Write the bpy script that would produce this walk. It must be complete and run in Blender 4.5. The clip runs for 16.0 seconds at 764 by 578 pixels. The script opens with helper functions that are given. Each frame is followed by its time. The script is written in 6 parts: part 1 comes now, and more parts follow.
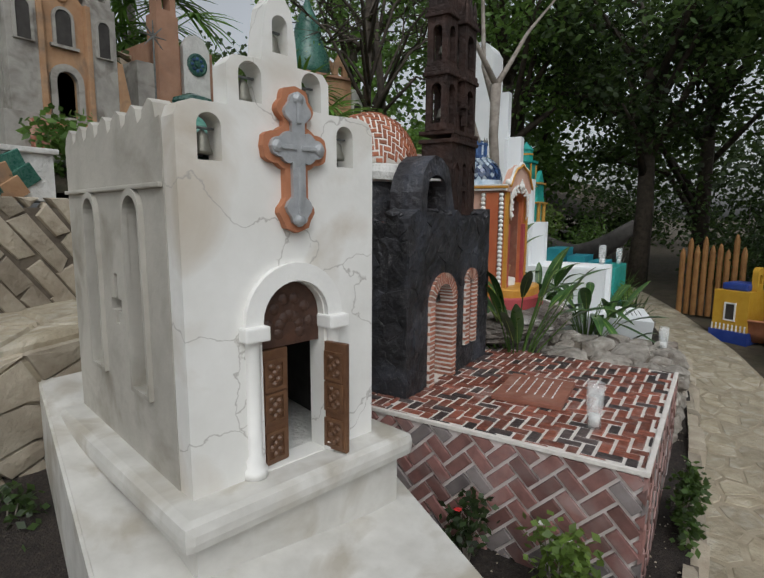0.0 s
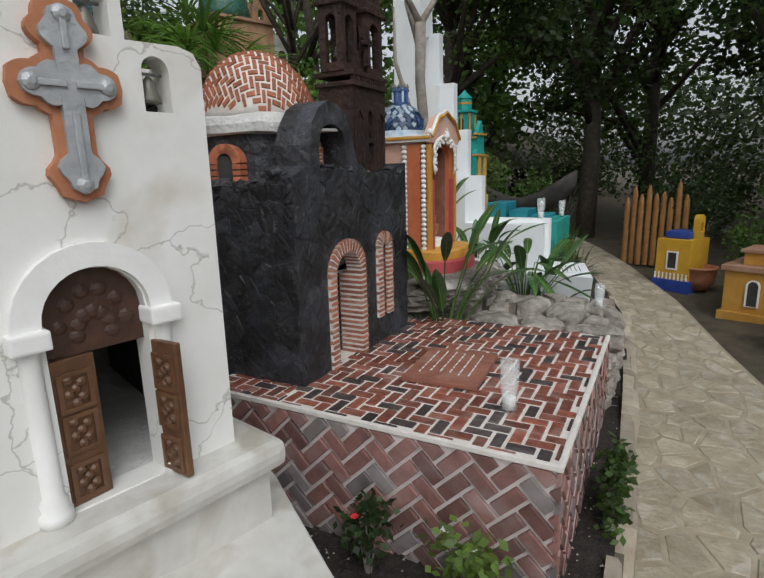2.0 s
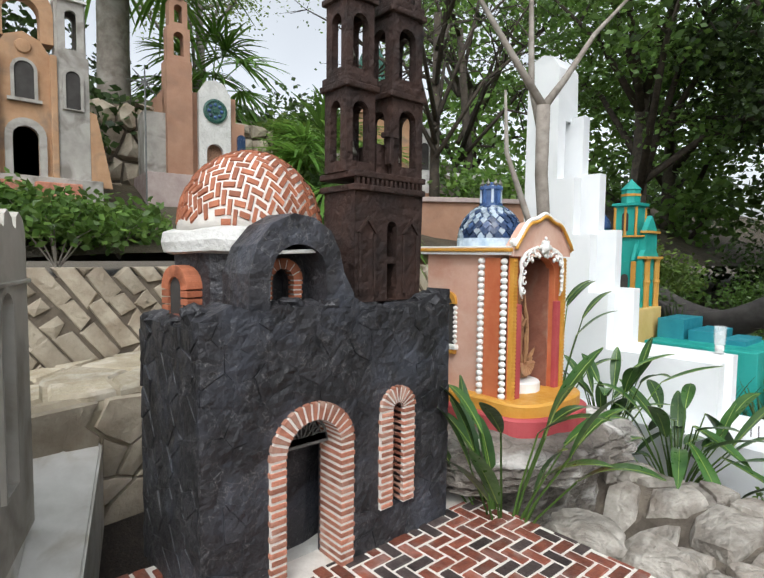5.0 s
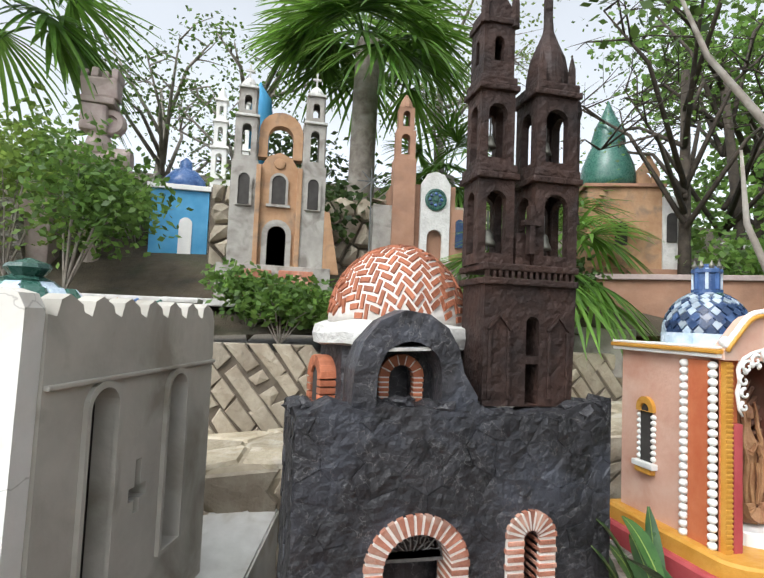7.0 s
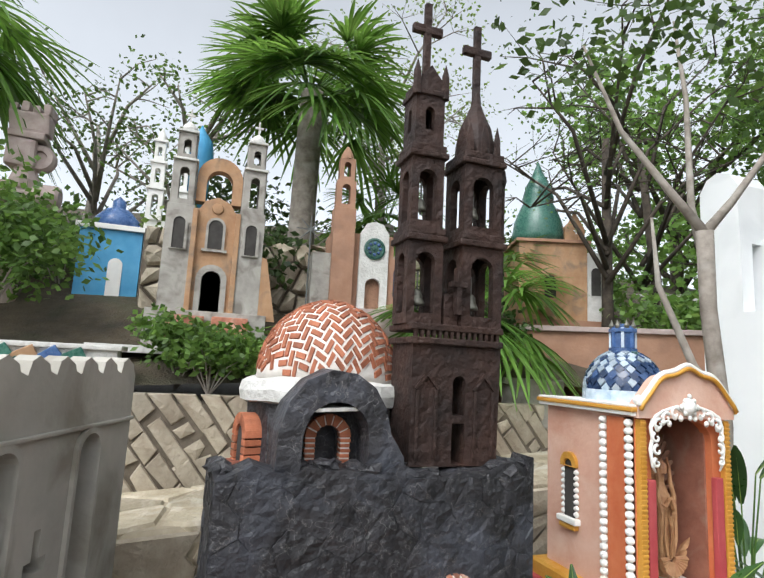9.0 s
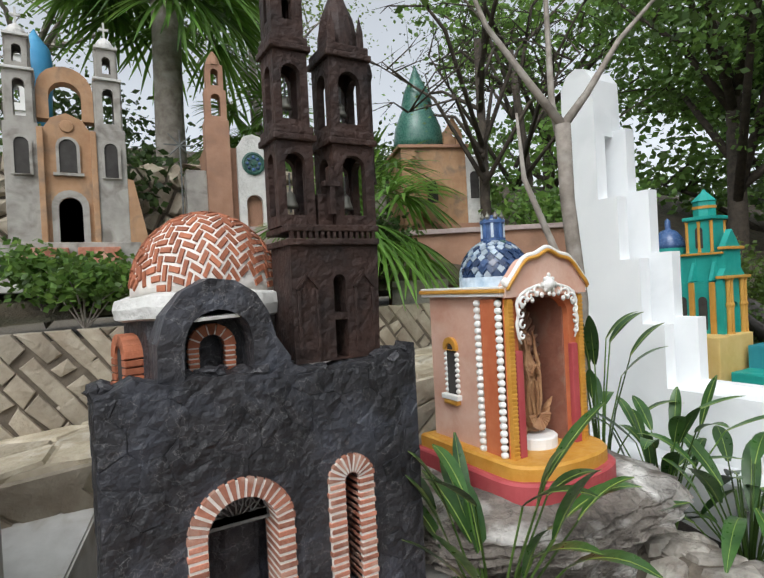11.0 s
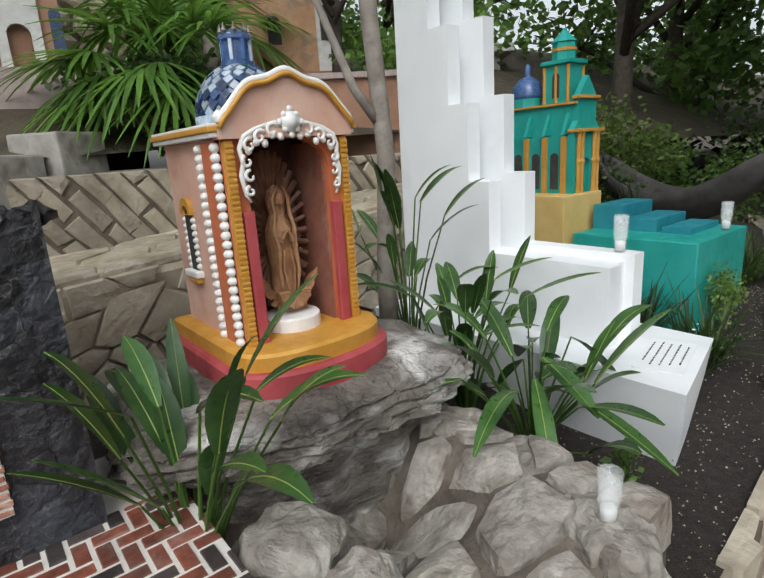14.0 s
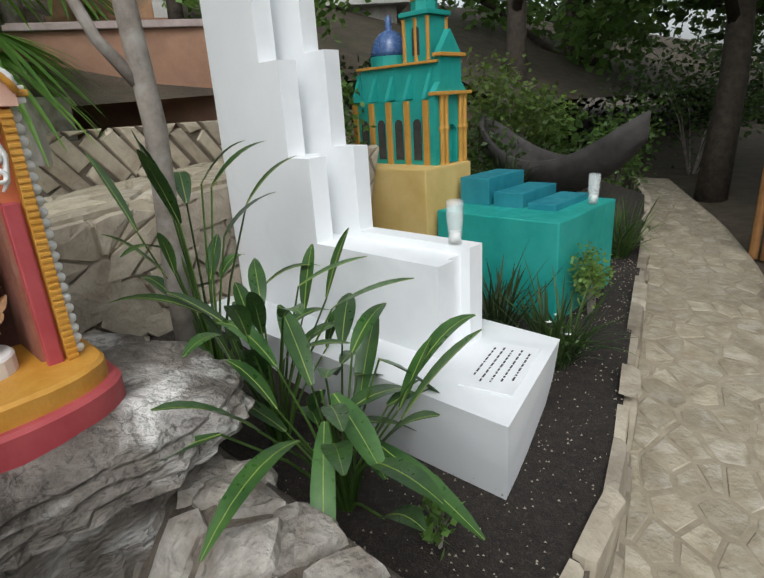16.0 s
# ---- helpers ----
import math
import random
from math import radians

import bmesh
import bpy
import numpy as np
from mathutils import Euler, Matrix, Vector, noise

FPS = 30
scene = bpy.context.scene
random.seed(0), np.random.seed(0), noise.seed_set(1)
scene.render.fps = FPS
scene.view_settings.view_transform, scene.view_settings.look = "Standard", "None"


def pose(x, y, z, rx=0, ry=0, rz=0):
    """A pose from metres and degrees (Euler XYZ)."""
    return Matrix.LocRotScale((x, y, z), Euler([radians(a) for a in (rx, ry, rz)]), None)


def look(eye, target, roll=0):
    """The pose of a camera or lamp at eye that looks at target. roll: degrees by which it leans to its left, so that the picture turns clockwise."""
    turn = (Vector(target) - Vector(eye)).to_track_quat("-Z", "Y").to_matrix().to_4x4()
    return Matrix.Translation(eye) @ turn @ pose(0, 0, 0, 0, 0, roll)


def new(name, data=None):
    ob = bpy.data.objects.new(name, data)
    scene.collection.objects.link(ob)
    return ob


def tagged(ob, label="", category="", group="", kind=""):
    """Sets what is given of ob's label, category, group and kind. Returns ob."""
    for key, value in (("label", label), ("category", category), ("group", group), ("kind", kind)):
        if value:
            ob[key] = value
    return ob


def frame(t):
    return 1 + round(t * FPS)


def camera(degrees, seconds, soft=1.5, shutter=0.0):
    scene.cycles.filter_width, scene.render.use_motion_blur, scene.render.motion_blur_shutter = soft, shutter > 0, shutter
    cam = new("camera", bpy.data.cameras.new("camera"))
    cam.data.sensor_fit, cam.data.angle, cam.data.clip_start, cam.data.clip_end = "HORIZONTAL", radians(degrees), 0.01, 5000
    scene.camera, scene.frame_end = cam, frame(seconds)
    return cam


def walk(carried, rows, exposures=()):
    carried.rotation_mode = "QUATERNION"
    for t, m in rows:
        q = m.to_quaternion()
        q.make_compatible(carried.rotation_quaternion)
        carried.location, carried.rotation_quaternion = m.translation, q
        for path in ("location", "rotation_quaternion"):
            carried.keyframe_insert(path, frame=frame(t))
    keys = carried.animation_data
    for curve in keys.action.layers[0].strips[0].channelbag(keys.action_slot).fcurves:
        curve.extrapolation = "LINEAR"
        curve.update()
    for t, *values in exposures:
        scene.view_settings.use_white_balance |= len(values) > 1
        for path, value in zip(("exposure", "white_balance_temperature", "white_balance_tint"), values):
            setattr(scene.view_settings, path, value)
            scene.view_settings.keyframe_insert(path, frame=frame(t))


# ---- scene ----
cam = camera(71.7, 16.0)
METRES, EYE, TILT, LEAN, TURN = 3.24, 1.53, -8.0, -0.4, 32.5
ROWS = [
    (0.0, 0.0, 0.0, 0.0, 0.0, 0.0, 0.0),
    (0.5, 0.0056, 0.0035, -0.0012, -2.88, -1.54, 1.09),
    (1.0, 0.0311, 0.0194, 0.0006, -4.43, -2.63, 1.8),
    (1.5, 0.0611, 0.0434, 0.0008, -3.36, -5.05, 2.4),
    (2.0, 0.075, 0.0846, 0.0096, -4.23, -4.51, 2.5),
    (2.5, 0.0856, 0.1186, 0.0222, -5.64, -5.18, 3.65),
    (3.0, 0.1162, 0.1489, 0.0318, -1.51, -3.83, 3.11),
    (5.5, 0.266, 0.3197, 0.0933, 21.46, 6.57, -3.22),
    (6.0, 0.2758, 0.3407, 0.1027, 27.59, 9.55, -3.72),
    (6.5, 0.2943, 0.3524, 0.111, 34.28, 11.61, -5.53),
    (7.0, 0.3305, 0.3619, 0.1138, 43.74, 9.48, -7.57),
    (7.5, 0.342, 0.3621, 0.1223, 44.31, 12.41, -8.27),
    (8.0, 0.3426, 0.3616, 0.1278, 45.81, 13.95, -8.31),
    (8.5, 0.3376, 0.3608, 0.1287, 44.14, 14.94, -8.79),
    (9.0, 0.3398, 0.3635, 0.1274, 37.29, 14.89, -7.43),
    (9.5, 0.3421, 0.3655, 0.1251, 31.98, 14.46, -6.42),
    (12.0, 0.375, 0.4018, 0.097, 22.81, 1.22, 0.01),
    (12.5, 0.3896, 0.4423, 0.0918, 17.78, -0.16, -1.54),
    (13.0, 0.4195, 0.4815, 0.0949, 14.09, -3.75, 1.45),
    (13.5, 0.4525, 0.5196, 0.0953, 16.03, -5.97, 1.15),
    (14.0, 0.4654, 0.563, 0.1008, 18.64, -6.83, 1.45),
    (14.5, 0.4893, 0.6008, 0.1083, 16.04, -9.43, 4.92),
    (15.0, 0.526, 0.6348, 0.1141, 17.04, -9.0, 2.97),
    (15.5, 0.5522, 0.6745, 0.1162, 14.13, -11.57, 3.47),
    (16.0, 0.5652, 0.7227, 0.1269, 10.69, -11.31, 2.41),
]
walk(cam, [(t, pose(0, 0, EYE, TILT, LEAN, TURN) @ pose(METRES * x, METRES * y, METRES * z, 90 + pitch, roll, yaw)) for t, x, y, z, yaw, pitch, roll in ROWS],
     exposures=[(0.0, -1.16, 6250, 8), (3.0, -0.82, 6250, 8), (5.5, -0.1, 6250, 8), (8.0, 0.06, 6250, 8), (9.5, -0.18, 6250, 8), (12.0, -0.53, 6250, 8), (14.0, -0.64, 6250, 8), (16.0, -0.70, 6250, 8)])

# world, sun and exposure: a bright overcast day under trees
world = bpy.data.worlds.new("overcast")
scene.world = world
world.use_nodes = True
wt = world.node_tree
sky = wt.nodes.new("ShaderNodeTexSky")
sky.sky_type = 'NISHITA'
sky.sun_disc = False
sky.sun_elevation, sky.sun_rotation = radians(50), radians(138)
sky.dust_density, sky.air_density = 4.0, 1.0
grey = wt.nodes.new("ShaderNodeHueSaturation")
grey.inputs["Saturation"].default_value = 0.18
cl = wt.nodes.new("ShaderNodeTexNoise")
cl.inputs["Scale"].default_value, cl.inputs["Detail"].default_value = 2.2, 5
clr = wt.nodes.new("ShaderNodeMapRange")
clr.inputs["To Min"].default_value, clr.inputs["To Max"].default_value = 1.5, 2.6
wmul = wt.nodes.new("ShaderNodeMix")
wmul.data_type, wmul.blend_type = 'RGBA', 'MULTIPLY'
wmul.inputs["Factor"].default_value = 1.0
bgn = wt.nodes["Background"]
wt.links.new(sky.outputs[0], grey.inputs["Color"])
wt.links.new(cl.outputs["Fac"], clr.inputs["Value"])
wt.links.new(grey.outputs[0], wmul.inputs[6])
wt.links.new(clr.outputs[0], wmul.inputs[7])
wt.links.new(wmul.outputs[2], bgn.inputs["Color"])
bgn.inputs["Strength"].default_value = 0.148
sun = new("sun", bpy.data.lights.new("sun", 'SUN'))
sun.data.energy, sun.data.angle, sun.data.color = 0.65, radians(25), (1.0, 0.985, 0.96)
sun.matrix_world = look((4.2, -1.6, 7.4), (0, 3.0, 0))


# ---- materials ----
def mat(name, c1, c2, scale=8.0, rough=0.8, bump=0.3, bscale=60.0, metal=0.0, rnd=0.0, stain=None, sscale=3.0,
        samount=0.5, cracks=None, coord="Object", bdist=0.004, trans=0.0, stretch=None, leafy=False):
    m = bpy.data.materials.new(name)
    m.use_nodes = True
    nt = m.node_tree
    N, L = nt.nodes, nt.links
    p = N["Principled BSDF"]
    tc = N.new("ShaderNodeTexCoord")
    if stretch:
        tm = N.new("ShaderNodeMapping")
        L.new(tc.outputs[coord], tm.inputs["Vector"])
        tm.inputs["Scale"].default_value = stretch
        tc, coord = tm, "Vector"
    no = N.new("ShaderNodeTexNoise")
    no.inputs["Scale"].default_value, no.inputs["Detail"].default_value, no.inputs["Roughness"].default_value = scale, 6, 0.6
    L.new(tc.outputs[coord], no.inputs["Vector"])
    ra = N.new("ShaderNodeValToRGB")
    ra.color_ramp.elements[0].position, ra.color_ramp.elements[1].position = 0.32, 0.68
    ra.color_ramp.elements[0].color, ra.color_ramp.elements[1].color = (*c1, 1), (*c2, 1)
    L.new(no.outputs["Fac"], ra.inputs["Fac"])
    col = ra.outputs["Color"]

    def mix(a, colour, fac):
        x = N.new("ShaderNodeMix")
        x.data_type = 'RGBA'
        L.new(a, x.inputs[6])
        x.inputs[7].default_value = (*colour, 1)
        L.new(fac, x.inputs[0])
        return x.outputs[2]

    def band(src, a, b, lo, hi):
        r = N.new("ShaderNodeMapRange")
        for k, v in zip(("From Min", "From Max", "To Min", "To Max"), (a, b, lo, hi)):
            r.inputs[k].default_value = v
        L.new(src, r.inputs["Value"])
        return r.outputs[0]
    if stain:
        sn = N.new("ShaderNodeTexNoise")
        sn.inputs["Scale"].default_value, sn.inputs["Detail"].default_value, sn.inputs["Distortion"].default_value = sscale, 8, 0.6
        L.new(tc.outputs[coord], sn.inputs["Vector"])
        col = mix(col, stain, band(sn.outputs["Fac"], 0.5, 0.68, 0.0, samount))
    crackfac = None
    if cracks:
        dn = N.new("ShaderNodeTexNoise")
        dn.inputs["Scale"].default_value, dn.inputs["Detail"].default_value = cracks[1] * 2.2, 5
        L.new(tc.outputs[coord], dn.inputs["Vector"])
        ad = N.new("ShaderNodeVectorMath")
        ad.operation = 'MULTIPLY_ADD'
        L.new(dn.outputs["Color"], ad.inputs[0])
        ad.inputs[1].default_value = (0.22, 0.22, 0.22)
        L.new(tc.outputs[coord], ad.inputs[2])
        vo = N.new("ShaderNodeTexVoronoi")
        vo.feature = 'DISTANCE_TO_EDGE'
        vo.inputs["Scale"].default_value = cracks[1]
        L.new(ad.outputs[0], vo.inputs["Vector"])
        crackfac = band(vo.outputs["Distance"], 0.0, cracks[2], cracks[3], 0.0)
        col = mix(col, cracks[0], crackfac)
    if rnd:
        oi = N.new("ShaderNodeObjectInfo")
        hs = N.new("ShaderNodeHueSaturation")
        L.new(col, hs.inputs["Color"])
        L.new(band(oi.outputs["Random"], 0, 1, 1 - rnd, 1 + rnd), hs.inputs["Value"])
        gi = N.new("ShaderNodeNewGeometry")
        h2 = N.new("ShaderNodeHueSaturation")
        L.new(hs.outputs[0], h2.inputs["Color"])
        L.new(band(gi.outputs["Random Per Island"], 0, 1, 1 - rnd, 1 + rnd), h2.inputs["Value"])
        col = h2.outputs[0]
    L.new(col, p.inputs["Base Color"])
    rn = N.new("ShaderNodeTexNoise")
    rn.inputs["Scale"].default_value = scale * 3
    L.new(tc.outputs[coord], rn.inputs["Vector"])
    L.new(band(rn.outputs["Fac"], 0.3, 0.7, max(rough - 0.12, 0.03), min(rough + 0.1, 1)), p.inputs["Roughness"])
    p.inputs["Metallic"].default_value = metal
    if trans:
        p.inputs["Transmission Weight"].default_value = trans
    if leafy:
        tl = N.new("ShaderNodeBsdfTranslucent")
        ms = N.new("ShaderNodeMixShader")
        ms.inputs[0].default_value = 0.42
        br = N.new("ShaderNodeHueSaturation")
        br.inputs["Value"].default_value, br.inputs["Hue"].default_value = 1.7, 0.485
        L.new(col, br.inputs["Color"])
        L.new(br.outputs[0], tl.inputs["Color"])
        L.new(p.outputs[0], ms.inputs[1])
        L.new(tl.outputs[0], ms.inputs[2])
        L.new(ms.outputs[0], N["Material Output"].inputs["Surface"])
    if bump:
        bn = N.new("ShaderNodeTexNoise")
        bn.inputs["Scale"].default_value, bn.inputs["Detail"].default_value = bscale, 5
        L.new(tc.outputs[coord], bn.inputs["Vector"])
        bu = N.new("ShaderNodeBump")
        bu.inputs["Strength"].default_value, bu.inputs["Distance"].default_value = bump, bdist
        L.new(bn.outputs["Fac"], bu.inputs["Height"])
        L.new(bu.outputs[0], p.inputs["Normal"])
    return m


STUCCO = mat("aged_white_stucco", (0.70, 0.69, 0.65), (0.80, 0.79, 0.76), 5, 0.75, 0.3, 45, stain=(0.46, 0.385, 0.285), sscale=2.6,
             samount=0.8, cracks=((0.36, 0.335, 0.30), 3.6, 0.011, 0.75))
# side and rear walls: stained stucco in a darker tone than the facade
SIDE = mat("darker_stained_stucco", (0.37, 0.35, 0.305), (0.51, 0.485, 0.43), 4, 0.85, 0.45, 50, stain=(0.24, 0.215, 0.17), sscale=5, samount=0.8)
MARBLE = mat("worn_white_marble", (0.50, 0.485, 0.445), (0.66, 0.645, 0.605), 7, 0.55, 0.25, 40, stain=(0.36, 0.32, 0.25), sscale=6, samount=0.75)
WHITE = mat("white_paint", (0.8, 0.82, 0.83), (0.85, 0.865, 0.87), 3, 0.6, 0.15, 50, stain=(0.62, 0.65, 0.66), sscale=2.2, samount=0.5, bdist=0.002)
PLASTER = mat("white_plaster_trim", (0.74, 0.73, 0.7), (0.84, 0.83, 0.8), 9, 0.7, 0.3, 70)
LAVA = mat("black_volcanic_stone", (0.008, 0.008, 0.010), (0.036, 0.035, 0.039), 11, 0.55, 1.0, 38, stain=(0.06, 0.066, 0.085), sscale=5, samount=0.6, rnd=0.3,
           cracks=((0.24, 0.23, 0.22), 9, 0.014, 0.42), bdist=0.013)
BRICK = mat("red_clay_brick", (0.15, 0.048, 0.032), (0.32, 0.10, 0.06), 30, 0.5, 0.5, 150, rnd=0.42, stain=(0.40, 0.33, 0.30), sscale=14, samount=0.35)
BRICKK = mat("charred_dark_brick", (0.035, 0.028, 0.028), (0.085, 0.062, 0.058), 30, 0.5, 0.5, 150, rnd=0.4, stain=(0.16, 0.13, 0.12), sscale=14, samount=0.4)
BRICKL = mat("pale_clay_brick", (0.20, 0.075, 0.045), (0.37, 0.155, 0.10), 30, 0.8, 0.5, 150, rnd=0.3, stain=(0.56, 0.46, 0.38), sscale=16, samount=0.4)
BRICKD = mat("dome_clay_brick", (0.27, 0.085, 0.04), (0.40, 0.14, 0.07), 30, 0.75, 0.5, 150, rnd=0.25)
GLAZED = mat("varnished_brick", (0.17, 0.085, 0.075), (0.31, 0.155, 0.135), 18, 0.5, 0.3, 90, rnd=0.35, stain=(0.34, 0.27, 0.26), sscale=7, samount=0.5)
GLAZEG = mat("greyish_varnished_brick", (0.16, 0.135, 0.13), (0.27, 0.235, 0.23), 18, 0.5, 0.3, 90, rnd=0.35, stain=(0.36, 0.31, 0.3), sscale=7, samount=0.5)
MORTAR = mat("white_mortar", (0.62, 0.58, 0.53), (0.76, 0.72, 0.67), 25, 0.85, 0.4, 120)
MORTARP = mat("pinkish_mortar", (0.6, 0.53, 0.5), (0.72, 0.66, 0.63), 18, 0.6, 0.3, 90)
WOODD = mat("dark_carved_wood", (0.035, 0.016, 0.010), (0.085, 0.038, 0.022), 20, 0.55, 0.6, 90)
WOODL = mat("oiled_brown_wood", (0.085, 0.038, 0.018), (0.17, 0.085, 0.042), 16, 0.5, 0.5, 110)
WOODB = mat("tower_dark_timber", (0.010, 0.0045, 0.0035), (0.040, 0.017, 0.011), 9, 0.72, 1.0, 42, bdist=0.012, stain=(0.07, 0.03, 0.018), sscale=6, samount=0.4)
WOODO = mat("orange_brown_timber", (0.22, 0.10, 0.03), (0.34, 0.17, 0.055), 9, 0.7, 0.5, 60)
IRON = mat("dull_wrought_iron", (0.10, 0.105, 0.10), (0.20, 0.205, 0.2), 30, 0.55, 0.2, 100, metal=0.4)
BRONZE = mat("aged_bronze", (0.13, 0.13, 0.11), (0.24, 0.23, 0.19), 20, 0.5, 0.3, 90, metal=0.6)
PEWTER = mat("grey_cast_metal", (0.34, 0.35, 0.36), (0.48, 0.49, 0.5), 30, 0.5, 0.5, 120, metal=0.35)
CLAYP = mat("dull_red_clay", (0.22, 0.085, 0.055), (0.32, 0.13, 0.085), 14, 0.8, 0.5, 90, stain=(0.4, 0.28, 0.22), sscale=9, samount=0.4)
TERRA = mat("terracotta", (0.36, 0.14, 0.07), (0.47, 0.2, 0.1), 14, 0.8, 0.4, 90)
SALMON = mat("salmon_washed_plaster", (0.58, 0.31, 0.22), (0.70, 0.46, 0.36), 6, 0.8, 0.3, 60, stain=(0.74, 0.56, 0.46), sscale=5, samount=0.6)
ORANGE = mat("orange_red_paint", (0.50, 0.12, 0.045), (0.58, 0.19, 0.08), 10, 0.7, 0.3, 70)
RED = mat("carmine_paint", (0.36, 0.045, 0.055), (0.46, 0.085, 0.09), 9, 0.6, 0.3, 60)
GOLD = mat("ochre_gold_paint", (0.52, 0.24, 0.025), (0.62, 0.33, 0.06), 12, 0.5, 0.5, 90)
FIGURE = mat("carved_tan_wood", (0.25, 0.12, 0.055), (0.45, 0.26, 0.13), 22, 0.6, 0.6, 90, stain=(0.2, 0.06, 0.04), sscale=16, samount=0.5)
LIGHTGLORY = mat("carved_brown_rays", (0.12, 0.05, 0.03), (0.24, 0.12, 0.065), 22, 0.6, 0.6, 90)
NICHE = mat("dark_niche_paint", (0.05, 0.022, 0.017), (0.13, 0.05, 0.035), 10, 0.8, 0.3, 60)
TILEB = mat("blue_glazed_tile", (0.022, 0.05, 0.13), (0.055, 0.10, 0.21), 25, 0.22, 0.1, 80, rnd=0.5)
TILEW = mat("pale_glazed_tile", (0.26, 0.34, 0.42), (0.46, 0.52, 0.57), 25, 0.25, 0.1, 80, rnd=0.3)
TILEG = mat("green_glazed_tile", (0.018, 0.07, 0.055), (0.05, 0.13, 0.10), 25, 0.3, 0.1, 80, rnd=0.45)
TEAL = mat("turquoise_paint", (0.01, 0.27, 0.23), (0.03, 0.36, 0.31), 5, 0.55, 0.3, 60, stain=(0.05, 0.42, 0.38), sscale=3, samount=0.4)
BLUEG = mat("petrol_blue_paint", (0.01, 0.17, 0.23), (0.03, 0.25, 0.3), 6, 0.55, 0.3, 60)
YEL = mat("warm_yellow_paint", (0.58, 0.40, 0.13), (0.68, 0.5, 0.2), 5, 0.7, 0.3, 60)
MUSTARD = mat("mustard_orange_paint", (0.46, 0.22, 0.03), (0.56, 0.3, 0.06), 8, 0.7, 0.3, 60)
SUNYEL = mat("bright_yellow_paint", (0.56, 0.30, 0.02), (0.64, 0.38, 0.04), 8, 0.6, 0.2, 60)
COBALT = mat("cobalt_blue_paint", (0.02, 0.05, 0.27), (0.04, 0.08, 0.35), 8, 0.5, 0.2, 60)
SKYBLUE = mat("sky_blue_paint", (0.05, 0.27, 0.5), (0.1, 0.36, 0.6), 6, 0.6, 0.2, 60)
GREYST = mat("grey_stained_render", (0.27, 0.25, 0.225), (0.42, 0.40, 0.36), 8, 0.85, 0.6, 45, stain=(0.14, 0.12, 0.10), sscale=9, samount=0.75)
OCHREST = mat("ochre_stained_render", (0.34, 0.19, 0.10), (0.47, 0.29, 0.165), 8, 0.85, 0.6, 45, stain=(0.2, 0.15, 0.11), sscale=9, samount=0.75)
BROWNST = mat("brown_render", (0.3, 0.16, 0.1), (0.4, 0.23, 0.15), 6, 0.85, 0.4, 60, stain=(0.22, 0.13, 0.09), sscale=5, samount=0.5)
PINKST = mat("pinkish_carved_stone", (0.35, 0.27, 0.25), (0.46, 0.38, 0.35), 12, 0.85, 0.7, 60)
STONE = mat("pale_limestone", (0.28, 0.235, 0.175), (0.47, 0.415, 0.325), 7, 0.87, 0.9, 40, rnd=0.22, stain=(0.22, 0.17, 0.12), sscale=5, samount=0.6, bdist=0.01)
FLAG = mat("tan_flagstone", (0.28, 0.235, 0.16), (0.45, 0.395, 0.295), 8, 0.8, 1.0, 36, rnd=0.16, stain=(0.55, 0.51, 0.43), sscale=9, samount=0.65, bdist=0.012)
GROUT = mat("sandy_grout", (0.29, 0.245, 0.175), (0.40, 0.345, 0.255), 14, 0.9, 0.7, 70, stain=(0.2, 0.165, 0.115), sscale=5, samount=0.5)
GROUTD = mat("dark_wall_joint", (0.09, 0.072, 0.054), (0.17, 0.14, 0.105), 14, 0.9, 0.6, 90)
ROCK = mat("layered_grey_rock", (0.075, 0.062, 0.052), (0.27, 0.24, 0.205), 7, 0.88, 1.0, 30, stain=(0.68, 0.66, 0.62), sscale=3.6, samount=1.0, bdist=0.03, stretch=(1, 1, 2.6),
           cracks=((0.05, 0.042, 0.036), 5, 0.03, 0.6))
BOULDER = mat("pale_rough_boulder", (0.18, 0.155, 0.128), (0.46, 0.43, 0.38), 9, 0.88, 1.0, 34, rnd=0.16, stain=(0.17, 0.135, 0.105), sscale=6, samount=0.85, bdist=0.02)
BANKJOINT = mat("brownish_bank_mortar", (0.10, 0.082, 0.064), (0.19, 0.16, 0.125), 12, 0.95, 1.0, 60, stain=(0.05, 0.04, 0.03), sscale=9, samount=0.6, bdist=0.012)
SOIL = mat("dark_gritty_soil", (0.012, 0.009, 0.0075), (0.034, 0.025, 0.019), 30, 0.95, 1.0, 160, stain=(0.10, 0.08, 0.065), sscale=90, samount=0.45, bdist=0.01)
EARTH = mat("leaf_littered_earth", (0.05, 0.04, 0.028), (0.11, 0.085, 0.055), 5, 0.95, 0.8, 60, stain=(0.05, 0.06, 0.025), sscale=3, samount=0.5, bdist=0.02)
BARK = mat("pale_grey_bark", (0.17, 0.145, 0.12), (0.34, 0.30, 0.26), 14, 0.85, 0.8, 50, stain=(0.42, 0.40, 0.36), sscale=9, samount=0.5)
BARKD = mat("dark_bark", (0.03, 0.024, 0.018), (0.08, 0.062, 0.045), 14, 0.9, 0.8, 50)
LEAF = mat("glossy_green_leaf", (0.025, 0.075, 0.018), (0.06, 0.14, 0.03), 14, 0.38, 0.2, 60, rnd=0.35)
RIB = mat("yellow_green_midrib", (0.22, 0.3, 0.06), (0.3, 0.38, 0.1), 14, 0.5, 0)
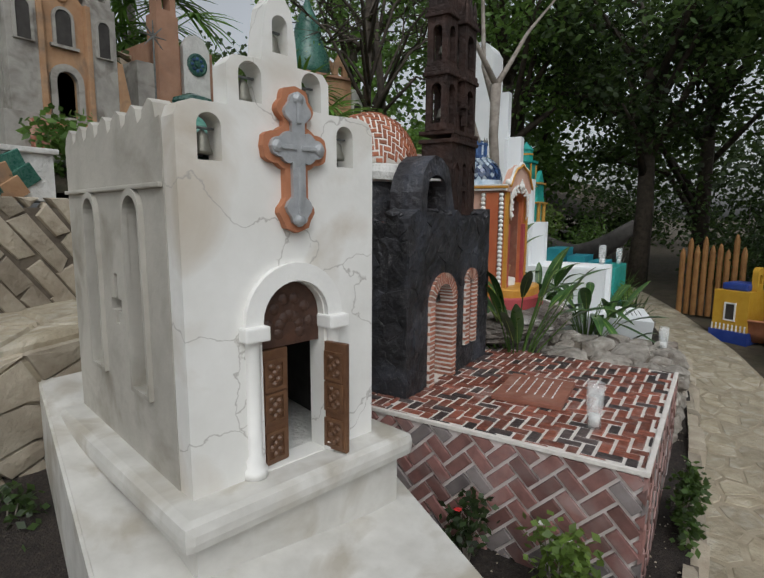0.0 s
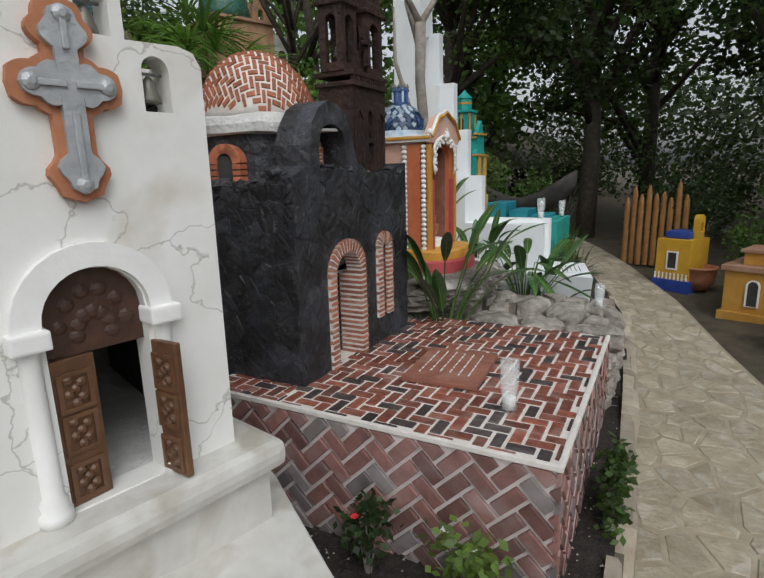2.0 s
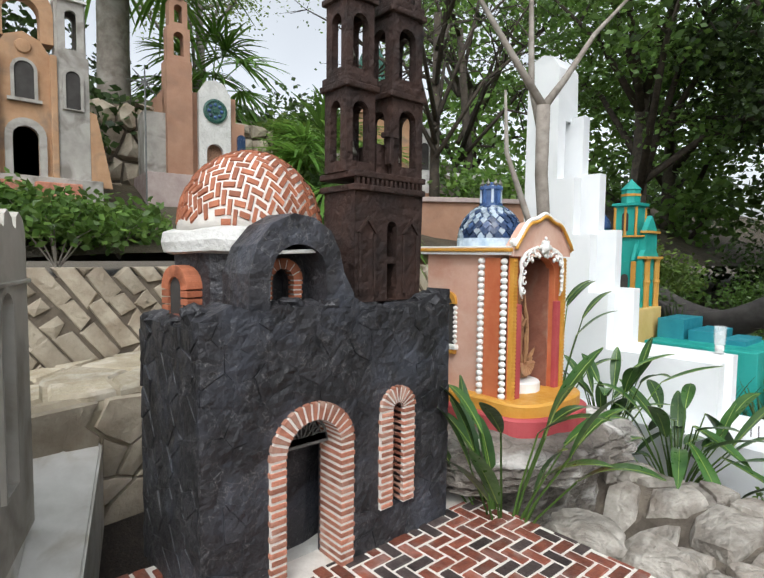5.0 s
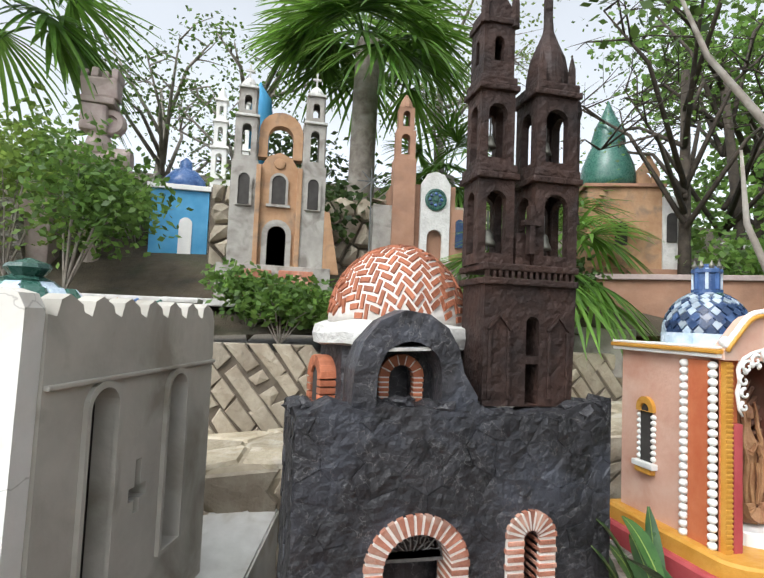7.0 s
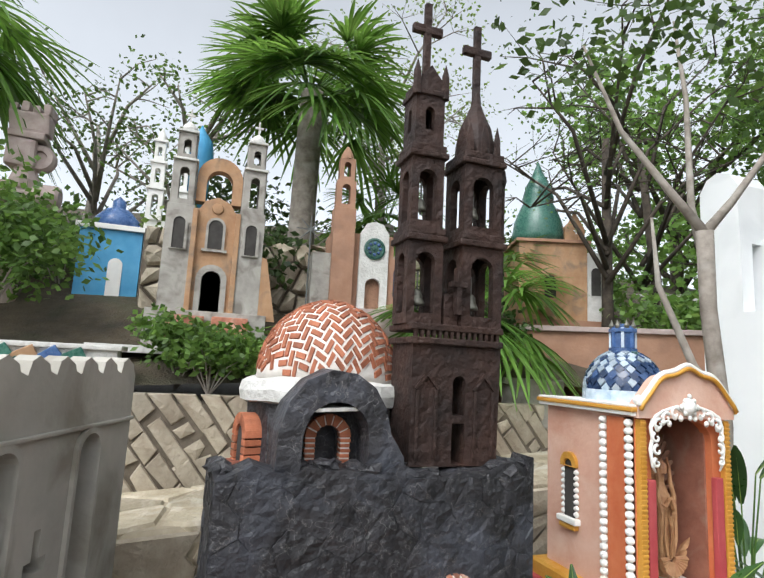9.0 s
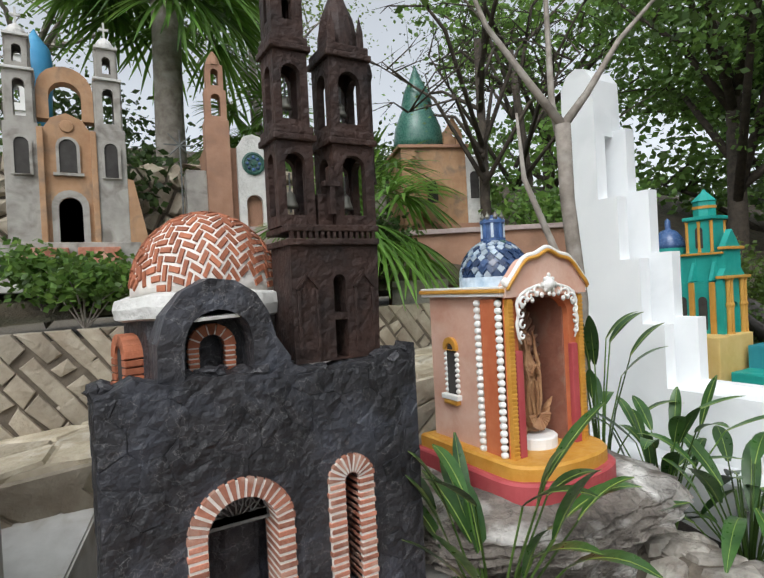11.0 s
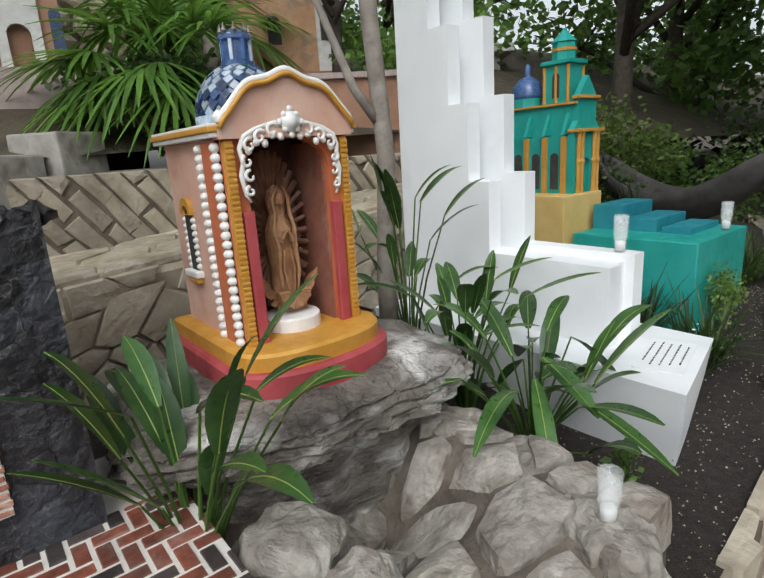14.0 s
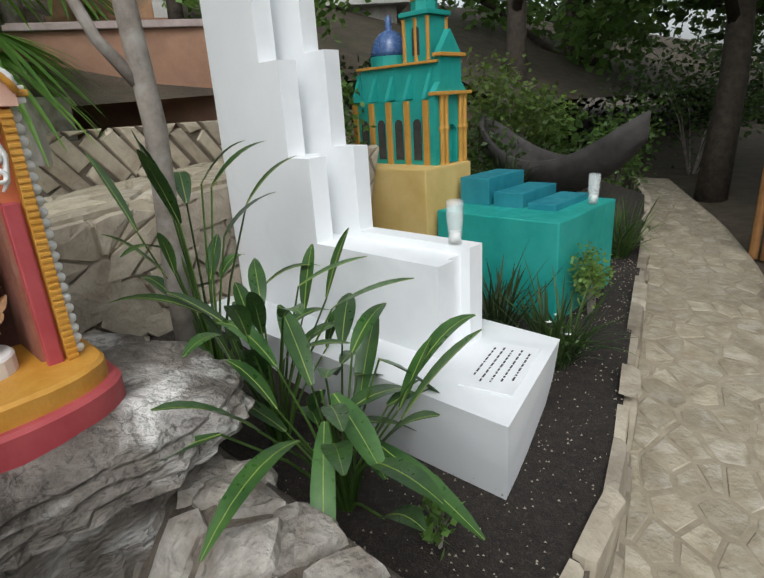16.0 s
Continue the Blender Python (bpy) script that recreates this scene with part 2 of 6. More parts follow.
LEAFD = mat("dark_tree_leaf", (0.028, 0.058, 0.017), (0.07, 0.115, 0.03), 3, 0.55, 0, rnd=0.5, leafy=True)
LEAFM = mat("mid_green_leaf", (0.05, 0.11, 0.02), (0.11, 0.19, 0.04), 3, 0.5, 0, rnd=0.45, leafy=True)
LEAFY = mat("yellow_green_leaf", (0.10, 0.18, 0.035), (0.19, 0.27, 0.06), 3, 0.5, 0, rnd=0.4, leafy=True)
PALM = mat("palm_green", (0.06, 0.15, 0.02), (0.14, 0.26, 0.05), 5, 0.4, 0, rnd=0.35, leafy=True)
PETAL = mat("red_petal", (0.5, 0.02, 0.02), (0.6, 0.04, 0.04), 20, 0.6, 0)
PETALW = mat("white_petal", (0.75, 0.75, 0.72), (0.82, 0.82, 0.8), 20, 0.6, 0)
WAX = mat("white_wax", (0.68, 0.68, 0.66), (0.76, 0.76, 0.74), 20, 0.45, 0)
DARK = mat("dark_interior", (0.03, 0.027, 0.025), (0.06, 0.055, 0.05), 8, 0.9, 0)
CONC = mat("rough_white_concrete", (0.5, 0.49, 0.46), (0.66, 0.65, 0.62), 14, 0.85, 0.8, 50, bdist=0.01)
GLASS = bpy.data.materials.new("clear_ribbed_glass")
GLASS.use_nodes = True
GP = GLASS.node_tree.nodes["Principled BSDF"]
GP.inputs["Alpha"].default_value, GP.inputs["Roughness"].default_value, GP.inputs["IOR"].default_value = 0.22, 0.12, 1.45
GP.inputs["Base Color"].default_value = (0.9, 0.93, 0.92, 1)


# ---- builders ----
def thing(name, label, category, m=None, group="", kind=""):
    ob = new(name)
    ob.empty_display_size = 0.05
    if m is not None:
        ob.matrix_world = m
    return tagged(ob, label, category, group, kind)


def mesh_of(bm, name, material, smooth=False):
    me = bpy.data.meshes.new(name)
    bmesh.ops.recalc_face_normals(bm, faces=bm.faces[:])
    bm.to_mesh(me)
    bm.free()
    for mm in (material if isinstance(material, (list, tuple)) else [material]):
        me.materials.append(mm)
    if smooth:
        for f in me.polygons:
            f.use_smooth = True
    return me


def part(name, bm, material, parent, label="", smooth=False, kind=""):
    ob = new(name, mesh_of(bm, name, material, smooth))
    ob.parent = parent
    return tagged(ob, label, kind=kind)


def solo(name, bm, material, label, category, group="", kind="", smooth=False):
    return tagged(new(name, mesh_of(bm, name, material, smooth)), label, category, group, kind)


def add_box(bm, x0, x1, y0, y1, z0, z1, bevel=0.0, jit=0.0, m=None):
    vs = [bm.verts.new((x, y, z)) for z in (z0, z1) for y in (y0, y1) for x in (x0, x1)]
    fs = [bm.faces.new([vs[i] for i in q]) for q in ((0, 2, 3, 1), (4, 5, 7, 6), (0, 1, 5, 4), (2, 6, 7, 3), (0, 4, 6, 2), (1, 3, 7, 5))]
    if bevel:
        es = list({e for f in fs for e in f.edges})
        r = bmesh.ops.bevel(bm, geom=es, offset=bevel, segments=2, affect='EDGES', profile=0.6)
        vs = list({v for f in r["faces"] for v in f.verts} | {v for v in vs if v.is_valid})
    if jit:
        for v in vs:
            v.co += noise.noise_vector(v.co * 9) * jit
    if m is not None:
        bmesh.ops.transform(bm, matrix=m, verts=vs)
    return vs


def bx(x0, x1, y0, y1, z0, z1, bevel=0.0, jit=0.0, m=None):
    bm = bmesh.new()
    add_box(bm, x0, x1, y0, y1, z0, z1, bevel, jit, m)
    return bm


def add_lathe(bm, profile, cx=0, cy=0, seg=24, jit=0.0, squash=1.0, a0=0.0, a1=math.tau):
    rings = []
    full = abs(a1 - a0 - math.tau) < 1e-6
    n = seg if full else seg + 1
    for r, z in profile:
        ring = []
        for i in range(n):
            a = a0 + (a1 - a0) * i / seg
            ring.append(bm.verts.new((cx + r * math.cos(a), cy + r * squash * math.sin(a), z)))
        rings.append(ring)
    for k in range(len(rings) - 1):
        for i in range(n if full else n - 1):
            j = (i + 1) % n
            bm.faces.new((rings[k][i], rings[k][j], rings[k + 1][j], rings[k + 1][i]))
    bm.faces.new(rings[0])
    bm.faces.new(list(reversed(rings[-1])))
    if jit:
        for ring in rings:
            for v in ring:
                v.co += noise.noise_vector(v.co * 8) * jit
    return [v for ring in rings for v in ring]


def lathe(profile, cx=0, cy=0, seg=24, **k):
    bm = bmesh.new()
    add_lathe(bm, profile, cx, cy, seg, **k)
    return bm


def add_tube(bm, pts, radii, seg=6):
    pts = [Vector(p) for p in pts]
    rings = []
    for i, p in enumerate(pts):
        d = (pts[min(i + 1, len(pts) - 1)] - pts[max(i - 1, 0)]).normalized()
        a = d.orthogonal().normalized()
        b = d.cross(a)
        r = radii[i] if isinstance(radii, (list, tuple)) else radii
        rings.append([bm.verts.new(p + (a * math.cos(t) + b * math.sin(t)) * r) for t in (math.tau * k / seg for k in range(seg))])
    for k in range(len(rings) - 1):
        best = min(range(seg), key=lambda s: sum((rings[k][i].co - rings[k + 1][(i + s) % seg].co).length for i in range(seg)))
        rings[k + 1] = rings[k + 1][best:] + rings[k + 1][:best]
        for i in range(seg):
            j = (i + 1) % seg
            bm.faces.new((rings[k][i], rings[k][j], rings[k + 1][j], rings[k + 1][i]))
    bm.faces.new(rings[0])
    bm.faces.new(list(reversed(rings[-1])))


def blade(bm, base, tip, width, droop, up=Vector((0, 0, 1)), n=7, fold=.25, rib=None):
    """A long leaf that narrows to both ends, folded along its rib."""
    base, tip = Vector(base), Vector(tip)
    ax = tip - base
    side = ax.cross(up)
    side = side.normalized() if side.length > 1e-5 else Vector((1, 0, 0))
    nrm = side.cross(ax).normalized()
    rows = []
    for i in range(n + 1):
        t = i / n
        c = base + ax * t + Vector((0, 0, -droop * t * t)) * ax.length
        w = width * (math.sin(math.pi * min(1, (t * .93 + .05))) ** .7) * .5
        rows.append([bm.verts.new(c + side * w + nrm * w * fold), bm.verts.new(c), bm.verts.new(c - side * w + nrm * w * fold)])
    for a, b in zip(rows, rows[1:]):
        bm.faces.new((a[0], a[1], b[1], b[0]))
        bm.faces.new((a[1], a[2], b[2], b[1]))
    if rib is not None:
        add_tube(rib, [r[1].co + nrm * .001 for r in rows], [.0022 * (1 - .7 * k / n) for k in range(n + 1)], 4)


def arch(cx, half, z0, top, n=10, pointed=1.0):
    """The outline of an arched opening, from its foot round to its foot."""
    spring = top - half * pointed
    return ([(cx - half, z0), (cx - half, spring)]
            + [(cx - half * math.cos(math.pi * i / n), spring + half * pointed * math.sin(math.pi * i / n)) for i in range(1, n)]
            + [(cx + half, spring), (cx + half, z0)])


def horseshoe(cx, half, z0, top, w, n=14):
    """The outline of an arched band of width w round an opening."""
    return arch(cx, half + w, z0, top + w, n) + arch(cx, half, z0, top, n)[::-1]


def add_plate(bm, outer, holes, y0, y1, jit=0.0):
    """A wall in the plane x, z with openings through it, between y0 and y1."""
    loops = []
    for pts in (outer, *holes):
        vs = [bm.verts.new((u, y0, w)) for u, w in pts]
        loops.append([bm.edges.new((vs[i], vs[(i + 1) % len(vs)])) for i in range(len(vs))])
    fill = bmesh.ops.triangle_fill(bm, use_beauty=True, use_dissolve=False, edges=[e for l in loops for e in l])
    fs = [g for g in fill["geom"] if isinstance(g, bmesh.types.BMFace)]
    ex = bmesh.ops.extrude_face_region(bm, geom=fs, use_keep_orig=True)
    for v in ex["geom"]:
        if isinstance(v, bmesh.types.BMVert):
            v.co.y = y1
    return fs


def plate(outer, holes, y0, y1):
    bm = bmesh.new()
    add_plate(bm, outer, holes, y0, y1)
    return bm


def clip(poly, a, b):
    """The part of a convex outline on the left of the line a to b."""
    out = []
    d = (b[0] - a[0], b[1] - a[1])
    s = [d[0] * (p[1] - a[1]) - d[1] * (p[0] - a[0]) for p in poly]
    for i, p in enumerate(poly):
        j = (i + 1) % len(poly)
        if s[i] >= 0:
            out.append(p)
        if (s[i] >= 0) != (s[j] >= 0):
            t = s[i] / (s[i] - s[j])
            out.append((p[0] + t * (poly[j][0] - p[0]), p[1] + t * (poly[j][1] - p[1])))
    return out


def clip_box(poly, x0, x1, y0, y1):
    for a, b in (((x0, y0), (x1, y0)), ((x1, y0), (x1, y1)), ((x1, y1), (x0, y1)), ((x0, y1), (x0, y0))):
        poly = clip(poly, a, b)
        if len(poly) < 3:
            return []
    return poly


def area(poly):
    return 0.5 * sum(poly[i - 1][0] * p[1] - p[0] * poly[i - 1][1] for i, p in enumerate(poly))


def shrink(poly, g):
    """A convex outline drawn in by g on every side."""
    out = list(poly)
    for i in range(len(poly)):
        a, b = poly[i], poly[(i + 1) % len(poly)]
        l = math.hypot(b[0] - a[0], b[1] - a[1])
        if l < 1e-6:
            continue
        nx, ny = -(b[1] - a[1]) / l * g, (b[0] - a[0]) / l * g
        out = clip(out, (a[0] + nx, a[1] + ny), (b[0] + nx, b[1] + ny))
        if len(out) < 3:
            return []
    return out


def cells(x0, x1, y0, y1, sx, sy, gap, rng, jitter=0.42):
    """Irregular fitted stones that fill a rectangle."""
    nx, ny = max(1, round((x1 - x0) / sx)), max(1, round((y1 - y0) / sy))
    sx, sy = (x1 - x0) / nx, (y1 - y0) / ny
    P = {(i, j): (x0 + (i + 0.5 + (0.5 if j % 2 else 0) * 0.6 + rng.uniform(-jitter, jitter)) * sx, y0 + (j + 0.5 + rng.uniform(-jitter, jitter)) * sy)
         for i in range(-2, nx + 2) for j in range(-2, ny + 2)}
    out = []
    for i in range(-1, nx + 1):
        for j in range(-1, ny + 1):
            p = P[i, j]
            poly = [(p[0] - 2 * sx, p[1] - 2 * sy), (p[0] + 2 * sx, p[1] - 2 * sy), (p[0] + 2 * sx, p[1] + 2 * sy), (p[0] - 2 * sx, p[1] + 2 * sy)]
            for di in range(-2, 3):
                for dj in range(-2, 3):
                    q = P.get((i + di, j + dj))
                    if q and (di or dj) and len(poly) > 2:
                        mx, my, dx, dy = (p[0] + q[0]) / 2, (p[1] + q[1]) / 2, q[0] - p[0], q[1] - p[1]
                        poly = clip(poly, (mx, my), (mx - dy, my + dx))
            if len(poly) > 2:
                poly = clip_box(poly, x0, x1, y0, y1)
            if len(poly) > 2:
                poly = shrink(poly, gap)
            if len(poly) > 2 and abs(area(poly)) > 0.1 * sx * sy:
                out.append(poly)
    return out


def add_prism(bm, poly, z0, z1, put, taper=0.006, bulge=0.0, rng=None):
    """A stone: an outline raised from z0 to z1 with softened upper edges; put places its points."""
    inner = shrink(poly, taper)
    if len(inner) < 3:
        inner = poly
    if len(inner) != len(poly):
        c = (sum(p[0] for p in poly) / len(poly), sum(p[1] for p in poly) / len(poly))
        inner = [(p[0] + (c[0] - p[0]) * 0.12, p[1] + (c[1] - p[1]) * 0.12) for p in poly]
    lo = [bm.verts.new(put(u, v, z0)) for u, v in poly]
    mid = [bm.verts.new(put(u, v, z0 + (z1 - z0) * 0.6)) for u, v in poly]
    hi = [bm.verts.new(put(u, v, z1 + (rng.uniform(-bulge, bulge) if rng else 0))) for u, v in inner]
    n = len(poly)
    for i in range(n):
        j = (i + 1) % n
        bm.faces.new((lo[i], lo[j], mid[j], mid[i]))
        bm.faces.new((mid[i], mid[j], hi[j], hi[i]))
    if bulge:
        c = Vector((0, 0, 0))
        for v in hi:
            c += v.co
        cv = bm.verts.new(put(sum(p[0] for p in inner) / n, sum(p[1] for p in inner) / n, z1 + bulge))
        for i in range(n):
            bm.faces.new((hi[i], hi[(i + 1) % n], cv))
    else:
        bm.faces.new(hi)


def herringbone(x0, x1, y0, y1, w, gap, turn=0.0):
    """Brick outlines in a herringbone that fills a rectangle; w is the brick's width with its joint."""
    ca, sa = math.cos(turn), math.sin(turn)
    cx, cy = (x0 + x1) / 2, (y0 + y1) / 2
    n = int(math.hypot(x1 - x0, y1 - y0) / w / 2) + 4
    out = []
    for i in range(-n, n):
        for j in range(-n, n):
            k = (i - j) % 4
            if k not in (0, 2):
                continue
            a, b, c, d = (i, i + 2, j, j + 1) if k == 0 else (i, i + 1, j - 1, j + 1)
            q = [(a * w + gap, c * w + gap), (b * w - gap, c * w + gap), (b * w - gap, d * w - gap), (a * w + gap, d * w - gap)]
            q = [(cx + ca * u - sa * v, cy + sa * u + ca * v) for u, v in q]
            q = clip_box(q, x0, x1, y0, y1)
            if len(q) > 2 and abs(area(q)) > 0.25 * w * w:
                out.append(q)
    return out


def pieces(name, polys, put, z0, z1, material, parent, taper=0.003, bulge=0.0, seed=1, kind=""):
    rng = random.Random(seed)
    for q in polys:
        bm = bmesh.new()
        add_prism(bm, q, z0, z1 + rng.uniform(-0.002, 0.002), put, taper, bulge, rng if bulge else None)
        part(name, bm, rng.choice(material) if isinstance(material, tuple) else material, parent)


def joined(name, polys, put, z0, z1, material, parent, taper=0.006, bulge=0.0, seed=1):
    rng = random.Random(seed)
    bm = bmesh.new()
    for q in polys:
        add_prism(bm, q, z0, z1 + rng.uniform(-0.004, 0.004), put, taper, bulge, rng if bulge else None)
    return part(name, bm, material, parent, kind="stuff")


def ground_z(y):
    return 0.045 * min(max(y, -2), 12) - 0.07


# ---- ground, path, terraces ----
def lerp_table(tab, y):
    for (a, b), (c, d) in zip(tab, tab[1:]):
        if y <= c:
            return b + (d - b) * max(0, (y - a) / (c - a))
    return tab[-1][1]


LEFT = [(-3, .14), (2.3, .04), (3.1, 0), (4.35, -.1), (5.2, -.36), (6.9, -.85), (8.6, -1.4), (11, -2.5)]
RIGHT = [(-3, 1.25), (2, 1.05), (4, .76), (4.95, .5), (6.18, .21), (7.84, -.36), (8.88, -.8), (11, -1.9)]


def xl(y):
    return lerp_table(LEFT, y)


def xr(y):
    return lerp_table(RIGHT, y)


def soil_z(y):
    return 0.40 + 0.025 * y


def walk_z(y):
    return 1.03 + 0.075 * min(max(y, -1), 8)


def sheet(name, xs, ys, zf, material, label, category, thick=0.0, wob=0.0):
    bm = bmesh.new()
    g = [[bm.verts.new((x if not callable(x) else x(y), y, zf(x if not callable(x) else x(y), y) + (noise.noise(Vector((x if not callable(x) else x(y), y, 3)) * 2.5) * wob))) for x in xs] for y in ys]
    for j in range(len(ys) - 1):
        for i in range(len(xs) - 1):
            bm.faces.new((g[j][i], g[j][i + 1], g[j + 1][i + 1], g[j + 1][i]))
    return solo(name, bm, material, label, category, kind="structure", smooth=True)


rs = [-400, -120, -40, -14, -8, -5, -4, -3] + [-2 + 0.5 * i for i in range(29)] + [14, 18, 30, 80, 400]
sheet("ground", [-400, -100, -30, -12, -6, -3, -1.5, -.5, 0.5, 1.5, 2.5, 4, 8, 20, 60, 400], rs,
      lambda x, y: ground_z(y) - 0.02 - (0.05 if -2 < x < 1.5 else 0), EARTH, "dark earth littered with leaves under the trees", "ground", wob=0.02)
paving = thing("path", "curving garden path of tan irregular flagstones", "path", kind="structure")
bm = bmesh.new()
ys = [-2.5 + 0.25 * i for i in range(55)]
ga = [(bm.verts.new((xl(y) - .02, y, ground_z(y) - .0)), bm.verts.new((xr(y) + .02, y, ground_z(y) - .0))) for y in ys]
for a, b in zip(ga, ga[1:]):
    bm.faces.new((a[0], a[1], b[1], b[0]))
part("grout", bm, GROUT, paving, "sandy mortar between the stones")
rng = random.Random(5)
flags = cells(0, 1, -2.4, 11, 0.19, 0.165, 0.0001, rng, .5)


def flag_put(u, v, z):
    return Vector((xl(v) + u * (xr(v) - xl(v)), v, ground_z(v) + z))


for q in flags:
    q = [(u * 1.0, v) for u, v in q]
    c = (sum(p[0] for p in q) / len(q), sum(p[1] for p in q) / len(q))
    q = [(c[0] + (p[0] - c[0]) * 0.88, c[1] + (p[1] - c[1]) * 0.88) for p in q]
    bm = bmesh.new()
    add_prism(bm, q, -.012, .004 + rng.uniform(-.0015, .002), flag_put, 0.006, 0.0015, rng)
    part("flagstone", bm, FLAG, paving)

# soil bed between the path's kerb and the upper walk
sheet("planting_bed", [lambda y, f=f: -2.1 + f * (xl(y) - .045 + 2.1) for f in (0, .2, .4, .55, .7, .85, 1)], [-2.5 + .25 * i for i in range(44)],
      lambda x, y: soil_z(y) + .03 * noise.noise(Vector((x, y, 0)) * 5) + max(0, -1.0 - x) * .25, SOIL, "dark gritty planting soil between the small tombs", "soil", wob=0.015)
bm = bmesh.new()
rng = random.Random(44)
for i in range(2600):
    y = rng.uniform(1.1, 6.5)
    x = rng.uniform(-1.2, xl(y) - .05)
    z = soil_z(y) + .03 * noise.noise(Vector((x, y, 0)) * 5) + .012
    r = rng.uniform(.002, .0055)
    vs = [bm.verts.new((x + r * a, y + r * b_, z + r * c_)) for a, b_, c_ in ((1, 0, -.5), (-.6, .8, -.5), (-.6, -.8, -.5), (0, 0, .8))]
    for f in ((0, 1, 3), (1, 2, 3), (2, 0, 3)):
        bm.faces.new([vs[k] for k in f])
solo("soil_grit", bm, STONE, "pale grit scattered over the dark soil", "gravel", kind="stuff")
kerb = thing("kerb_wall", "low dry-laid kerb wall of pale rough stones beside the path", "wall", kind="structure")
bm = bmesh.new()
ka = []
for y in [-2.4 + .3 * i for i in range(44)]:
    x = xl(y)
    ka.append([bm.verts.new((x + dx, y, z)) for dx, z in ((-.015, ground_z(y) - .1), (-.02, soil_z(y) - .03), (-.06, soil_z(y) - .03), (-.06, ground_z(y) - .1))])
for a, b in zip(ka, ka[1:]):
    for i in range(3):
        bm.faces.new((a[i], a[i + 1], b[i + 1], b[i]))
part("core", bm, GROUTD, kerb)
rng = random.Random(8)
for q in cells(-2.2, 9.5, 0, 1, 0.075, 1.0, .008, rng, .32):
    bm = bmesh.new()
    k = rng.uniform(-.015, .026)
    add_prism(bm, q, -.05, k, lambda u, v, z: Vector((xl(u) + z - .015, u, ground_z(u) - .03 + v * (soil_z(u) + .05 + k - ground_z(u)))), .012, .008, rng)
    part("stone", bm, STONE, kerb)

# the upper walk, its edge and the retaining wall behind it
upper = thing("upper_walk", "upper walkway of pale flagstones behind the tombs", "path", kind="structure")
bm = bmesh.new()
wa = [[bm.verts.new((x, y, z)) for x, z in ((-1.98, soil_z(y) - .2), (-1.92, walk_z(y) - .06), (-1.96, walk_z(y) - .008), (-2.7, walk_z(y) - .008))] for y in [-3 + .4 * i for i in range(21)]]
for a, b in zip(wa, wa[1:]):
    for i in range(3):
        bm.faces.new((a[i], a[i + 1], b[i + 1], b[i]))
part("bed", bm, GROUT, upper)
rng = random.Random(11)
pieces("flagstone", cells(-2.56, -1.93, -1, 5.0, .27, .2, .008, rng), lambda u, v, z: Vector((u, v, walk_z(v) + z)), -.03, .006, FLAG, upper, .01, .003, 3)
rng = random.Random(12)
pieces("edge_stone", cells(-.5, 5.0, 0, 1, .075, .5, .003, rng, .46), lambda u, v, z: Vector((-1.93 + z, u + .32 * v, .5 + v * (walk_z(u) - .5))), -.05, .018, STONE, upper, .007, .004, 4)

retain = thing("wall_retaining", "retaining wall of diagonal split limestone blocks with dark joints", "wall", kind="structure")
part("core", bx(-2.8, -2.56, -4, 8, .6, 1.55), GROUTD, retain)
rng = random.Random(13)


def wall_put(u, v, z):
    return Vector((-2.56 + z, u, v))


quads = []
dirn, prp = Vector((.6, -.8)), Vector((.8, .6))
for k in range(-14, 100):
    a = -1.5
    while a < 6.5:
        ln = rng.uniform(.08, .30)
        o = prp * (k * .092 - .8) + Vector((-1.6, 1.3))
        w = .092
        q = [o + dirn * (a + rng.uniform(-.03, .03)) + prp * rng.uniform(-.014, .014), o + dirn * (a + ln + rng.uniform(-.03, .03)) + prp * rng.uniform(-.014, .014), o + dirn * (a + ln + rng.uniform(-.02, .02)) + prp * w, o + dirn * (a + rng.uniform(-.02, .02)) + prp * w]
        a += ln
        q = [(p.x, p.y) for p in q]
        q = clip_box(q if area(q) > 0 else q[::-1], -1.0, 6.5, 1.0, 1.60)
        q = shrink(q, .004) if len(q) > 2 else []
        if len(q) > 2 and abs(area(q)) > .0012:
            quads.append(q)
near = [q for q in quads if .6 < q[0][0] < 3.9]
pieces("stone", near[:300], wall_put, -.04, .012, STONE, retain, .006, .006, 5)
joined("far_stones", [q for q in quads if q not in near[:300]], wall_put, -.04, .012, STONE, retain, .006, .006, 6)

sheet("terrace", [-40, -12, -8, -6, -4.6, -4, -3.4, -3.0, -2.7], [-40, -10, -4, -2, -1, 0, 1, 2, 3, 4, 5, 6, 7, 8, 12, 40],
      lambda x, y: 1.56 + .04 * y * (0 < y < 8) + min(2.2, max(0, -2.8 - x) * .42), EARTH, "rising earth terrace behind the retaining wall", "ground", wob=.06)
band = thing("tiled_parapet", "sloping parapet faced with green and blue glazed tiles", "parapet", pose(-2.62, 0, 0))
part("body", bx(-.16, .02, -2.5, 1.28, 1.58, 1.79), CONC, band)
rng = random.Random(3)
for i in range(31):
    for k in range(3):
        y = -1.9 + i * .1 + (k % 2) * .05
        bm = bx(-.002, .012, -.052, .052, -.045, .045, .004, m=pose(.024, y, 1.625 + k * .058, 0, 12, 0) @ pose(0, 0, 0, rng.choice((32, 36, 28)), 0, 0))
        part("tile", bm, rng.choice((TILEG, TILEG, TILEG, TILEB, TILEG, OCHREST)), band)
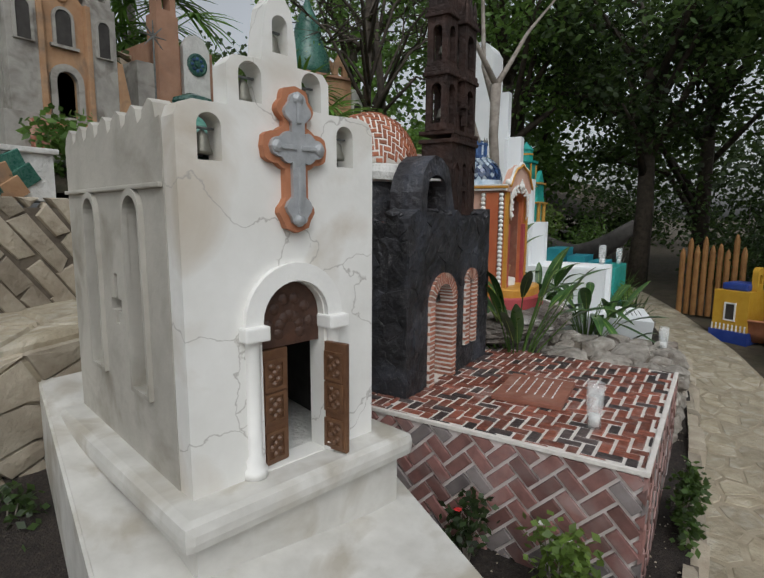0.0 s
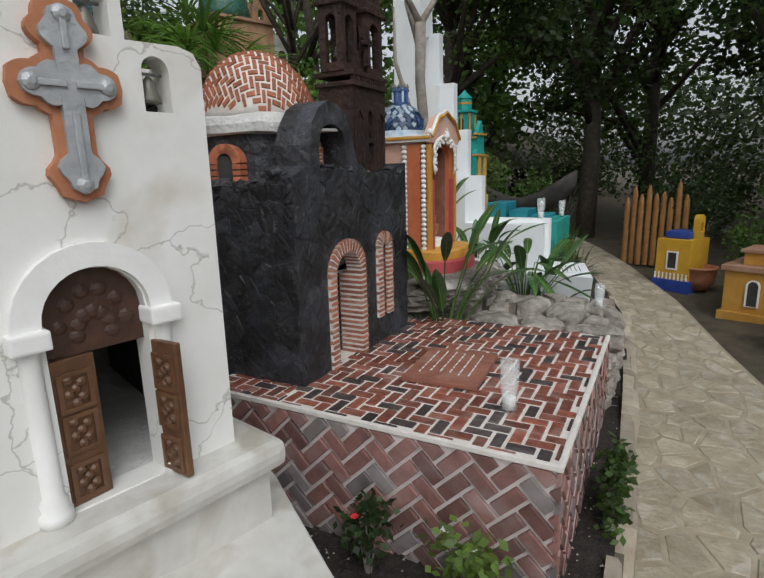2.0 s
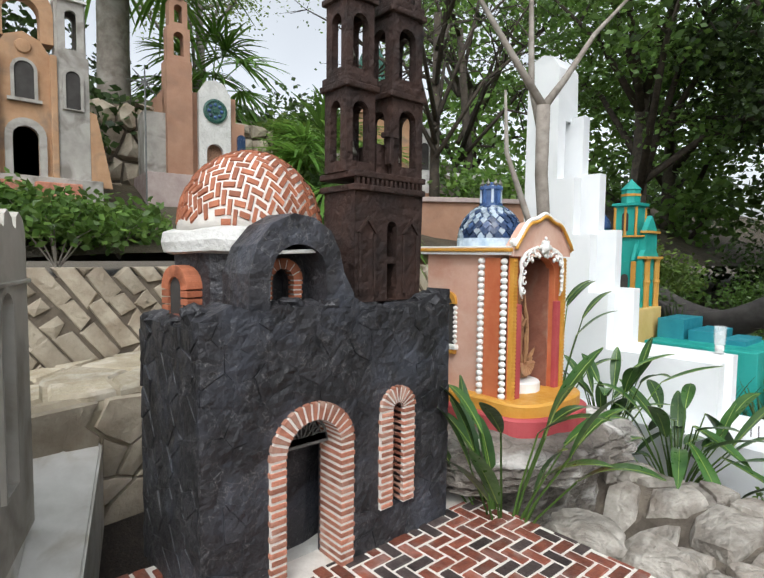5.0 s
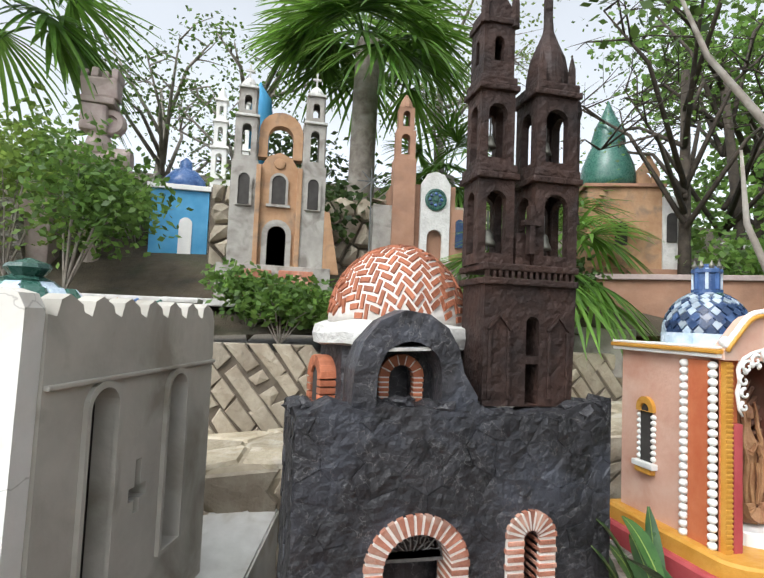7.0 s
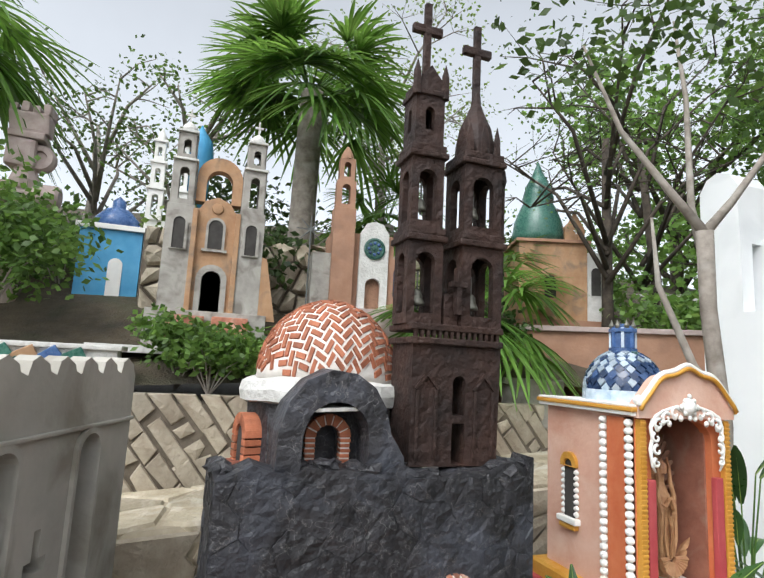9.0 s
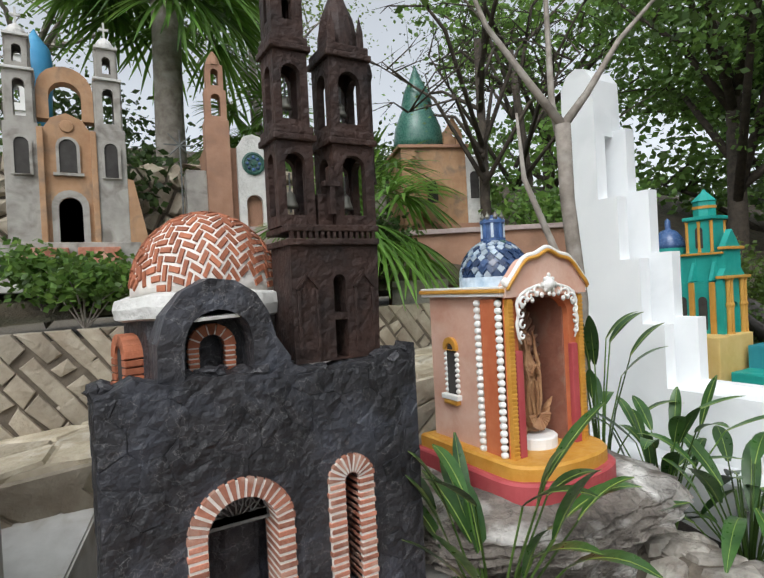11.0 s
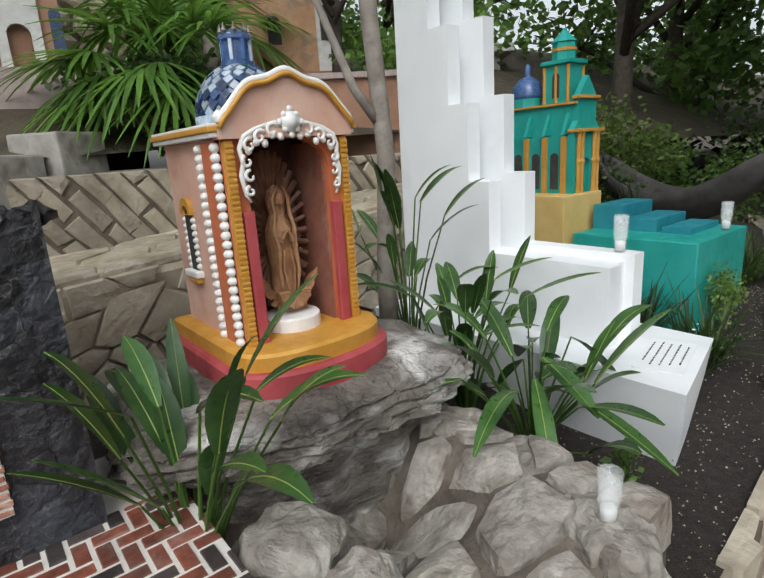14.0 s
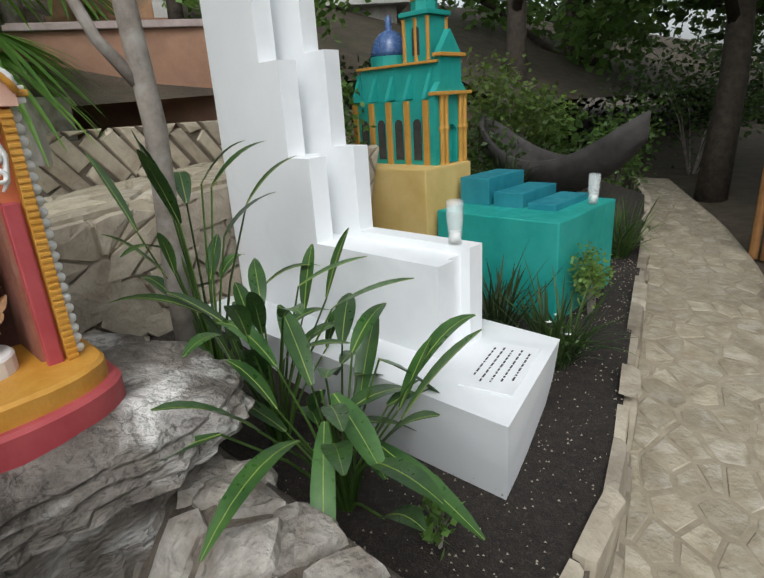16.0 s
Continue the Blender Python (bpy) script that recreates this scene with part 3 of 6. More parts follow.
part("coping", bx(-.22, .04, -2.5, 1.30, 1.79, 1.815, .006), CONC, band)


# ---- white stucco church tomb ----
slab = thing("marble_tomb_slab", "worn white marble slab under the white miniature church", "tomb slab")
bm = bmesh.new()
P = [(-2.08, .90), (-.45, .30), (-.13, .90), (-.835, 1.375), (-1.98, 1.74)]
zt = [.99, .695, .685, .72, .99]
lo = [bm.verts.new((x, y, .3)) for x, y in P]
hi = [bm.verts.new((x, y, z)) for (x, y), z in zip(P, zt)]
bm.faces.new(hi)
bm.faces.new(lo)
for i in range(5):
    bm.faces.new((lo[i], lo[(i + 1) % 5], hi[(i + 1) % 5], hi[i]))
bmesh.ops.bevel(bm, geom=[e for e in bm.edges if all(v in hi for v in e.verts)], offset=.008, segments=2, affect='EDGES')
part("slab", bm, MARBLE, slab)

LEANK = 0.012
WC = pose(-.843, .943, .922, 0, 0, 77.6) @ Matrix.Diagonal((1.13, 1.07, 1.08, 1))
wc = thing("white_church", "miniature white stucco church with cracked facade, bells and carved doors", "miniature church", WC)


def leaned(bm, k=LEANK, depth=None):
    for v in bm.verts:
        f = 1 if depth is None else max(0, 1 - v.co.y / depth)
        v.co.y += k * max(0, v.co.z) * f
    return bm


out = [(-.243, 0), (-.243, .74), (-.235, .762), (-.21, .772), (-.14, .772), (-.14, .85), (-.125, .868), (-.065, .87), (-.06, .92), (-.05, .98), (-.022, 1.02), (.006, .98), (.016, .92),
       (.02, .87), (.085, .868), (.1, .85), (.1, .785), (.19, .788), (.218, .78), (.231, .755), (.224, 0)]
holes = [arch(-.179, .024, .663, .752), arch(.145, .024, .672, .765), arch(-.091, .025, .784, .862), arch(.054, .025, .786, .866), arch(-.021, .018, .89, .965),
         [(-.085, .0012)] + arch(-.003, .082, .0012, .418)[1:-1] + [(.079, .0012)]]
holes[-1] = arch(-.003, .08, .004, .416)
fac = part("facade", leaned(plate(out, holes, 0, .055)), STUCCO, wc, "cracked off-white stucco facade")
for s, x in (("l", -.225), ("r", .215)):
    hs = [[(u, w) for u, w in arch(c, .04, .17, .60)] for c in (.2, .47)] + [
        [(.325, .3), (.325, .33), (.305, .33), (.305, .36), (.325, .36), (.325, .42), (.345, .42), (.345, .36), (.37, .36), (.37, .33), (.345, .33), (.345, .3)]]
    top = [(.05, .0), (.66, .0), (.66, .735)]
    for i in range(6, -1, -1):
        c = .10 + i * .086
        top += [(c + .035, .75), (c + .03, .765), (c - .002, .783), (c - .022, .772), (c - .03, .742)]
    top += [(.05, .745)]
    bm = plate(top, hs, -.02, .02)
    bmesh.ops.transform(bm, matrix=pose(x, 0, 0, 0, 0, 90), verts=bm.verts)
    for v in bm.verts:
        v.co.x += (.13 if s == "r" else .03) * max(0, v.co.y - .05)
        v.co.y *= 1.14
    leaned(bm, LEANK, .66)
    part("side_wall", bm, SIDE, wc, "stained grey side wall, darker than the facade, with arched slits and crenellations")
    sx = -.03 if s == "l" else .02
    sc = leaned(bx(x + sx, x + sx + .01, .05, .66, .612, .622, .003), LEANK, .66)
    for v in sc.verts:
        v.co.x += (.13 if s == "r" else .03) * max(0, v.co.y - .05)
        v.co.y *= 1.14
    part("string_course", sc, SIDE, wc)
    for c in (.2, .47):
        rim = plate(arch(c, .05, .16, .615), [arch(c, .04, .17, .60)], -.006, .006)
        bmesh.ops.transform(rim, matrix=pose(x + (-.024 if s == "l" else .024), 0, 0, 0, 0, 90), verts=rim.verts)
        for v in rim.verts:
            v.co.x += (.13 if s == "r" else .03) * max(0, v.co.y - .05)
            v.co.y *= 1.14
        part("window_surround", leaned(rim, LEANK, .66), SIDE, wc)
# dark sheets added behind the slits stand for the shade of the interior
for x0, x1 in ((-.185, -.175), (.17, .18)):
    lining = bx(x0, x1, .07, .70, .004, .69)
    for v in lining.verts:
        v.co.x += (.13 if x0 > 0 else .03) * max(0, v.co.y - .05)
    part("inner_lining", leaned(lining, LEANK, .66), DARK, wc, "added dark sheet standing for the shade inside the slits")
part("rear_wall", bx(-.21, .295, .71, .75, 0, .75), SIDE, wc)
part("roof", bx(-.19, .22, .13, .72, .70, .72), CONC, wc)
part("inner_floor", bx(-.2, .2, .02, .72, -.01, .002), CONC, wc)
dmw = part("dome", lathe([(.165, .67), (.165, .70)] + [(.16 * math.cos(a), .70 + .115 * math.sin(a)) for a in [radians(k * 10) for k in range(1, 9)]], -.02, .42, 24), TILEG, wc, "green and white glazed tile dome", True)
for r in range(4):
    el = radians(8 + r * 20)
    for i in range(22 - 4 * r):
        a = 360 * (i + .5 * (r % 2)) / (22 - 4 * r)
        part("tile", bx(-.004, .004, -.019, .019, -.02, .02, .002, m=pose(.16 * math.cos(el), 0, .70 + .115 * math.sin(el), 0, -math.degrees(el) * .8, 0)), (TILEW if r == 0 or i % 2 else TILEG), dmw).matrix_basis = pose(-.02, .42, 0, 0, 0, a)
part("dome_crown", lathe([(.05, .808), (.055, .822), (.035, .83), (.05, .85), (.045, .86), (.02, .87), (.005, .876)], -.02, .42, 10, jit=.012), TILEG, wc, "dark green carved crown")
# plinth with a rounded lip
part("plinth", bx(-.262, .268, -.05, .80, -.195, -.055), MARBLE, wc, "grey-white marble plinth")
part("plinth_lip", bx(-.30, .297, -.085, .83, -.06, 0, .022), MARBLE, wc, "rounded marble moulding")
# doorway
for s in (-1, 1):
    x = -.003 + s * .104
    part("column", lathe([(.026, 0), (.026, .02), (.02, .024), (.022, .04), (.016, .05), (.0155, .29), (.02, .3), (.02, .31)], x, .002, 14), PLASTER, wc, "white half-round door column", True)
    part("capital", leaned(bx(x - .028, x + .028, -.03, .05, .30, .332, .005)), PLASTER, wc)
part("door_arch", leaned(plate(horseshoe(-.003, .083, .332, .419, .04), [], -.014, .012)), PLASTER, wc, "raised white round arch")
tym = part("tympanum", leaned(plate(arch(-.003, .079, .27, .415), [], .02, .035)), WOODD, wc, "dark carved wooden tympanum")
for a in range(13):
    part("carving", lathe([(.004, 0), (.014, .002), (.009, .006), (.002, .008)], 0, 0, 8, jit=.004), WOODD, tym, "carved leaf boss").matrix_basis = pose(
        -.003 + .055 * math.cos(a * .26) * (a % 2 * .5 + .5), .024, .30 + .08 * math.sin(a * .26) * (a % 2 * .5 + .5), 90)


def door_leaf(parent, m):
    d = part("door_leaf", bx(0, .072, 0, .012, .004, .268, .002, m=m), WOODL, parent, "carved brown wooden door leaf")
    for z in (.012, .1, .175):
        part("panel", plate([(.008, z), (.064, z), (.064, z + .07), (.008, z + .07)], [[(.016, z + .008), (.056, z + .008), (.056, z + .062), (.016, z + .062)]], -.004, .001), WOODL, d).matrix_basis = m
        for i in range(6):
            part("carving", lathe([(.002, 0), (.009, .002), (.004, .007)], 0, 0, 7), WOODL, d).matrix_basis = m @ pose(.036 + .012 * math.sin(i * 2.1), 0, z + .014 + i * .0085, 90)
    return d


door_leaf(wc, pose(-.083, .012, 0, 0, 0, 6))
door_leaf(wc, pose(.077, .01, 0, 0, 0, -80))
for c, z in ((-.179, .752), (.145, .765), (-.091, .862), (.054, .866), (-.021, .965)):
    bell = part("bell", lathe([(.019, 0), (.0185, .006), (.014, .02), (.012, .035), (.006, .042), (.002, .046)], c, .03 + LEANK * z, 14), BRONZE, wc, "small bronze bell", True)
    bell.matrix_basis = pose(0, 0, z - .075)
    part("hanger", bx(c - .024, c + .024, .027 + LEANK * z, .033 + LEANK * z, z - .028, z - .024), IRON, bell).matrix_basis = pose(0, 0, 0)
    bell.children[0].matrix_basis = pose(0, 0, -(z - .075))


def cross_outline(s):
    """A budded cross with a long foot."""
    pts = []
    for ang, ln in ((90, .115), (0, .066), (-90, .165), (180, .066)):
        a = radians(ang)
        d, n = Vector((math.cos(a), math.sin(a))), Vector((-math.sin(a), math.cos(a)))
        side = []
        for q in range(15):
            l = .0162 + s + (ln - .0162 - s) * q / 14
            e = ln - l
            w = .0155 if e > .062 else .0155 + .017 * math.sin(math.pi * (.062 - e) / .04) ** .8 if e > .022 else .020 * math.sqrt(max(0, 1 - ((.022 - e) / .022) ** 2))
            side.append((l + s * q / 14, w + s))
        for l, k in [(l, -k) for l, k in side[:-1]] + [(ln + s, 0)] + side[-2::-1]:
            p = d * l + n * k
            pts.append((p.x, p.y))
    return pts


cross = thing("wall_cross", "ornate grey metal cross on a terracotta backing fixed to the facade", "cross", WC @ pose(0, -.006 + LEANK * .70, .70, -math.degrees(math.atan(LEANK)), 0, 0))
for nm, s, y0, y1, mt, lb in (("backing", .012, -.012, .012, TERRA, "terracotta backing"), ("cross_face", 0, -.022, -.01, PEWTER, "grey cast metal cross")):
    pts = []
    P4 = cross_outline(s)
    for k, order in enumerate((0, 3, 2, 1)):
        seg = P4[order * 29:(order + 1) * 29]
        pts += seg
    part(nm, plate(pts, [], y0, y1), mt, cross, lb)
for z0, z1 in ((.05, .095), (-.145, -.04)):
    part("ridge", bx(-.005, .005, -.027, -.02, z0, z1, .002), PEWTER, cross)
for x0, x1 in ((-.055, -.006), (.006, .055)):
    part("ridge", bx(x0, x1, -.027, -.02, -.005, .005, .002), PEWTER, cross)
for x, z in ((0, .1), (.052, 0), (-.052, 0), (0, -.15)):
    part("boss", lathe([(.014, 0), (.012, .004), (.005, .008)], 0, 0, 10), PEWTER, cross).matrix_basis = pose(x, -.021, z, 90)


# ---- brick tomb with the black church ----
tomb = thing("brick_tomb", "low tomb of herringbone dark red brick with white joints", "tomb")
TOPBRICKS, SIDEBRICKS = (BRICK, BRICK, BRICK, BRICKK), (GLAZED, GLAZED, GLAZED, GLAZEG)
TX0, TX1, TY0, TY1, TZ = -.985, -.112, 1.553, 2.68, .828
part("core", bx(TX0 - .3, TX1 - .008, TY0 + .008, TY1, .30, TZ - .006), MORTARP, tomb, "pinkish grey mortar core")
part("top_mortar", bx(TX0 - .3, TX1, TY0, TY1, TZ - .012, TZ - .002, .003), MORTAR, tomb, "white joint mortar")
part("edge_line", bx(TX0 - .3, TX1 + .003, TY0 - .004, TY0 + .012, TZ - .012, TZ + .004, .003, .002), MORTAR, tomb)
part("edge_line", bx(TX1 - .012, TX1 + .004, TY0, TY1, TZ - .012, TZ + .004, .003, .002), MORTAR, tomb)
pieces("brick", herringbone(TX0, TX1 - .014, TY0 + .014, TY1, .0415, .0046, 0), lambda u, v, z: Vector((u, v, z)), TZ - .01, TZ + .002, TOPBRICKS, tomb, .002, 0, 21)
pieces("brick", herringbone(TX0 - .3, TX0 - .004, TY0 + .014, 1.70, .0415, .0046, 0), lambda u, v, z: Vector((u, v, z)), TZ - .01, TZ + .002, TOPBRICKS, tomb, .002, 0, 24)
pieces("side_brick", herringbone(TX0 - .3, TX1, .33, TZ - .014, .052, .0055, radians(45)), lambda u, v, z: Vector((u, TY0 - z, v)), -.01, .003, SIDEBRICKS, tomb, .002, 0, 22)
pieces("end_brick", herringbone(TY0, TY1, .33, TZ - .014, .052, .0055, radians(45)), lambda u, v, z: Vector((TX1 + z, u, v)), -.012, .003, SIDEBRICKS, tomb, .002, 0, 23)

plq = thing("clay_plaque", "terracotta plaque with worn white lettering lying on the brick tomb", "plaque", pose(-.575, 2.05, TZ + .003, 0, 0, 4))
part("tablet", bx(-.13, .13, -.165, .165, 0, .016, .003, .001), CLAYP, plq)
rng = random.Random(4)
for r in range(6):
    x = -.09 + r * .034
    y = -.11 + rng.uniform(0, .04)
    while y < .11:
        w = rng.uniform(.012, .035)
        part("lettering", bx(x, x + .005, y, y + w, .0155, .0172), WAX, plq, "worn white lettering")
        y += w + .012


def candle(name, m, label, h=.155, r=.027):
    c = thing(name, label, "candle glass", m, "candle glasses on the tombs")
    bm = bmesh.new()
    n = 28
    prof = [(r * .8, 0), (r * .82, h * .3), (r, h * .55), (r * 1.02, h), (r * .92, h), (r * .88, h * .55), (r * .7, h * .3), (r * .68, .006)]
    rings = []
    for k, (rr, z) in enumerate(prof):
        rings.append([bm.verts.new(((rr + (.0012 if i % 2 and k < 4 else 0)) * math.cos(math.tau * i / n), (rr + (.0012 if i % 2 and k < 4 else 0)) * math.sin(math.tau * i / n), z)) for i in range(n)])
    for a, b in zip(rings, rings[1:]):
        for i in range(n):
            bm.faces.new((a[i], a[(i + 1) % n], b[(i + 1) % n], b[i]))
    bm.faces.new(rings[0])
    bm.faces.new(rings[-1])
    g = part("glass", bm, GLASS, c, "clear ribbed tumbler", True)
    g.visible_shadow = False
    part("wax", lathe([(r * .66, .007), (r * .68, h * .29), (r * .4, h * .3), (.003, h * .31)], 0, 0, 18), WAX, c, "white candle wax", True)
    part("wick", lathe([(.0012, h * .3), (.001, h * .36)], 0, 0, 6), DARK, c)
    return c


candle("candle_glass", pose(-.305, 1.80, TZ + .004), "ribbed candle glass with white wax standing on the brick tomb")

BC = pose(-.965, 2.08, TZ - .012, 0, 0, 90)   # x runs along the facade, y into the building
bc = thing("black_church", "miniature church of black volcanic stone with brick arches and brick dome", "miniature church", BC)
outb = [(-.385, 0), (-.385, .70)]
rng = random.Random(9)
x = -.385
while x < .40:
    x += rng.uniform(.03, .06)
    outb.append((min(x, .41), .725 + rng.uniform(-.018, .014) - (.02 if .05 < x < .22 else 0)))
outb += [(.425, .745), (.425, 0)]
DOOR, WIN = arch(-.09, .085, .004, .432, 12), arch(.2, .021, .115, .425, 8)
part("front_wall", plate(outb, [DOOR, WIN], 0, .10), LAVA, bc, "rough black volcanic stone front")
for x0, x1, y0, y1, h in ((-.385, -.33, .10, .40, .68), (.36, .425, .10, .42, .69), (-.33, .36, .36, .42, .64)):
    part("side_wall", bx(x0, x1, y0, y1, 0, h, .01, .012), LAVA, bc)
part("roof", bx(-.35, .39, .1, .40, .62, .672, .004), MORTARP, bc)
pieces("roof_brick", herringbone(-.345, -.2, .09, .40, .036, .004, 0), lambda u, v, z: Vector((u, v, z)), .668, .684, BRICK, bc, .002, 0, 25)
part("apse", lathe([(.25, 0), (.245, .3), (.24, .66)], -.055, .395, 18, jit=.012), LAVA, bc, "rounded black stone rear below the dome")
part("inner_floor", bx(-.33, .36, .1, .36, 0, .012), CONC, bc)
rng = random.Random(17)
st = []
for q in cells(-.385, .425, .0, .70, .085, .06, .0004, rng, .5):
    cx, cz = sum(p[0] for p in q) / len(q), sum(p[1] for p in q) / len(q)
    if (abs(cx + .09) < .155 and cz < .49) or (abs(cx - .2) < .1 and .08 < cz < .5):
        continue
    st.append(q)
pieces("stone", st, lambda u, v, z: Vector((u, -z, v)), -.01, .0015, LAVA, bc, .001, .003, 31)
st = cells(.0, .40, 0, .68, .085, .06, .0004, random.Random(18), .5)
pieces("stone", st, lambda u, v, z: Vector((-.385 - z, u, v)), -.01, .0015, LAVA, bc, .001, .003, 32)


rng = random.Random(19)
for i in range(34):
    bm = bmesh.new()
    bmesh.ops.create_icosphere(bm, subdivisions=2, radius=1)
    k = rng.uniform(.018, .036)
    for v in bm.verts:
        v.co = v.co * k + noise.noise_vector(v.co * 1.6 + Vector((i * 3.1, 0, 0))) * k * .6
        v.co.z *= .7
    if i < 24:
        px = -.37 + i * .0345
        q = (px, rng.uniform(.02, .08), .715 + rng.uniform(-.02, .012) - (.02 if .05 < px < .22 else 0))
    else:
        q = (-.365, .1 + (i - 24) * .03, .675)
    part("coping_stone", bm, LAVA, bc).matrix_basis = pose(*q, 0, 0, rng.uniform(0, 180))


def ring_bricks(parent, cx, half, z0, top, w, depth, n_side, n_arc, y=-.014, th=.0075, material=BRICKL):
    spring = top - half
    hgt = (spring - z0) / n_side
    for s in (-1, 1):
        for i in range(n_side):
            a = sorted((cx + s * half, cx + s * (half + w * (1 if i % 2 else .92))))
            part("arch_brick", bx(a[0], a[1], y, depth, z0 + i * hgt + th * .5, z0 + (i + 1) * hgt - th * .5, .002), material, parent)
    for i in range(n_arc):
        a0, a1 = math.pi * i / n_arc, math.pi * (i + 1) / n_arc
        g0, g1 = th / 2 / half, th / 2 / (half + w)
        pts = [(cx - half * math.cos(a0 + g0), spring + half * math.sin(a0 + g0)), (cx - (half + w) * math.cos(a0 + g1), spring + (half + w) * math.sin(a0 + g1)),
               (cx - (half + w) * math.cos(a1 - g1), spring + (half + w) * math.sin(a1 - g1)), (cx - half * math.cos(a1 - g0), spring + half * math.sin(a1 - g0))]
        part("arch_brick", plate(pts, [], y, depth), material, parent)
    bm = plate(horseshoe(cx, half + .001, z0, top, w - .004), [], y + .003, depth - .004)
    part("arch_mortar", bm, MORTAR, parent, "white mortar between the arch bricks")


ring_bricks(bc, -.09, .083, .006, .43, .046, .09, 17, 17)
ring_bricks(bc, .2, .020, .12, .425, .048, .08, 15, 11)
grille = part("door_grille", plate(arch(-.09, .083, .345, .43, 12), [arch(-.09, .078, .35, .425, 12)], .05, .056), IRON, bc, "grey wrought iron fan grille")
bm = bmesh.new()
for i in range(9):
    a = math.pi * (i + .5) / 9
    add_tube(bm, [(-.09, .053, .35), (-.09 + .05 * math.cos(a), .053, .35 + .04 * math.sin(a)), (-.09 + .078 * math.cos(a + .12), .053, .35 + .07 * math.sin(a + .12))], .0022, 5)
    add_tube(bm, [(-.09 + .055 * math.cos(a) + .012 * math.cos(t), .053, .35 + .05 * math.sin(a) + .012 * math.sin(t)) for t in (0, .9, 1.8, 2.7, 3.6, 4.5)], .0018, 4)
part("scrollwork", bm, IRON, grille)
part("grille_bar", bx(-.173, -.007, .048, .058, .342, .35), IRON, grille)
bm = bmesh.new()
add_lathe(bm, [(.04, .012), (.035, .03), (.012, .035), (.008, .2), (.006, .25)], -.09, .24, 12)
part("inner_stand", bm, IRON, bc, "dark iron stand inside the doorway")

# drum, hood, brick dome
DX, DY = -.055, .395
part("drum", lathe([(.235, .60), (.232, .72), (.235, .86)], DX, DY, 10, jit=.012), LAVA, bc, "black stone drum")
part("dome_ring", lathe([(.238, .85), (.258, .856), (.262, .885), (.255, .912), (.225, .92)], DX, DY, 26, jit=.012), CONC, bc, "rough white rendered ring")
dome = part("dome", lathe([(.217 * math.cos(a), .915 + .245 * math.sin(a)) for a in [radians(k * 9) for k in range(10)]] + [(.004, 1.1602)], DX, DY, 32), MORTAR, bc, "white mortar dome faced with red bricks", True)


def dome_put(u, v, z):
    r = math.hypot(u, v)
    th = min(r / .218, math.pi / 2)
    k = 0 if r < 1e-6 else 1 / r
    n = Vector((u * k * math.sin(th), v * k * math.sin(th), math.cos(th)))
    return Vector((DX + n.x * (.217 + z), DY + n.y * (.217 + z), .915 + n.z * (.245 + z)))


hb = [q for q in herringbone(-.345, .345, -.345, .345, .0240, .0040, radians(45)) if max(math.hypot(*p) for p in q) < .338]
pieces("brick", hb, dome_put, -.006, .004, BRICKD, dome, .001, 0, 41)
hood = part("hood", plate([(-.255, .69), (-.255, .80), (-.23, .87), (-.19, .925), (-.13, .952), (-.07, .945), (-.02, .91), (.01, .86), (.025, .80), (.06, .75), (.06, .69)],
                          [arch(-.115, .082, .694, .875, 12)], .02, .16), LAVA, bc, "black stone hood over the upper window")
for v in hood.data.vertices:
    v.co += noise.noise_vector(v.co * 14) * .01
part("window_back", plate([(-.2, .69), (-.03, .69), (-.03, .87), (-.2, .87)], [arch(-.115, .033, .71, .812, 8)], .12, .16), LAVA, bc)
ring_bricks(bc, -.115, .032, .705, .812, .028, .13, 6, 7, .10, .004, BRICKD)
part("canopy", bx(-.17, -.06, .03, .13, .852, .862, .003, .004), CONC, bc, "small grey stone canopy")
for a, xx in ((200, 0),):
    m = pose(DX, DY, 0, 0, 0, -78) @ pose(0, -.235, 0)
    sub = part("drum_window", bx(-.06, .06, -.03, .02, .64, .645), MORTAR, bc, "brick-framed drum window")
    sub.matrix_basis = m
    for i in range(11):
        a0 = math.pi * i / 11
        part("arch_brick", bx(-.011, .011, -.03, .02, .03, .062, .002, m=pose(0, 0, .755) @ pose(0, 0, 0, 0, 90 - 180 * (i + .5) / 11, 0)), BRICKD, sub)
    for s in (-1, 1):
        for i in range(5):
            part("arch_brick", bx(s * .046 - .016, s * .046 + .016, -.03, .02, .647 + i * .021, .664 + i * .021, .002), BRICKD, sub)
    part("opening", plate(arch(0, .03, .646, .785), [], -.022, -.018), DARK, sub)

# twin timber bell towers
tw = thing("bell_towers", "twin dark carved timber bell towers with bronze bells and crosses", "bell tower", BC @ pose(.215, .13, .715))


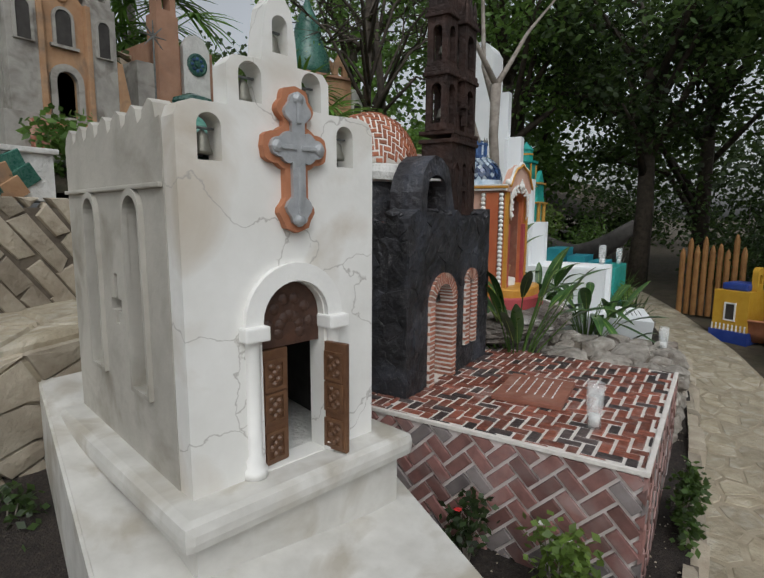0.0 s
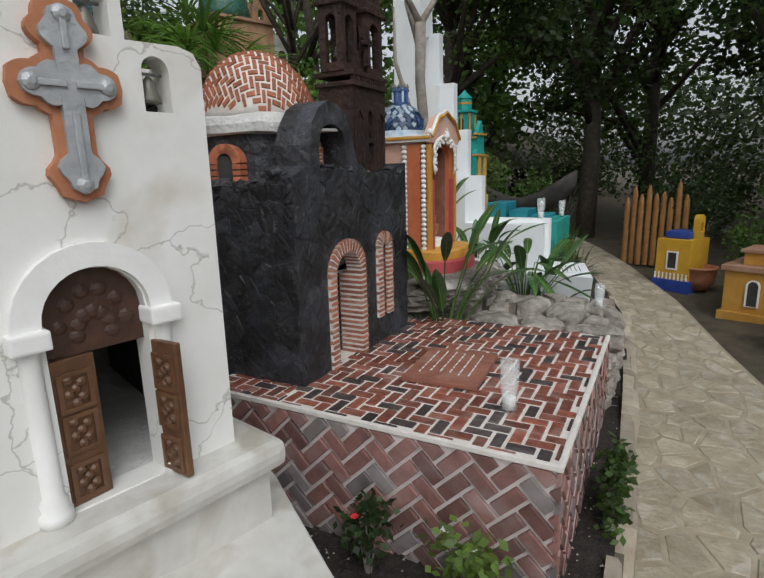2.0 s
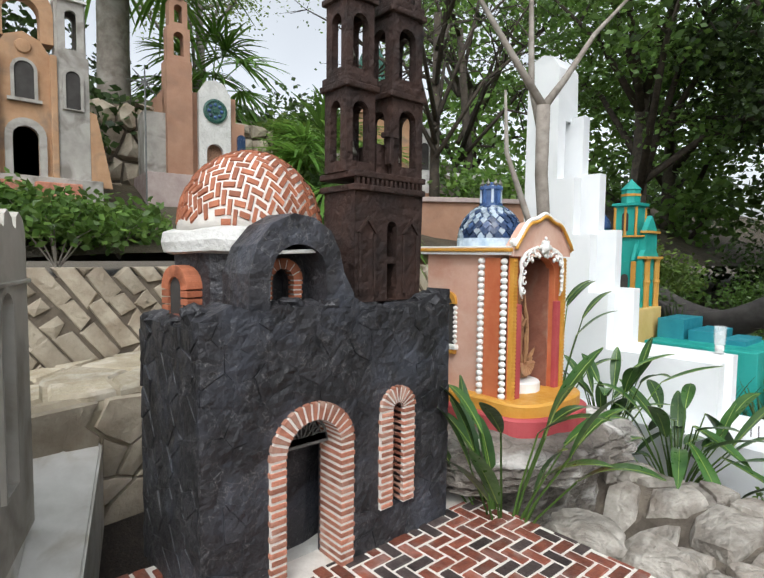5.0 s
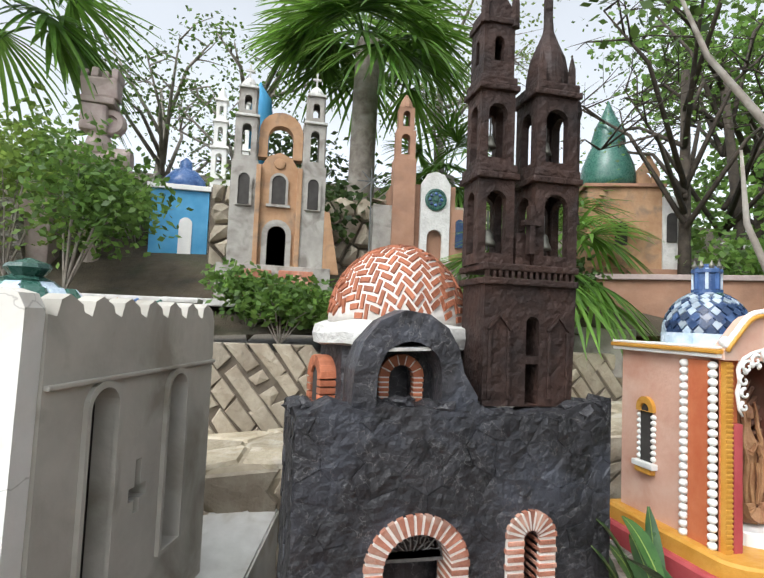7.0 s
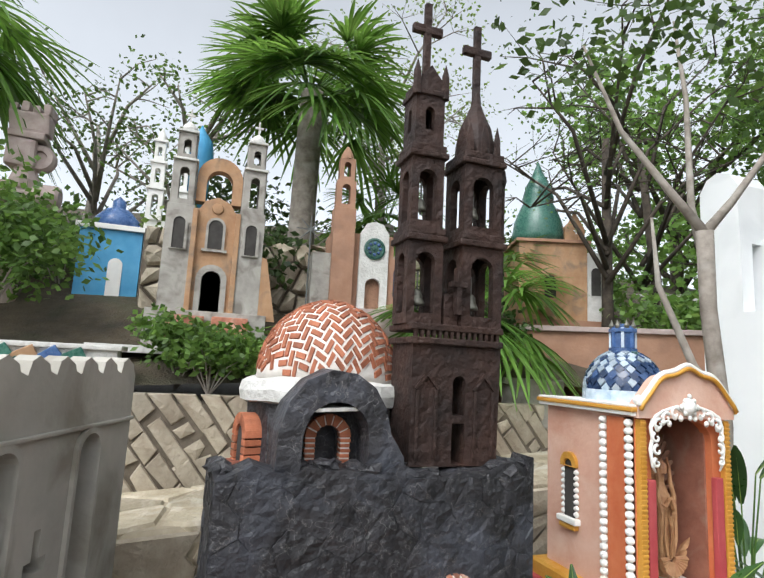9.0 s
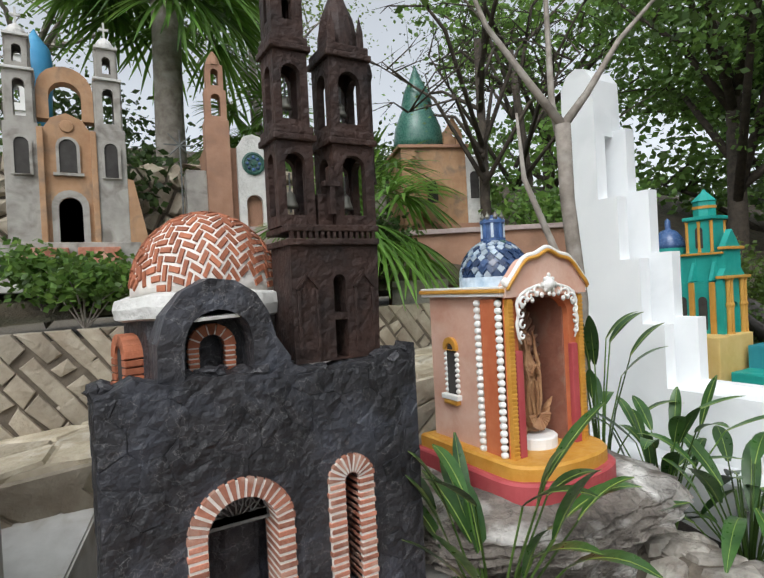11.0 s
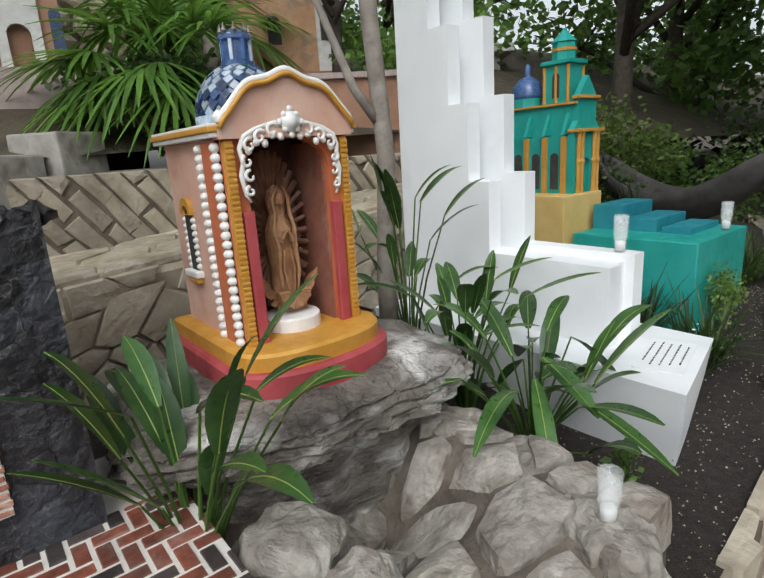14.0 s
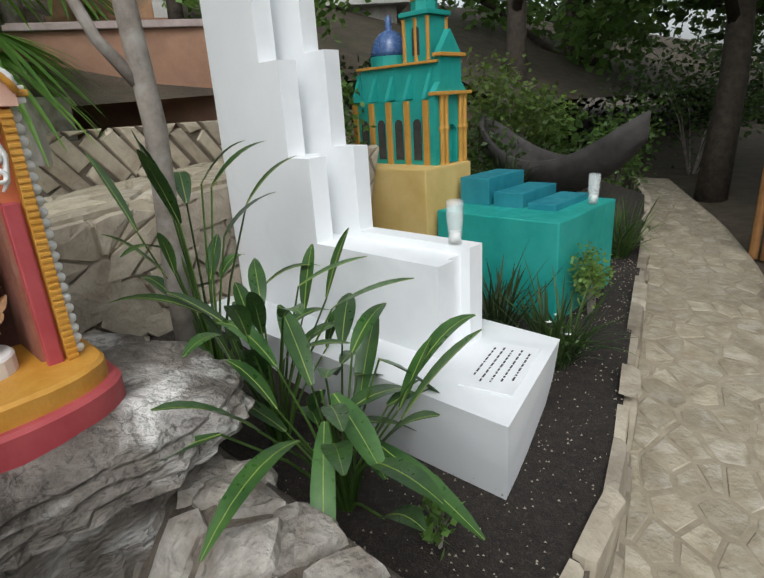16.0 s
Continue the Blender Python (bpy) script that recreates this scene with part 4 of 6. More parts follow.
def tower_level(parent, cx, half, z0, z1, open_half, zb, zt):
    for m in (pose(cx, -half, 0), pose(cx, half - .022, 0)):
        bm = plate([(-half, z0), (half, z0), (half, z1), (-half, z1)], [arch(0, open_half, zb, zt, 8)], 0, .022)
        bmesh.ops.transform(bm, matrix=m, verts=bm.verts)
        part("tower_panel", bm, WOODB, parent)
    for m in (pose(cx - half + .0, 0, 0, 0, 0, 90), pose(cx + half - .022, 0, 0, 0, 0, 90)):
        bm = plate([(-half + .022, z0), (half - .022, z0), (half - .022, z1), (-half + .022, z1)], [arch(0, open_half * .8, zb, zt, 8)], -.022, 0)
        bmesh.ops.transform(bm, matrix=m, verts=bm.verts)
        part("tower_panel", bm, WOODB, parent)


def tower_bell(parent, cx, z, r=.022):
    b = part("bell", lathe([(r, 0), (r * .95, r * .4), (r * .68, r), (r * .6, r * 1.7), (r * .25, r * 2.1), (.002, r * 2.2)], 0, 0, 14), BRONZE, parent, "small bronze bell", True)
    b.matrix_basis = pose(cx, 0, z)
    part("hanger", bx(-.002, .002, -.002, .002, r * 2.2, r * 2.2 + .05), IRON, b)
    part("clapper", lathe([(.002, -.012), (.004, -.006), (.001, .01)], 0, 0, 6), IRON, b)


bm = plate([(-.128, .0), (.128, .0), (.138, .33), (-.128, .33)], [[(-.008, .004), (.03, .004), (.03, .11), (-.008, .11)], arch(.011, .019, .13, .235, 8)], -.075, .075)
part("tower_base", bm, WOODB, tw, "dark timber base with carved arcade")
for s in (-1, 1):
    part("carving", plate([(s * .085 - .035, .20), (s * .085, .245), (s * .085 + .035, .20), (s * .085 + .03, .195), (s * .085, .232), (s * .085 - .03, .195)], [], -.083, -.074), WOODB, tw)
    part("carving", bx(s * .085 - .032, s * .085 - .022, -.082, -.074, .02, .195, .002), WOODB, tw)
    part("carving", bx(s * .085 + .022, s * .085 + .032, -.082, -.074, .02, .195, .002), WOODB, tw)
for z in (.315, .352):
    part("cornice", bx(-.138, .138, -.088, .088, z, z + .018, .004), WOODB, tw)
for i in range(15):
    part("dentil", bx(-.128 + i * .0175, -.128 + i * .0175 + .009, -.085, -.07, .333, .352, .001), WOODB, tw)
for s, cx, h1 in ((-1, -.091, .052), (1, .080, .064)):
    h2 = h1 - .003
    tower_level(tw, cx, h1, .37, .60, h1 * .56, .40, .57)
    part("cornice", bx(cx - h1 - .011, cx + h1 + .011, -h1 - .011, h1 + .011, .60, .618, .004, .002), WOODB, tw)
    part("cornice", bx(cx - h1 - .006, cx + h1 + .006, -h1 - .006, h1 + .006, .618, .64, .004, .002), WOODB, tw)
    tower_bell(tw, cx, .425)
    tower_level(tw, cx, h2, .64, .845, h2 * .56, .66, .81)
    part("cornice", bx(cx - h2 - .011, cx + h2 + .011, -h2 - .011, h2 + .011, .845, .862, .004, .002), WOODB, tw)
    part("cornice", bx(cx - h2 - .005, cx + h2 + .005, -h2 - .005, h2 + .005, .862, .885, .004, .002), WOODB, tw)
    tower_bell(tw, cx, .70, .017)
    if s < 0:
        tower_level(tw, cx, .045, .885, 1.05, .014, .93, 1.0)
        part("cornice", bx(cx - .052, cx + .052, -.052, .052, 1.035, 1.052, .004, .002), WOODB, tw)
        part("gable", plate([(cx - .045, 1.05), (cx - .045, 1.075), (cx, 1.13), (cx + .045, 1.075), (cx + .045, 1.05)], [], -.045, .045), WOODB, tw)
        for a in (-1, 1):
            part("pinnacle", lathe([(.013, 1.03), (.012, 1.1), (.001, 1.14)], cx + a * .045, -.045, 6), WOODB, tw)
        top = 1.11
    else:
        part("spire", lathe([(.062, .885), (.06, .93), (.05, .98), (.032, 1.02), (.016, 1.06), (.012, 1.1)], cx, 0, 10, jit=.004), WOODB, tw, "dark pointed timber cap")
        for a in range(3):
            part("pinnacle", lathe([(.012, .885), (.011, .93), (.001, .975)], cx - .045 + a * .045, -.055, 6), WOODB, tw)
        top = 1.08
    cr = part("cross", bx(cx - .011, cx + .011, -.008, .008, top - .04, top + .245, .002), WOODB, tw, "dark timber cross")
    part("cross_arm", bx(cx - .048, cx + .048, -.0095, .0095, top + .145, top + .17, .002), WOODB, cr)
for x0 in (-.018,):
    part("cross", bx(-.008, .008, -.085, -.06, .40, .53, .002), WOODB, tw)
    part("cross", bx(-.025, .025, -.087, -.062, .475, .49, .002), WOODB, tw)
    part("side_column", bx(-.03, .014, -.05, .05, .37, .46, .003), WOODB, tw)
    part("side_column", lathe([(.014, .50), (.011, .53), (.011, .80), (.016, .82), (.012, .85), (.003, .87)], .158, -.03, 8, jit=.003), WOODB, tw)


# ---- rock outcrop and niche shrine ----
def rock(name, size, m, material, label, seed=0, amp=.18, sub=3, flat=None, group=""):
    bm = bmesh.new()
    bmesh.ops.create_icosphere(bm, subdivisions=sub, radius=1)
    for v in bm.verts:
        c = v.co.copy()
        c = Vector([math.copysign(abs(a) ** .55, a) for a in c])
        c += noise.noise_vector(c * 1.3 + Vector((seed * 7.1, 0, 0))) * amp + noise.noise_vector(c * 4 + Vector((0, seed * 3.3, 0))) * amp * .35
        st_ = .07 * noise.noise(Vector((seed, 0, math.floor(c.z * size[2] / .022) * 3.7))) if material == ROCK else 0
        fine = noise.noise_vector(Vector((c.x * size[0], c.y * size[1], c.z * size[2])) * 22 + Vector((seed, 0, 0))) * .009
        v.co = fine + Vector((c.x * size[0] * (1 + st_), c.y * size[1] * (1 + st_), c.z * size[2]))
    ob = solo(name, bm, material, label, "rock", group)
    ob.matrix_world = m
    return ob


def ledge(cx, cy, ax, ay, profile, seed, squarish=2.7, seg=150):
    """An outcrop in rings from its foot to its flat top, with bedding steps and a broken rim."""
    bm = bmesh.new()
    rings = []
    for k, (f, z) in enumerate(profile):
        ring = []
        for i in range(seg):
            a = math.tau * i / seg
            c, d = math.cos(a), math.sin(a)
            rad = (abs(c) ** squarish + abs(d) ** squarish) ** (-1 / squarish)
            rad *= 1 + .13 * noise.noise(Vector((c * 1.5, d * 1.5, seed))) + .05 * noise.noise(Vector((c * 5, d * 5, seed + z * 6)))
            rad *= 1 + ((.05 * noise.noise(Vector((c * 9, d * 9, z * 30))) + .03 * noise.noise(Vector((c * 22, d * 22, z * 60)))) if f > .3 else 0)
            x, y = cx + ax * f * rad * c, cy + ay * f * rad * d
            h = z + .016 * noise.noise(Vector((x * 4, y * 4, seed))) + .012 * noise.noise(Vector((x * 11, y * 11, seed + z * 5)))
            ring.append(bm.verts.new((x, y, h)))
        rings.append(ring)
    for a, b in zip(rings, rings[1:]):
        for i in range(seg):
            bm.faces.new((a[i], a[(i + 1) % seg], b[(i + 1) % seg], b[i]))
    bm.faces.new(rings[-1])
    return bm


BEDS = [(.70, .30), (.74, .40), (.76, .48), (.73, .56), (.76, .64), (.72, .71), (.74, .77), (.70, .82), (.80, .84), (.93, .858), (1.0, .875), (.985, .892), (1.01, .905), (.985, .92),
        (.995, .932), (.95, .945), (.955, .955), (.9, .972), (.82, .986), (.7, .998), (.55, 1.006), (.4, 1.006), (.2, 1.006), (.03, 1.006)]
solo("rock_outcrop", ledge(-1.19, 3.12, .45, .56, BEDS, 3.4), ROCK, "grey layered rock outcrop with white-streaked ledge carrying the niche shrine", "rock")
bank = thing("rubble_bank", "mortared bank of large pale rubble stones beside the soil bed", "wall", kind="structure")


def bank_z(x, y):
    """The bank's slope: a ridge before the soil bed, a hollow under the ledge."""
    dip = math.exp(-((x + .78) / .26) ** 2 - ((y - 3.14) / .17) ** 2)
    return .655 + .09 * min(1, max(0, (y - 2.7) / .7)) - .24 * dip


bm = bmesh.new()
g = [[bm.verts.new((x, y, bank_z(x, y) + .012 + .01 * noise.noise(Vector((x, y, 0)) * 14) if 0 < i < 21 and 0 < j < 21 else .3)) for i, x in enumerate([-.97] + [-.96 + k * .0415 for k in range(20)] + [-.165])]
     for j, y in enumerate([2.705] + [2.71 + k * .0445 for k in range(20)] + [3.57])]
for a, b in zip(g, g[1:]):
    for k in range(21):
        bm.faces.new((a[k], a[k + 1], b[k + 1], b[k]))
part("core", bm, BANKJOINT, bank, "brown mortar between the rubble", smooth=True)
rng = random.Random(23)


def weathered(bm, amp=.007, size=.02):
    """Breaks the straight edges of a stone."""
    bmesh.ops.triangulate(bm, faces=bm.faces[:])
    bmesh.ops.subdivide_edges(bm, edges=[e for e in bm.edges if e.calc_length() > size], cuts=2, use_grid_fill=True, smooth=.12)
    for v in bm.verts:
        v.co += noise.noise_vector(v.co * 16) * amp + noise.noise_vector(v.co * 45) * amp * .45
    return bm


for q in cells(-.92, -.14, 2.70, 3.56, .2, .17, .014, rng, .48):
    bm = bmesh.new()
    lift = rng.uniform(0, .03)
    add_prism(bm, q, -.08, .022 + lift, lambda u, v, z: Vector((u, v, bank_z(u, v) + z)), .012, .007, rng)
    part("stone", weathered(bm), BOULDER, bank)
for q in cells(-.95, -.12, .35, .66, .16, .13, .01, rng, .4):
    bm = bmesh.new()
    add_prism(bm, q, -.05, .03 + rng.uniform(0, .03), lambda u, v, z: Vector((u, 2.70 - z, v)), .02, .015, rng)
    part("stone", weathered(bm), BOULDER, bank)
for q in cells(2.7, 3.5, .3, .70, .16, .12, .01, rng, .4):
    bm = bmesh.new()
    add_prism(bm, q, -.05, .02 + rng.uniform(0, .03), lambda u, v, z: Vector((-.14 + z, u, v)), .02, .015, rng)
    part("stone", weathered(bm), BOULDER, bank)
rng = random.Random(24)
for x, y, z, s in ((-.22, 3.38, .70, .115), (-.52, 3.5, .70, .10), (-.78, 3.5, .72, .09), (-.42, 2.84, .76, .10), (-.64, 2.80, .76, .11), (-.24, 2.82, .75, .085), (-.16, 3.05, .70, .08)):
    rock("boulder", (s, s * .85, s * .7), pose(x, y, z, 0, 0, rng.uniform(0, 180)), BOULDER, "pale rough boulder set in the bank", int(s * 100 + x * 50), .2, 5, group="boulders of the bank")
candle("candle_glass", pose(-.225, 3.37, .775), "empty candle glass standing on a pale boulder", .13, .026)

S = pose(-1.045, 3.115, 1.02, 0, 0, 90)
sh = thing("niche_shrine", "salmon niche shrine with white bead columns and blue tiled dome", "shrine", S)


def d_base(r, z0, z1, back, half):
    pts = [(-half, back), (half, back), (half, 0)] + [(half * math.cos(math.pi * i / 36), -r * math.sin(math.pi * i / 36) ** .8) for i in range(1, 36)] + [(-half, 0)]
    bm = bmesh.new()
    pts = pts if area(pts) > 0 else pts[::-1]
    lo, mid, hi = ([bm.verts.new((u * k, v * k + (1 - k) * .15, z)) for u, v in pts] for k, z in ((1, z0), (1, z1 - .008), (.97, z1)))
    for a, b in ((lo, mid), (mid, hi)):
        for i in range(len(pts)):
            bm.faces.new((a[i], a[(i + 1) % len(pts)], b[(i + 1) % len(pts)], b[i]))
    bm.faces.new(hi)
    for v in bm.verts:
        v.co += noise.noise_vector(v.co * 11) * .004
    return bm


part("red_base", d_base(.175, -.035, .045, .48, .262), RED, sh, "carmine red painted rounded base")
part("gold_base", d_base(.148, .03, .095, .46, .238), GOLD, sh, "ochre gold painted upper base")
part("body_wall", bx(-.19, -.165, .0, .42, .08, .65), SALMON, sh, "salmon washed side wall")
part("body_wall", bx(.165, .19, .0, .42, .08, .65), SALMON, sh, "salmon washed side wall")
part("body_wall", bx(-.17, .17, .39, .42, .08, .65), SALMON, sh, "salmon washed rear wall")
part("niche_back", bx(-.165, .165, .19, .21, .09, .64), NICHE, sh, "dark red niche interior")
part("niche_side", bx(-.13, -.12, .02, .19, .09, .63), CLAYP, sh)
part("niche_side", bx(.12, .13, .02, .19, .09, .63), CLAYP, sh)
part("front_frame", plate([(-.19, .08), (.19, .08), (.19, .66), (-.19, .66)], [arch(0, .128, .085, .648, 12, .6)], -.004, .03), ORANGE, sh, "orange red front frame")
for s in (-1, 1):
    part("red_jamb", bx(s * .14 - .016, s * .14 + .016, -.02, .0, .085, .46, .004), RED, sh, "carmine jamb")
    part("gold_strip", bx(s * .175 - .012, s * .175 + .012, -.022, .0, .085, .64, .003), GOLD, sh, "ridged gold strip")
    for i in range(38):
        part("gold_ridge", bx(s * .175 - .012, s * .175 + .012, -.025, -.02, .098 + i * .0142, .106 + i * .0142, .0015), GOLD, sh)
    part("orange_panel", bx(s * .193 - .006, s * .193 + .006, .03, .105, .085, .64, .003), ORANGE, sh)
    for yy in (.014, .122):
        for i in range(22):
            z = .105 + i * .0248
            part("bead", lathe([(.006, -.012), (.013, -.006), (.0148, 0), (.013, .006), (.006, .012)], 0, 0, 9), PLASTER, sh, smooth=True).matrix_basis = pose(s * .197, yy, z)
    part("cornice", bx(s * .19 - .028, s * .19 + .028, -.02, .44, .65, .662, .003), PLASTER, sh)
    part("cornice", bx(s * .19 - .034, s * .19 + .034, -.026, .446, .662, .676, .004), GOLD, sh)
    part("cornice", bx(s * .19 - .03, s * .19 + .03, -.02, .44, .676, .684, .003), PLASTER, sh)
    wf = part("side_window", plate(arch(.29, .026, .27, .47, 8), [], -.004, .004), DARK, sh, "arched side window with gold hood")
    wf.matrix_basis = pose(s * .192, 0, 0, 0, 0, 90)
    hood2 = part("window_hood", plate(arch(.29, .04, .445, .495, 10), [arch(.29, .022, .446, .472, 8)], -.012, .012), GOLD, wf)
    for k in (-1, 1):
        for i in range(8):
            part("small_bead", lathe([(.004, -.009), (.0105, -.003), (.0105, .003), (.004, .009)], .29 + k * .033, 0, 8), PLASTER, wf, smooth=True).matrix_basis = pose(0, 0, .288 + i * .02)
    part("window_sill", bx(.24, .34, -.022, .022, .255, .275, .004), PLASTER, wf)
    part("sill_base", bx(.25, .33, -.018, .018, .235, .255, .006), GOLD, wf)
part("roof", bx(-.19, .19, 0, .43, .65, .682), PLASTER, sh)
def ped_z(u):
    """The pediment's edge: flat ends, a hollow, a shoulder and a round crown."""
    a = abs(u) / .2
    return .674 + .125 * max(0, math.cos(min(1, a) * math.pi / 2)) ** .72 + .006 * math.cos(a * 11)


ped = [(-.20, .645)] + [(-.20 + .4 * i / 40, ped_z(-.20 + .4 * i / 40)) for i in range(41)] + [(.20, .645)]
part("pediment", plate(ped, [], -.03, .012), SALMON, sh, "curved salmon pediment")
for k, (mt, y0, off) in enumerate(((PLASTER, -.045, .008), (GOLD, -.052, -.003))):
    bm = bmesh.new()
    add_tube(bm, [(u, y0 + .012, w + off) for u, w in ped[1:-1]], .009 - k * .002, 7)
    part("pediment_rim", bm, mt, sh, smooth=True)
rng = random.Random(6)


def curl(cx, cz, rad, a0, turns, y=-.03, thick=.0056):
    """A plaster scroll: a spiral that thins towards its eye."""
    n = 16
    pts = [(cx + rad * (1 - .75 * i / n) * math.cos(a0 + turns * math.tau * i / n), y - .004 * i / n, cz + rad * (1 - .75 * i / n) * math.sin(a0 + turns * math.tau * i / n)) for i in range(n + 1)]
    bm = bmesh.new()
    add_tube(bm, pts, [thick * (1 - .4 * i / n) for i in range(n + 1)], 6)
    part("scroll_trim", bm, PLASTER, sh, smooth=True)


for s in (-1, 1):
    half = (lambda a: a) if s > 0 else (lambda a: math.pi - a)
    for cx, cz, rad, a0, turns in ((.052, .628, .024, 2.6, -.9), (.088, .612, .022, 2.4, -1.0), (.118, .592, .022, 2.0, -1.0), (.128, .553, .019, 1.2, -.9), (.124, .515, .020, 1.6, -.8), (.128, .478, .016, 1.4, -1.0)):
        curl(s * cx * 1.04, cz + .034, rad * .85, half(a0), s * turns)
    bm = bmesh.new()
    add_tube(bm, [(s * x * 1.04, -.026, z + .034) for x, z in ((.012, .632), (.04, .648), (.07, .642), (.1, .632), (.13, .615), (.143, .585), (.138, .55), (.146, .52), (.14, .47), (.128, .45))], [.007, .008, .007, .008, .008, .007, .006, .007, .005, .003], 6)
    part("scroll_trim", bm, PLASTER, sh, smooth=True)
    for k in range(5):
        part("scroll_bud", lathe([(.004, -.006), (.011, 0), (.004, .006)], 0, 0, 8), PLASTER, sh, smooth=True).matrix_basis = pose(s * (.03 + k * .024), -.03, .646 - k * .008 + .012 * (k % 2), 90)
med = part("medallion", lathe([(.03, 0), (.028, .006), (.018, .008), (.015, .016), (.004, .019)], 0, 0, 14), PLASTER, sh, "white flower medallion", True)
med.matrix_basis = pose(0, -.034, .682, 90)
for k in range(8):
    part("petal", lathe([(.004, 0), (.0095, .003), (.008, .006), (.002, .008)], .026 + .007 * (k % 2 == 0), 0, 8), PLASTER, med, smooth=True).matrix_basis = pose(0, 0, 0, 0, 0, 45 * k)
rng = random.Random(66)
for k in range(18):
    a = rng.uniform(-1.2, 4.3)
    bm = bmesh.new()
    for m_ in range(5):
        t_ = math.tau * m_ / 5
        blade(bm, (0, 0, 0), (math.cos(t_) * .009, -.003, math.sin(t_) * .009), .006, 0, up=Vector((0, 1, 0)), n=3)
    part("star", bm, PLASTER, sh, "tiny pale star ornament").matrix_basis = pose(.108 * math.cos(a) + rng.uniform(-.006, .006), .17, .36 + .2 * math.sin(a) + rng.uniform(-.02, .02))
for s in (-1, 1):
    part("finial", lathe([(.008, .0), (.016, .01), (.016, .018), (.004, .03)], 0, 0, 10), PLASTER, sh, smooth=True).matrix_basis = pose(s * .19, -.02, .684)
part("pedestal", lathe([(.085, .093), (.085, .13), (.08, .135), (.02, .136)], 0, .07, 20), PLASTER, sh, "white half-round pedestal")
part("dome_drum", lathe([(.142, .68), (.142, .72)], 0, .235, 24), TILEW, sh, "pale tiled drum")
dm = part("dome", lathe([(.135 * math.cos(a), .715 + .15 * math.sin(a)) for a in [radians(9 * k) for k in range(10)]] + [(.003, .8655)], 0, .235, 28), TILEB, sh, "dome faced with blue and white glazed tiles", True)
rng = random.Random(7)
for r in range(9):
    el = radians(4 + r * 9)
    n = max(6, int(26 * math.cos(el)))
    for i in range(n):
        a = math.tau * (i + .5 * (r % 2)) / n
        nrm = Vector((math.cos(a) * math.cos(el), math.sin(a) * math.cos(el), math.sin(el)))
        h = .0145 if math.cos(el) > .35 else .011
        t1 = Vector((-math.sin(a), math.cos(a), 0))
        t2 = nrm.cross(t1)
        c = Vector((0, .235, .715)) + Vector((nrm.x * .136, nrm.y * .136, nrm.z * .151))
        bm = bmesh.new()
        pts = [c + t1 * h * 1.05, c + t2 * h * 1.25, c - t1 * h * 1.05, c - t2 * h * 1.25]
        up = [bm.verts.new(p + nrm * .004) for p in pts]
        dn = [bm.verts.new(p - nrm * .006) for p in pts]
        bm.faces.new(up)
        for k in range(4):
            bm.faces.new((up[k], up[(k + 1) % 4], dn[(k + 1) % 4], dn[k]))
        part("tile", bm, TILEW if rng.random() < (.42 if r < 7 else .2) else (TILEG if r > 6 and rng.random() < .4 else TILEB), dm)
lan = part("lantern", lathe([(.05, .855), (.05, .87), (.041, .872), (.041, .925), (.05, .93), (.05, .94), (.026, .955), (.01, .962)], 0, .235, 12), TILEB, sh, "small dark blue lantern")
for i in range(8):
    part("lantern_rib", bx(.038, .047, -.005, .005, .872, .945, .001), TILEW if i % 2 else TILEB, lan).matrix_basis = pose(0, .235, 0, 0, 0, 45 * i)
    part("lantern_crown", lathe([(.005, 0), (.010, .012), (.004, .022), (.001, .034)], .04, 0, 6), BRONZE, lan).matrix_basis = pose(0, .235, .94, 0, 0, 45 * i + 20)

# the carved figure is one plain mesh
bm = bmesh.new()
add_lathe(bm, [(.088, -.006), (.09, .0), (.088, .006)], 0, 0, 28)
bmesh.ops.transform(bm, matrix=pose(0, .052, .215, 90) @ Matrix.Diagonal((1, 2.05, 1, 1)), verts=bm.verts)
for i in range(34):
    a = radians(-158 + i * 316 / 33)
    x, z = math.sin(a), math.cos(a)
    add_tube(bm, [(.035 * x, .036, .21 + .11 * z), (.106 * x, .030, .215 + .215 * z)], [.008, .0075], 5)
glory = len(bm.faces)
add_lathe(bm, [(.03, .03), (.052, .05), (.045, .1), (.047, .16), (.052, .21), (.05, .255), (.036, .285), (.027, .30), (.033, .325), (.034, .35), (.027, .375), (.012, .39), (.003, .392)], 0, 0, 20, squash=.72)
for s in (-1, 1):
    add_tube(bm, [(s * .012, -.032, .385), (s * .031, -.026, .35), (s * .03, -.03, .305), (s * .043, -.034, .26), (s * .034, -.042, .2), (s * .04, -.036, .12), (s * .03, -.036, .06)], [.004, .007, .007, .008, .009, .009, .005], 6)
    add_tube(bm, [(s * .038, -.03, .235), (s * .018, -.045, .225), (s * .003, -.05, .255)], [.011, .010, .005], 6)
    add_tube(bm, [(s * .014, -.04, .19), (s * .022, -.04, .13), (s * .01, -.042, .06)], [.004, .006, .006], 5)
    for k in range(4):
        b = Vector((s * (.03 + .012 * k), -.02, .02 + .012 * k))
        blade(bm, b, b + Vector((s * (.035 + .008 * k), -.012, -.03 + .033 * k)), .032, .1, up=Vector((0, -1, 0)), n=5)
add_lathe(bm, [(.018, .335), (.021, .352), (.016, .368), (.004, .374)], 0, -.018, 12)
